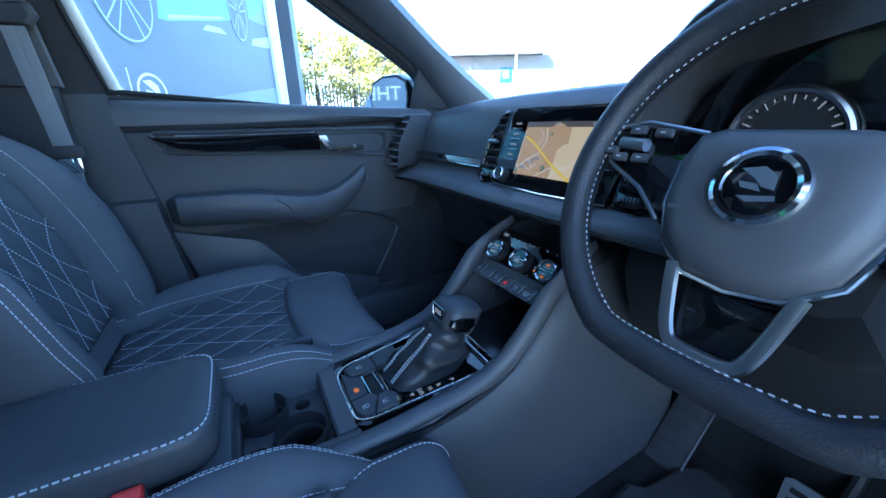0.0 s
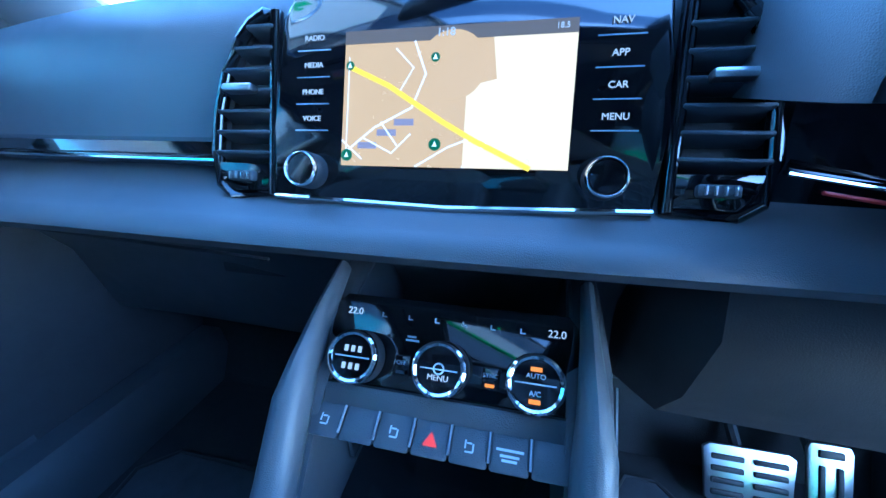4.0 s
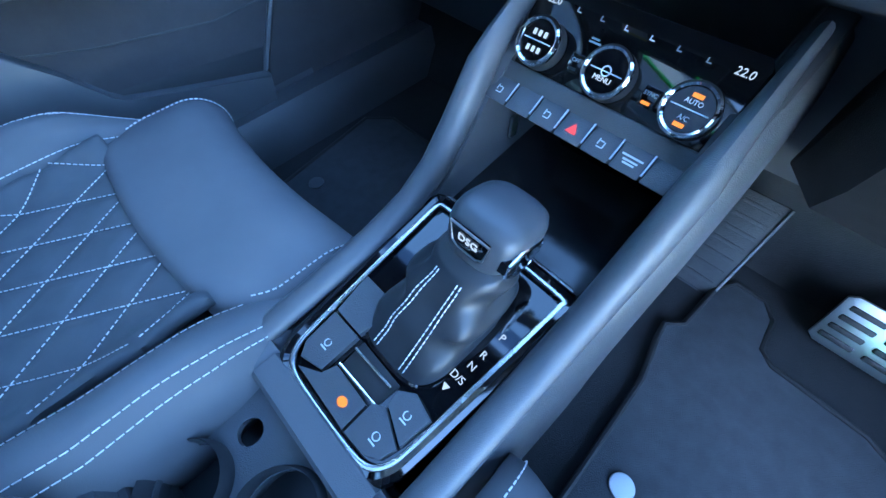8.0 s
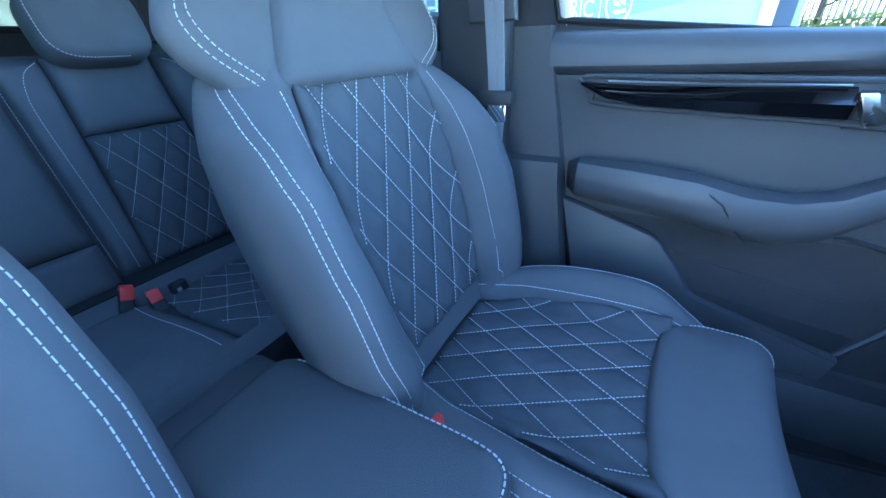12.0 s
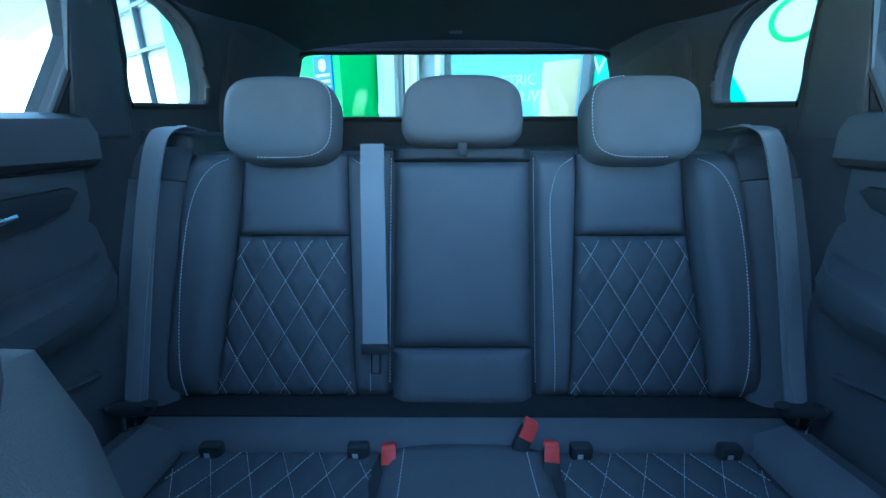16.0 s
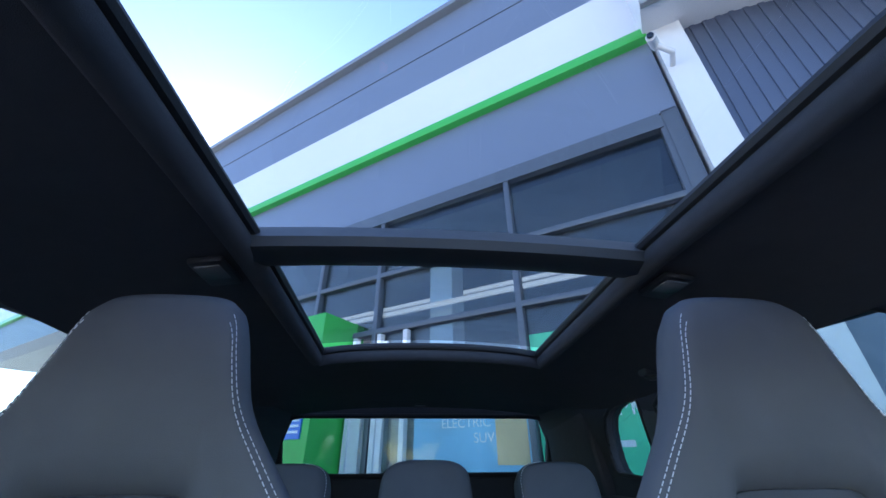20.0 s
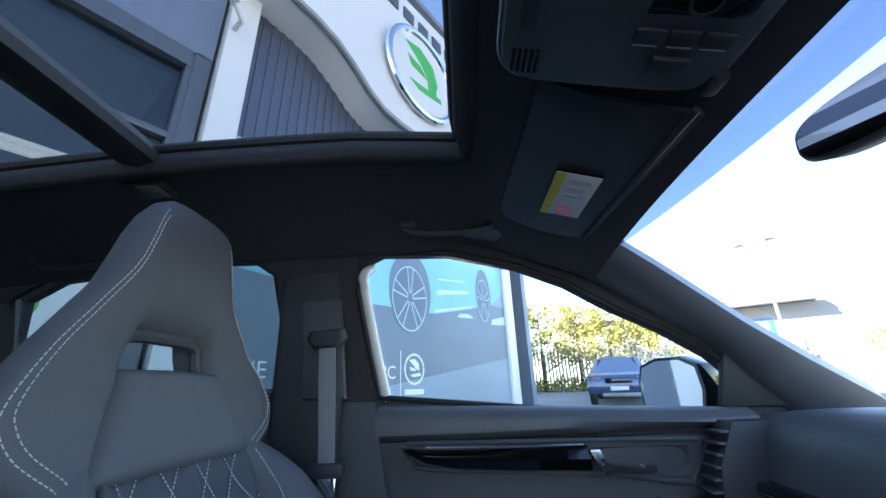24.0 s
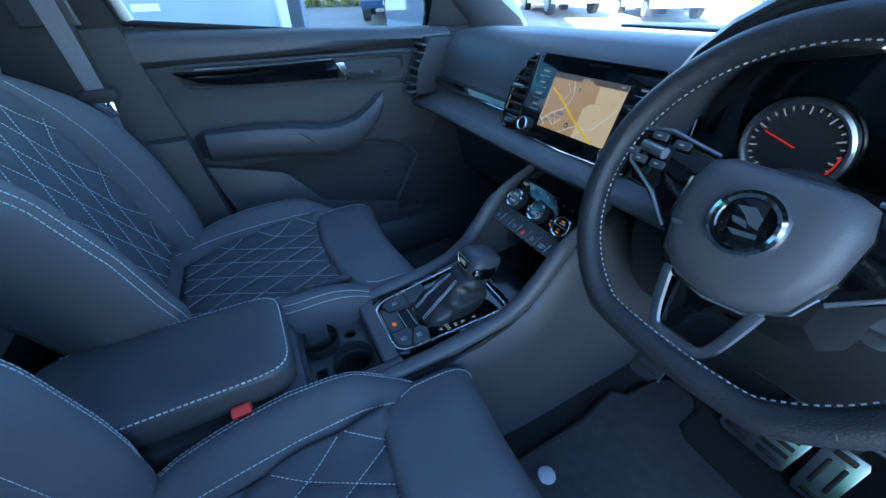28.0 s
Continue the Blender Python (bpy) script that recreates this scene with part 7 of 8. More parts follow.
def build_handles():
    for x, y in ((-0.530, 0.01), (-0.545, -0.86), (0.545, -0.86), (0.530, 0.01)):
        g = thing("grab_handle", "black folding roof grab handle", "grab handle", (x, y, liner_z(x, y) - 0.008), "grab handles")
        part("bar", tube(curve([(0, -0.10, 0.0), (0, -0.085, -0.016), (0, 0, -0.022), (0, 0.085, -0.016), (0, 0.10, 0.0)], 4), 0.010, 8, 0.7), DARK, g)
        for dy in (-0.095, 0.095):
            part("mount", box(0, dy, 0.0, 0.03, 0.035, 0.018, 0.006), DARK, g)
    for s in (-1, 1):
        l = thing("roof_reading_lamp", "small clear roof reading lamp", "lamp", (s * 0.37, -0.57, liner_z(0.37, -0.57) - 0.004), "roof lamps", rot=(0, s * 8, 0))
        part("bezel", box(0, 0, 0, 0.05, 0.085, 0.012, 0.005), DARK, l)
        part("lens", box(0, 0.01, -0.006, 0.036, 0.045, 0.004, 0.002), LAMPGLASS, l, "clear lens")
    p = thing("foot_rest", "ribbed black footrest with a bright edge beside the console", "footrest", (0.20, 0.80, 0.42), rot=(-40, 0, 0))
    part("pad", box(0, 0, 0, 0.075, 0.012, 0.24, 0.005), CARPET, p)
    part("edge_strip", tube([(0.038, -0.007, -0.118), (0.038, -0.007, 0.118)], 0.0022, 6), SATIN, p, "thin bright edge")
    for k in range(9):
        part("rib", box(-0.002, -0.0075, -0.10 + 0.025 * k, 0.058, 0.003, 0.007, 0.001), CARPET, p)


build_handles()


# ---- outside ----
TARMAC = mat("pale_concrete", (0.36, 0.345, 0.32), 0.9, 0, 0.8, 60, vary=0.3, vsize=0.8)
CLAD = mat("grey_cladding", (0.16, 0.19, 0.25), 0.45, 0.2, 0.1, 30, vary=0.08, vsize=0.6)
WCLAD = mat("white_cladding", (0.66, 0.66, 0.66), 0.35, 0, 0.05, 30, vary=0.05, vsize=0.5)
GREEN = mat("green_panel", (0.06, 0.42, 0.07), 0.35, 0, vary=0.08, vsize=1.0)
SHOPGLASS = mat("shop_glass", (0.05, 0.07, 0.09), 0.03, 0, vary=0.3, vsize=0.4, spec=0.9)
ROOMWALL = mat("showroom_inside", (0.34, 0.35, 0.35), 0.6, vary=0.2, vsize=0.7)
BARK = mat("bark", (0.10, 0.075, 0.05), 0.9, 0, 1.0, 40, vary=0.3)
LEAF = mat("autumn_leaves", (0.30, 0.27, 0.055), 0.7, 0, vary=0.5, vsize=3.0)
HEDGE = mat("hedge_leaves", (0.30, 0.30, 0.06), 0.7, 0, vary=0.45, vsize=2.0)
GREYCLAD = mat("pale_grey_cladding", (0.22, 0.225, 0.235), 0.5, 0, 0.1, 30, vary=0.06, vsize=0.5)
GALV = mat("galvanised_steel", (0.26, 0.27, 0.28), 0.45, 0.6, 0.1, 80, vary=0.12)



def ground_z(x, y):
    return 0.075 * max(0.0, -x - 6.0) if x > -26 else 1.5


def build_ground():
    bm = bmesh.new()
    xs = [-400, -60, -26, -20, -16, -12, -9, -6, 0, 10, 60, 400]
    ys = [-400, -60, -20, -8, 0, 8, 16, 24, 40, 80, 400]
    vs = [[bm.verts.new((x, y, ground_z(x, y))) for x in xs] for y in ys]
    for a, b in zip(vs, vs[1:]):
        for i in range(len(xs) - 1):
            bm.faces.new((a[i], a[i + 1], b[i + 1], b[i]))
    tagged(part("ground", bm, TARMAC), "pale concrete forecourt rising to the boundary", "ground", kind="structure")


FN = Vector((0.573, 0.8196, 0))
FU = Vector((-0.8196, 0.573, 0))
F0 = FN * -3.6
FM = Matrix(((FU.x, -FN.x, 0, F0.x), (FU.y, -FN.y, 0, F0.y), (0, 0, 1, 0), (0, 0, 0, 1)))


def fb(s0, s1, z0, z1, d0, d1, bevel=0.0, bm=None):
    """A block on the shop front: along it, up it, and out of it (d towards the car)."""
    return box((s0 + s1) / 2, -(d0 + d1) / 2, (z0 + z1) / 2, abs(s1 - s0), abs(d1 - d0), abs(z1 - z0), bevel, bm=bm)


def build_shop():
    b = thing("showroom_building", "car showroom with grey cladding, glazing and white portal", "building")
    b.matrix_world = FM
    part("upper_cladding", fb(-24, 8.2, 7.05, 8.95, -0.6, -0.05), CLAD, b, "grey blue upper cladding")
    part("cladding_seam", fb(-24, 8.2, 8.05, 8.07, -0.06, -0.04), DARKMETAL, b)
    part("roof_edge", fb(-24.2, 8.4, 8.95, 9.1, -0.8, 0.1, 0.02), GALV, b)
    part("white_band", fb(-24, 0.78, 5.95, 7.05, -0.6, 0.0), WCLAD, b, "white fascia band")
    part("green_strip", fb(-24, 0.78, 5.78, 5.95, -0.6, 0.06, 0.02), GREEN, b, "bright green strip")
    part("lower_cladding", fb(-24, 0.78, 4.62, 5.78, -0.6, -0.06), CLAD, b)
    part("roof", fb(-24, 8.2, 8.8, 9.0, -14, -0.6), CLAD, b)
    part("back_wall", fb(-24, 8.2, 0, 8.9, -8.2, -8.0), ROOMWALL, b)
    part("inner_floor", fb(-24, 0.6, 0.0, 0.05, -8, -0.2), ROOMWALL, b)
    part("inner_ceiling", fb(-24, 0.6, 4.70, 4.80, -8, -0.6), ROOMWALL, b)
    part("end_wall", fb(8.0, 8.2, 0, 8.9, -8, -0.1), CLAD, b)
    # glazing
    ss = [-14.1, -12.1, -10.2, -8.25, -6.3, -4.36, -3.2, -1.23, 0.60]
    for a, c in zip(ss, ss[1:]):
        for z0, z1 in ((0.1, 2.75), (2.75, 3.55), (3.55, 4.6)):
            if a == -4.36 and z0 < 1:
                continue
            w = part("window", fb(a, c, z0, z1, -0.16, -0.14), TINTSHOP, b, "large shop window")
            w.visible_shadow = False
    for s in ss:
        part("mullion", fb(s - 0.035, s + 0.035, 0.0, 4.6, -0.18, -0.06, 0.008), DARKMETAL, b)
    for z in (0.08, 2.75, 3.55, 4.58):
        part("transom", fb(-14.1, 0.60, z - 0.035, z + 0.035, -0.175, -0.065, 0.008), DARKMETAL, b)
    part("window_head", fb(-14.1, 0.60, 4.42, 4.62, -0.16, -0.05), DARKMETAL, b)
    part("pier", fb(0.62, 0.78, 0, 4.65, -0.5, -0.06), DARKMETAL, b)
    part("column", fb(-3.05, -2.65, 0, 4.7, -1.6, -1.2), WCLAD, b, "white inner column")
    for z, d in ((3.35, -1.0), (4.0, -2.2)):
        part("ceiling_light", fb(-6, 0.2, z, z + 0.05, d - 0.08, d), LAMPSTRIP, b, "lit strip lamp")
    # display boards and furniture deep in the showroom
    for s, w, z0, z1, m in ((-3.7, 0.7, 0.1, 2.3, WCLAD), (-2.3, 1.3, 0.5, 2.1, BOARDBLUE), (-0.6, 0.8, 0.3, 1.9, BOARDTAN), (-5.6, 0.8, 0.2, 2.2, WCLAD), (-1.3, 0.5, 0.3, 2.4, WCLAD), (-7.4, 1.1, 0.4, 2.0, BOARDBLUE)):
        part("display_board", fb(s - w / 2, s + w / 2, z0, z1, -3.2, -3.1), m, b, "display board inside the showroom")
    # green entrance box
    e = part("entrance_frame", fb(-7.62, -3.57, 0.0, 2.93, -0.3, 0.45, 0.01), GREEN, b, "green entrance portal")
    for k in range(5):
        part("panel_joint", fb(-6.95 + 0.68 * k, -6.935 + 0.68 * k, 0.05, 2.9, 0.446, 0.453), DARKMETAL, e)
    part("sign", fb(-3.97, -3.68, 1.50, 1.94, 0.45, 0.47), SIGNBLUE, e, "blue notice")
    for z in (1.56, 1.62, 1.68, 1.74):
        part("sign_line", fb(-3.94, -3.71, z, z + 0.025, 0.47, 0.475), WCLAD, e)
    part("sign_disc", disc(0.06, 0.006, 24, 0, Matrix.Translation((-3.825, -0.47, 1.85)) @ Matrix.Rotation(radians(90), 4, "X")), WCLAD, e)
    for s0, s1 in ((-3.52, -3.46), (-3.12, -3.06), (-2.72, -2.66)):
        part("door_frame", fb(s0, s1, 0, 2.7, -0.12, -0.04), WCLAD, b)
    for s0, s1 in ((-3.46, -3.30), (-3.06, -2.98)):
        part("door_leaf", fb(s0, s1, 0.05, 2.6, -0.11, -0.07), WCLAD, b, "white door leaf")
    pg = part("window_poster", fb(-2.58, -1.28, 0.7, 2.3, -0.135, -0.13), BOARDBLUE, b, "pale blue window poster")
    part("poster_patch", fb(-1.62, -1.30, 1.25, 1.75, -0.13, -0.128), BOARDTAN, pg)
    part("poster_patch", fb(-2.50, -2.20, 1.92, 2.10, -0.13, -0.128), SIGNBLUE, pg)
    LF = Matrix(((1, 0, 0, 0), (0, 0, -1, 0.128), (0, 1, 0, 0), (0, 0, 0, 1)))
    text("ELECTRIC", 0.13, Matrix.Translation((-1.95, 0, 1.62)) @ LF, WCLAD, pg)
    text("SUV", 0.13, Matrix.Translation((-1.75, 0, 1.48)) @ LF, WCLAD, pg)
    # window graphic
    g = part("window_graphic", fb(-1.18, 0.57, 0.6, 2.42, -0.135, -0.13), GRAPHGREEN, b, "green and white window graphic")
    gw = bmesh.new()
    gw.faces.new([gw.verts.new((s, 0.1285, z)) for s, z in ((0.0, 2.42), (0.57, 2.42), (0.57, 0.6), (0.35, 0.6), (-0.36, 1.7))])
    part("graphic_white", gw, WCLAD, g)
    text("WELCOME", 0.20, Matrix(((1, 0, 0, -0.72), (0, 0, -1, 0.128), (0, 1, 0, 1.68), (0, 0, 0, 1))), WCLAD, g)
    part("graphic_line", fb(-1.0, -0.4, 1.38, 1.43, -0.13, -0.128), WCLAD, g)
    part("graphic_badge", ring(0.12, 0.03, 0.004, 32, Matrix.Translation((0.0, 0.128, 1.85)) @ Matrix.Rotation(radians(90), 4, "X")), GREEN, g)
    # white portal with the round badge
    part("post", fb(0.82, 1.12, 0, 6.5, -0.3, 0.05), WCLAD, b, "white portal post")
    out = [(0.74, 7.78), (0.74, 5.82), (1.15, 5.80), (1.6, 5.75), (1.95, 5.65), (2.25, 5.47), (2.55, 5.23), (2.85, 5.08), (3.2, 5.04), (3.9, 5.03), (4.1, 5.06), (4.35, 5.26), (4.7, 5.60), (5.2, 5.88), (5.7, 5.98), (6.42, 6.05), (6.5, 8.12)]
    part("portal", prism([(s, z) for s, z in out], "y", -0.45, 0.2), WCLAD, b, "white portal board with a wavy lower edge")
    part("portal_edge", tube([(s, -0.45, z) for s, z in out[1:]], 0.05, 8), GALV, b)
    m = Matrix.Translation((3.68, -0.47, 6.35)) @ Matrix.Rotation(radians(90), 4, "X")
    bd = part("badge", disc(0.82, 0.06, 48, 0.02, m), WCLAD, b, "round badge with a green emblem in a silver ring")
    part("badge_ring", ring(0.84, 0.13, 0.12, 56, m), CHROME, bd)
    em = bmesh.new()
    for pts in ([(-0.52, 0.50), (-0.1, 0.62), (0.30, 0.42), (0.44, 0.02), (0.40, -0.12), (0.14, -0.06), (-0.08, 0.22)], [(-0.45, 0.22), (-0.08, 0.14), (0.12, -0.06), (-0.36, 0.0)], [(-0.42, -0.34), (0.52, -0.24), (0.56, -0.36), (-0.14, -0.46)], [(0.12, -0.06), (0.38, -0.10), (0.40, -0.26), (0.14, -0.28)]):
        em.faces.new([em.verts.new(m @ Vector((0.9 * x, 0.9 * y, 0.064))) for x, y in pts])
    part("emblem", em, GREEN, bd, "green emblem shape")
    for k in range(5):
        s = 2.84 + 0.40 * k
        part("brand_mark", fb(s, s + 0.27, 7.42, 7.68, 0.45, 0.48, 0.02), DARKMETAL, b, "dark mark standing for a letter")
    # ribbed dark wall under the portal
    part("rib_backing", fb(1.05, 7.1, 0, 6.1, -0.3, -0.1), RIBBLUE, b)
    for k in range(48):
        s = 1.1 + 0.125 * k
        part("rib", fb(s, s + 0.05, 3.7, 6.1, -0.1, -0.085), RIBBLUE, b)
    p = thing("poster_wall", "large wall poster of a pale blue car on a dusk landscape", "poster")
    p.matrix_world = FM
    part("sheet", fb(1.05, 6.85, 0.15, 3.85, -0.06, 0.0), POSTER, p, "printed poster sheet")
    part("edge_post", fb(6.83, 7.15, 0, 4.3, -0.2, 0.06, 0.02), WCLAD, p, "white end post")
    part("printed_ground", prism([(1.06, 0.9), (6.82, 1.75), (6.82, 2.75), (1.06, 2.75)], "y", -0.002, 0.001), WHEELGREY, p)
    body = [(1.06, 2.42), (2.2, 2.34), (3.2, 2.30), (4.5, 2.34), (5.6, 2.58), (6.35, 2.78), (6.78, 3.05), (6.78, 3.84), (1.06, 3.84)]
    part("printed_car", prism(body, "y", -0.004, 0.0), CARBLUE, p)
    for pts in ([(4.55, 2.66), (5.5, 2.84), (5.5, 2.90), (4.55, 2.75)], [(4.5, 2.36), (5.6, 2.60), (5.6, 2.63), (4.5, 2.41)], [(5.1, 2.36), (5.62, 2.40), (5.5, 2.46), (5.2, 2.44)], [(4.6, 2.92), (5.4, 3.04), (5.4, 3.06), (4.6, 2.96)], [(6.25, 2.36), (6.80, 2.40), (6.80, 2.58), (6.3, 2.46)]):
        part("printed_band", prism(pts, "y", -0.006, -0.003), CARPALE, p)
    part("printed_window", tube([(s, -0.005, z) for s, z in ((2.35, 2.78), (3.12, 2.72), (3.02, 3.22), (2.25, 3.36))], 0.035, 6, 0.2, loop=True), WHEELGREY, p)
    for s, z in ((5.05, 3.46), (5.62, 3.52)):
        part("printed_handle", disc(0.06, 0.003, 16, 0, Matrix.Translation((s, -0.004, z)) @ Matrix.Rotation(radians(90), 4, "X")), WHEELGREY, p)
    for s, z, r in ((3.9, 2.50, 0.50), (6.0, 2.80, 0.42)):
        squeeze = 0.80 if s < 5 else 0.55
        m = Matrix.Translation((s, -0.006, z)) @ Matrix.Rotation(radians(90), 4, "X") @ Matrix.Diagonal((squeeze, 1.05, 1, 1))
        part("printed_arch", disc(r * 1.17, 0.001, 40, 0, Matrix.Translation((0.02, 0, 0.12)) @ m), WHEELGREY, p)
        w = part("printed_wheel", disc(r, 0.002, 40, 0, m @ Matrix.Translation((0, 0, 0.001))), WHEELDARK, p)
        part("wheel_rim", ring(r * 0.93, r * 0.035, 0.003, 48, m @ Matrix.Translation((0, 0, 0.002))), CARPALE, w)
        sp = bmesh.new()
        for k in range(5):
            q = m @ Matrix.Rotation(k * 2 * math.pi / 5 + 0.31, 4, "Z")
            for (x0, y0), (x1, y1) in (((0.16, 0.05), (0.92, 0.17)), ((0.16, -0.05), (0.92, -0.17)), ((0.16, 0.05), (0.16, -0.05))):
                d = Vector((y0 - y1, x1 - x0, 0)).normalized() * 0.017
                a, b2 = Vector((x0, y0, 0)), Vector((x1, y1, 0))
                sp.faces.new([sp.verts.new(q @ (v * r + Vector((0, 0, 0.006)))) for v in (a - d, b2 - d, b2 + d, a + d)])
        part("wheel_spokes", sp, CARPALE, w)
    LET = Matrix(((1, 0, 0, 0), (0, 0, -1, -0.004), (0, 1, 0, 0), (0, 0, 0, 1)))
    text("THE FULLY ELECTRIC", 0.235, Matrix.Translation((2.5, 0, 1.42)) @ LET, WCLAD, p)
    part("brand_mark", fb(1.45, 3.0, 1.08, 1.25, 0.003, 0.006), WCLAD, p)
    part("divider", fb(3.70, 3.715, 1.10, 1.72, 0.003, 0.006), WCLAD, p)
    m = Matrix.Translation((3.99, -0.005, 1.48)) @ Matrix.Rotation(radians(90), 4, "X")
    part("badge_ring", ring(0.20, 0.03, 0.004, 40, m), WCLAD, p, "round white emblem")
    em = bmesh.new()
    for pts in ([(-0.12, 0.12), (0.0, 0.14), (0.09, 0.08), (0.10, -0.02), (0.03, 0.0), (-0.02, 0.05)], [(-0.1, 0.03), (0.0, 0.01), (0.03, -0.03), (-0.09, -0.02)], [(-0.1, -0.08), (0.12, -0.05), (0.13, -0.09), (-0.03, -0.11)]):
        em.faces.new([em.verts.new(m @ Vector((x, y, 0.004))) for x, y in pts])
    part("emblem", em, WCLAD, p)
    part("brand_mark", fb(3.79, 4.19, 1.14, 1.21, 0.003, 0.006), WCLAD, p)
    cc = thing("security_camera", "white wall security camera on a bracket", "camera")
    cc.matrix_world = FM
    part("housing", tube([(0.70, -0.48, 5.20), (0.76, -0.26, 5.28)], 0.05, 12), WCLAD, cc)
    part("bracket", tube([(0.88, -0.04, 5.14), (0.88, -0.24, 5.12), (0.76, -0.32, 5.21)], 0.032, 10), WCLAD, cc)
    part("lens", disc(0.034, 0.02, 20, 0, Matrix.Translation((0.697, -0.49, 5.197)) @ Matrix.Rotation(radians(100), 4, "X")), GLOSS, cc)


BOARDBLUE = mat("blue_display_board", (0.20, 0.42, 0.55), 0.5, vary=0.4, vsize=2.0)
BOARDTAN = mat("tan_display_board", (0.55, 0.42, 0.22), 0.5, vary=0.4, vsize=2.0)
DARKMETAL = mat("dark_window_metal", (0.10, 0.115, 0.135), 0.4, 0.3, vary=0.06)
TINTSHOP = glass("shop_window_glass", (0.72, 0.80, 0.84), base=0.06)
RIBBLUE = mat("dark_blue_ribbed_sheet", (0.09, 0.11, 0.16), 0.4, 0.2, vary=0.08, vsize=0.8)
SIGNBLUE = mat("blue_sign", (0.03, 0.14, 0.55), 0.4, vary=0.05)
LAMPSTRIP = mat("strip_lamp", (1, 0.95, 0.85), 0.5, emit=0.16, vary=0)
GRAPHGREEN = mat("green_graphic", (0.08, 0.50, 0.26), 0.4, vary=0.25, vsize=1.5)
POSTER = mat("poster_dusk_print", (0.19, 0.25, 0.31), 0.4, vary=0.35, vsize=0.5)
CARBLUE = mat("printed_pale_blue", (0.17, 0.40, 0.50), 0.4, vary=0.25, vsize=1.1)
CARPALE = mat("printed_pale", (0.42, 0.55, 0.62), 0.4, vary=0.1)
WHEELGREY = mat("printed_mauve_grey", (0.11, 0.145, 0.20), 0.4, vary=0.2, vsize=0.6)
WHEELDARK = mat("printed_dark_wheel", (0.085, 0.115, 0.165), 0.4, vary=0.15)


def leaf_cloud(name, parent, pts, n, size, material, seed, squash=1.0):
    """Many small leaf clumps scattered about limb ends."""
    rnd = random.Random(seed)
    bm = bmesh.new()
    for _ in range(n):
        c, r = rnd.choice(pts)
        d = Vector((rnd.gauss(0, 1), rnd.gauss(0, 1), rnd.gauss(0, 1) * squash))
        d = d.normalized() * r * rnd.random() ** 0.45
        p = Vector(c) + d
        a = Vector((rnd.gauss(0, 1), rnd.gauss(0, 1), rnd.gauss(0, 1))).normalized()
        b = a.orthogonal().normalized()
        e = a.cross(b)
        k = size * (0.6 + 0.8 * rnd.random())
        vs = [bm.verts.new(p + b * k), bm.verts.new(p + e * k * 0.5 + a * k * 0.15), bm.verts.new(p - b * k), bm.verts.new(p - e * k * 0.5 + a * k * 0.15)]
        bm.faces.new(vs)
    return tagged(part(name, bm, material, parent, "", False), kind="stuff")


def build_tree(x, y, h, seed, spread):
    rnd = random.Random(seed)
    z0 = ground_z(x, y)
    t = thing("tree", "thin young tree with yellowing autumn leaves", "tree", (x, y, z0), "boundary trees")
    part("trunk", tube(curve([(0, 0, 0), (0.06, 0.03, h * 0.3), (-0.04, 0.05, h * 0.6), (0.02, 0, h * 0.92)], 4), [0.09 * (1 - 0.85 * k / 12) for k in range(13)], 8), BARK, t)
    ends = []
    for k in range(13):
        f = 0.2 + 0.75 * k / 12
        a = k * 2.4 + rnd.random()
        L = spread * (1.15 - f * 0.75) * (0.7 + 0.5 * rnd.random())
        p0 = Vector((0, 0, h * f * 0.92))
        p1 = p0 + Vector((math.cos(a) * L, math.sin(a) * L, L * 0.55))
        part("limb", tube([p0, p0.lerp(p1, 0.5) + Vector((0, 0, -0.03)), p1], [0.035 * (1.2 - f), 0.022 * (1.2 - f), 0.006], 6), BARK, t)
        ends += [(p1, L * 0.42 + 0.12), (p0.lerp(p1, 0.6), L * 0.35 + 0.1)]
    leaf_cloud("crown", t, ends, 2600, 0.075, LEAF, seed + 1)


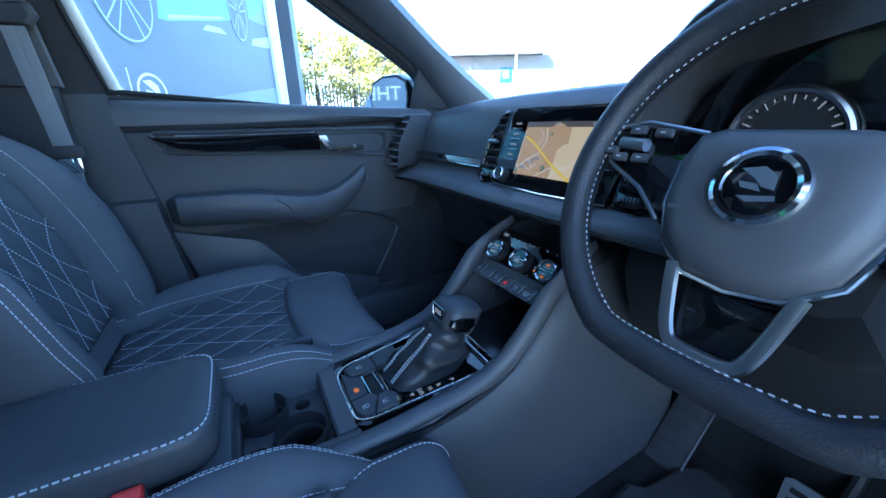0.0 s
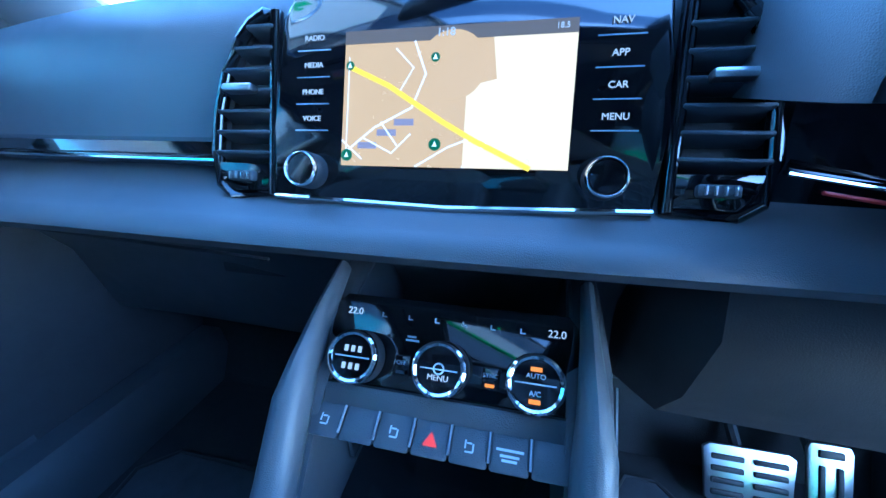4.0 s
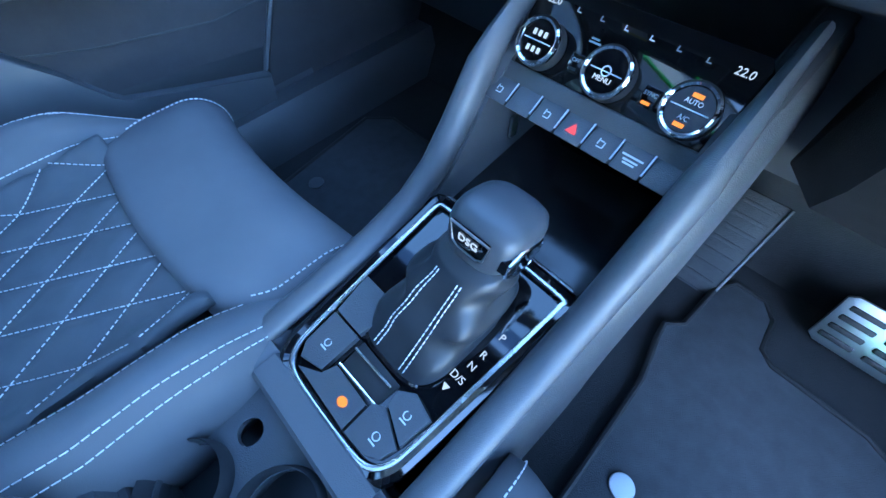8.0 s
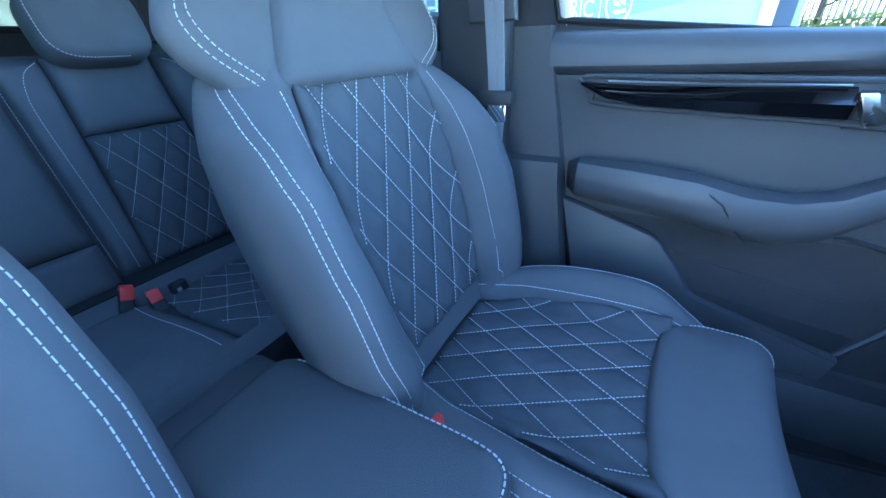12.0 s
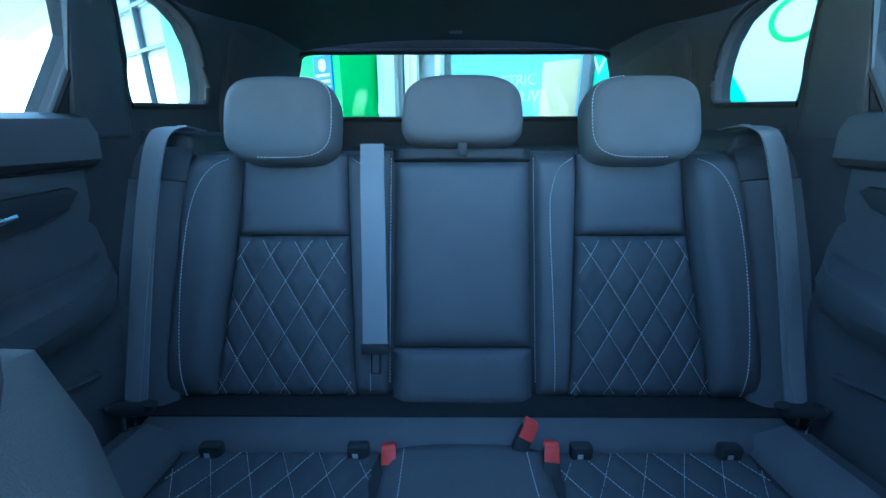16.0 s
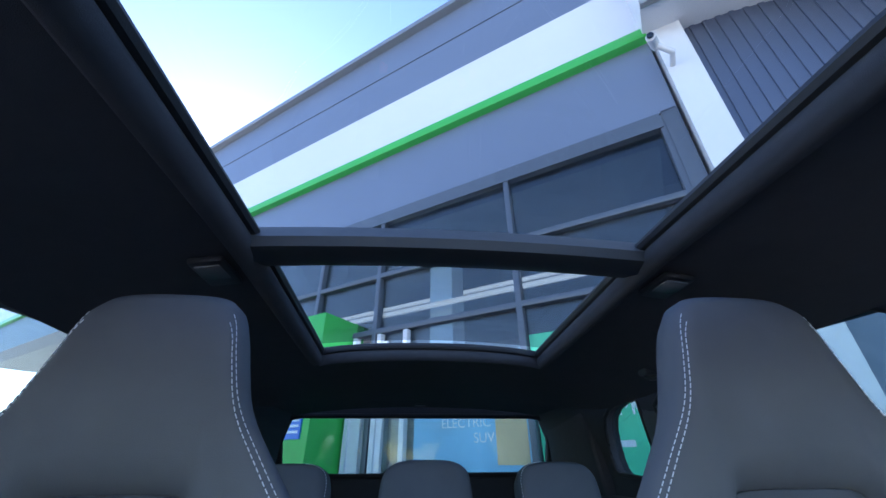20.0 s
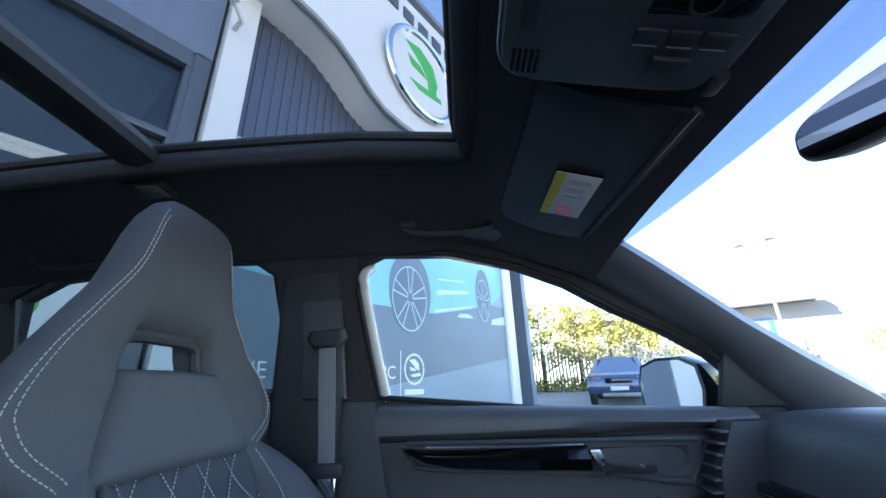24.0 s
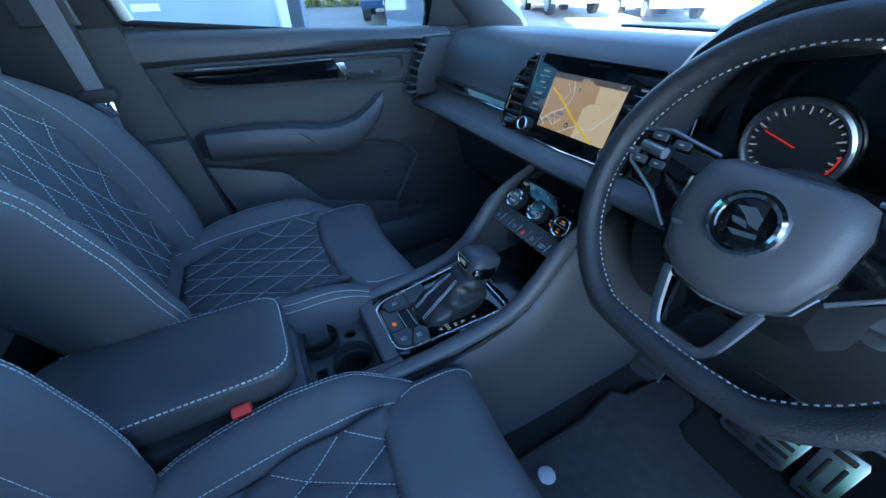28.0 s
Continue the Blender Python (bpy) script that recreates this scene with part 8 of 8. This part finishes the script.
def build_boundary():
    # palisade fence along the verge
    f = thing("palisade_fence", "galvanised palisade fence along the boundary", "fence")
    bm = bmesh.new()
    a, b = Vector((-20.5, -6, 0)), Vector((-17.2, 17.5, 0))
    n = 150
    me = None
    for k in range(n):
        p = a.lerp(b, k / (n - 1))
        z = ground_z(p.x, p.y)
        if me is None:
            ob = part("pale", prism([(-0.035, 0), (0.035, 0), (0.035, 1.85), (0.0, 2.0), (-0.035, 1.85)], "x", -0.012, 0.012), GALV, f, "", False)
            me = ob.data
        else:
            ob = new("pale", me)
            ob.parent = f
        ob.location = (p.x, p.y, z)
    for dz in (0.45, 1.5):
        part("rail", tube([(a.x - 0.04, a.y, ground_z(a.x, 0) + dz), (b.x - 0.04, b.y, ground_z(b.x, 0) + dz)], 0.03, 6), GALV, f)
    # low hedge in front of the fence and a tall one beyond the lamp
    h = thing("low_hedge", "low green hedge at the foot of the fence", "hedge", (0, 0, 0))
    pts = []
    for k in range(60):
        p = a.lerp(b, k / 59)
        pts.append(((p.x + 0.5, p.y, ground_z(p.x, 0) + 0.25), 0.45))
    leaf_cloud("foliage", h, pts, 5000, 0.09, HEDGE, 5)
    h = thing("tall_hedge", "tall clipped yellow-green hedge", "hedge", (0, 0, 0))
    pts = []
    for k in range(90):
        x, y = -22.0 + 30 * k / 89, 23.0 + 7 * k / 89
        for z in (0.4, 1.0, 1.6, 2.15):
            pts.append(((x, y, ground_z(x, y) + z), 0.6))
    leaf_cloud("foliage", h, pts, 24000, 0.11, HEDGE, 8)
    for x, y, hh, sd, sp in ((-18.2, 2.3, 4.8, 1, 1.3), (-18.8, 3.9, 4.3, 2, 1.5), (-18.6, 5.6, 4.2, 3, 1.6), (-18.9, 7.2, 3.9, 4, 1.5), (-19.0, 9.2, 3.4, 6, 1.3), (-19.6, -1.0, 4.8, 7, 1.6)):
        build_tree(x, y, hh, sd, sp)
    # workshop beyond
    w = thing("workshop_building", "low white workshop with an overhanging roof and blue sign", "building", (-24.0, 18.1, 0.6), rot=(0, 0, 62))
    part("wall", box(-4.2, 3.0, 2.4, 17, 6, 4.9, 0.05), GREYCLAD, w, "white panelled wall")
    part("roof", box(-4.2, 2.8, 5.05, 15.2, 8.0, 0.32, 0.08), GREYCLAD, w, "pale overhanging flat roof")
    part("gutter", tube([(-11.8, -1.2, 4.85), (3.4, -1.2, 4.85)], 0.09, 8), GALV, w)
    part("downpipe", tube([(-2.2, -0.06, 4.8), (-2.0, -0.08, 4.2), (-2.0, -0.08, 0)], 0.06, 8), GALV, w)
    part("sign", box(0.6, -0.04, 3.55, 0.9, 0.05, 1.0, 0.01), SIGNBLUE, w, "blue square sign")
    part("sign_mark", box(0.6, -0.075, 3.6, 0.35, 0.02, 0.5, 0.01), WCLAD, w)
    part("wall_seam", box(-1.0, -0.02, 2.4, 0.05, 0.03, 4.8), GALV, w)
    part("vent_pipe", tube([(2.2, 2.0, 5.1), (2.2, 2.0, 5.8)], 0.06, 8), GALV, w)
    lp = thing("floodlight_mast", "slim grey lamp mast with two floodlights", "street lamp", (-16.7, 13.9, 0.6))
    part("pole", tube([(0, 0, 0), (0, 0, 4), (0, 0, 6.5)], [0.09, 0.07, 0.045], 10), GALV, lp)
    part("arm", tube([(-0.35, -0.35, 6.5), (0.35, 0.35, 6.5)], 0.03, 8), GALV, lp)
    for k in (-1, 1):
        fl = part("floodlight", box(0, 0, 0, 0.42, 0.16, 0.34, 0.03, m=Matrix.Translation((k * 0.38, k * 0.38, 6.68)) @ Matrix.Rotation(radians(45 + 40 * k), 4, "Z") @ Matrix.Rotation(radians(-35), 4, "X")), GALV, lp)
        part("lamp_glass", box(0, -0.085, 0, 0.36, 0.01, 0.28, 0, m=Matrix.Translation((k * 0.38, k * 0.38, 6.68)) @ Matrix.Rotation(radians(45 + 40 * k), 4, "Z") @ Matrix.Rotation(radians(-35), 4, "X")), LAMPGLASS, fl)


def build_car(x, y, rz, colour, label):
    c = thing("parked_car", label, "car", (x, y, ground_z(x, y)), "parked cars", rot=(0, 0, rz))
    W = lambda z: 0.90 if z < 0.95 else 0.90 - 0.42 * (z - 0.95)
    prof = [(-2.15, 0.35), (-2.2, 0.65), (-2.12, 0.85), (-1.2, 0.98), (-0.45, 1.48), (0.9, 1.55), (1.75, 1.30), (2.05, 1.05), (2.15, 0.6), (2.1, 0.35)]
    rings = []
    for k in range(-4, 5):
        f = k / 4
        rings.append([(py, f * W(pz) * 1.0, pz - 0.06 * abs(f) ** 4 * (1 if pz > 0.9 else 0)) for py, pz in prof])
    part("body", loft(rings), colour, c)
    part("windscreen", hexa([(-1.10, -0.66, 1.02), (-1.10, 0.66, 1.02), (-0.52, 0.56, 1.42), (-0.52, -0.56, 1.42), (-1.06, -0.66, 0.99), (-1.06, 0.66, 0.99), (-0.48, 0.56, 1.39), (-0.48, -0.56, 1.39)]), GLOSS, c, "dark windscreen")
    for s in (-1, 1):
        part("side_window", hexa([(-0.75, s * 0.86, 1.02), (1.55, s * 0.84, 1.06), (1.2, s * 0.70, 1.36), (-0.35, s * 0.69, 1.42), (-0.75, s * 0.80, 1.02), (1.55, s * 0.78, 1.06), (1.2, s * 0.64, 1.36), (-0.35, s * 0.63, 1.42)]), GLOSS, c, "dark side windows")
        part("headlight", box(-2.08, s * 0.66, 0.76, 0.2, 0.36, 0.12, 0.04), LAMPGLASS, c)
        for yy in (-1.35, 1.35):
            wl = part("wheel", disc(0.33, 0.22, 28, 0.03, Matrix.Translation((yy, s * 0.93, 0.33)) @ Matrix.Rotation(radians(90 * s), 4, "X")), RUBBER, c)
            part("rim", disc(0.21, 0.02, 20, 0.005, Matrix.Translation((yy, s * 0.93, 0.33)) @ Matrix.Rotation(radians(-90 * s), 4, "X")), SATIN, wl)
    part("grille", box(-2.19, 0, 0.70, 0.06, 0.75, 0.16, 0.03), GLOSS, c)
    part("number_bar", box(-2.215, 0, 0.48, 0.02, 0.5, 0.11, 0.004), WCLAD, c)


build_ground()
build_shop()
build_boundary()
NAVY = mat("navy_car_paint", (0.02, 0.05, 0.14), 0.2, 0.3, coat=0.6, vary=0.05)
SILVER = mat("silver_car_paint", (0.45, 0.48, 0.52), 0.25, 0.5, coat=0.6, vary=0.05)
build_car(-13.9, 5.5, 158, NAVY, "dark blue parked estate car facing the showroom")
build_car(-13.0, 12.0, -20, WHITE_PAINT, "white parked hatchback beside the hedge")
build_car(-10.5, 14.5, -30, SILVER, "silver blue parked hatchback")
build_car(-12.6, 17.0, -30, SILVER, "pale grey parked hatchback")


def build_body():
    """The painted outside of the car round its cabin."""
    b = thing("car_body", "white painted car body standing on dark wheels", "car body")
    part("side_skin", hexa([(-0.804, -2.18, 0.36), (-0.804, 0.98, 0.36), (-0.804, 1.0, 1.075), (-0.804, -2.18, 1.14), (-0.82, -2.18, 0.36), (-0.82, 0.98, 0.36), (-0.82, 1.0, 1.075), (-0.82, -2.18, 1.14)], 0.004), WHITE_PAINT, b)
    part("side_skin", hexa([(0.804, -2.18, 0.36), (0.804, -0.20, 0.36), (0.804, -0.24, 1.11), (0.804, -2.18, 1.14), (0.82, -2.18, 0.36), (0.82, -0.20, 0.36), (0.82, -0.24, 1.11), (0.82, -2.18, 1.14)], 0.004), WHITE_PAINT, b)
    part("bonnet", loft([[(x, 1.20, 0.985 - 0.05 * (x / 0.8) ** 2), (x, 1.6, 0.955 - 0.05 * (x / 0.8) ** 2), (x, 1.95, 0.86 - 0.05 * (x / 0.8) ** 2), (x, 2.05, 0.70), (x, 2.05, 0.45), (x, 1.20, 0.45)] for x in [-0.82 + 1.64 * k / 12 for k in range(13)]]), WHITE_PAINT, b, "white bonnet and nose")
    part("rear_bumper", box(0, -2.24, 0.62, 1.56, 0.10, 0.45, 0.04), WHITE_PAINT, b)
    part("underbody", box(0, -0.1, 0.255, 1.5, 3.6, 0.06, 0.01), DARK, b)
    for s in (-1, 1):
        for y in (1.50, -1.15):
            w = part("wheel", disc(0.33, 0.10, 36, 0.03, Matrix.Translation((s * 0.825, y, 0.33)) @ Matrix.Rotation(radians(90 * s), 4, "Y")), RUBBER, b, "dark tyre")
            part("rim", disc(0.22, 0.012, 30, 0.004, Matrix.Translation((s * 0.925, y, 0.33)) @ Matrix.Rotation(radians(90 * s), 4, "Y")), SATIN, w)


build_body()
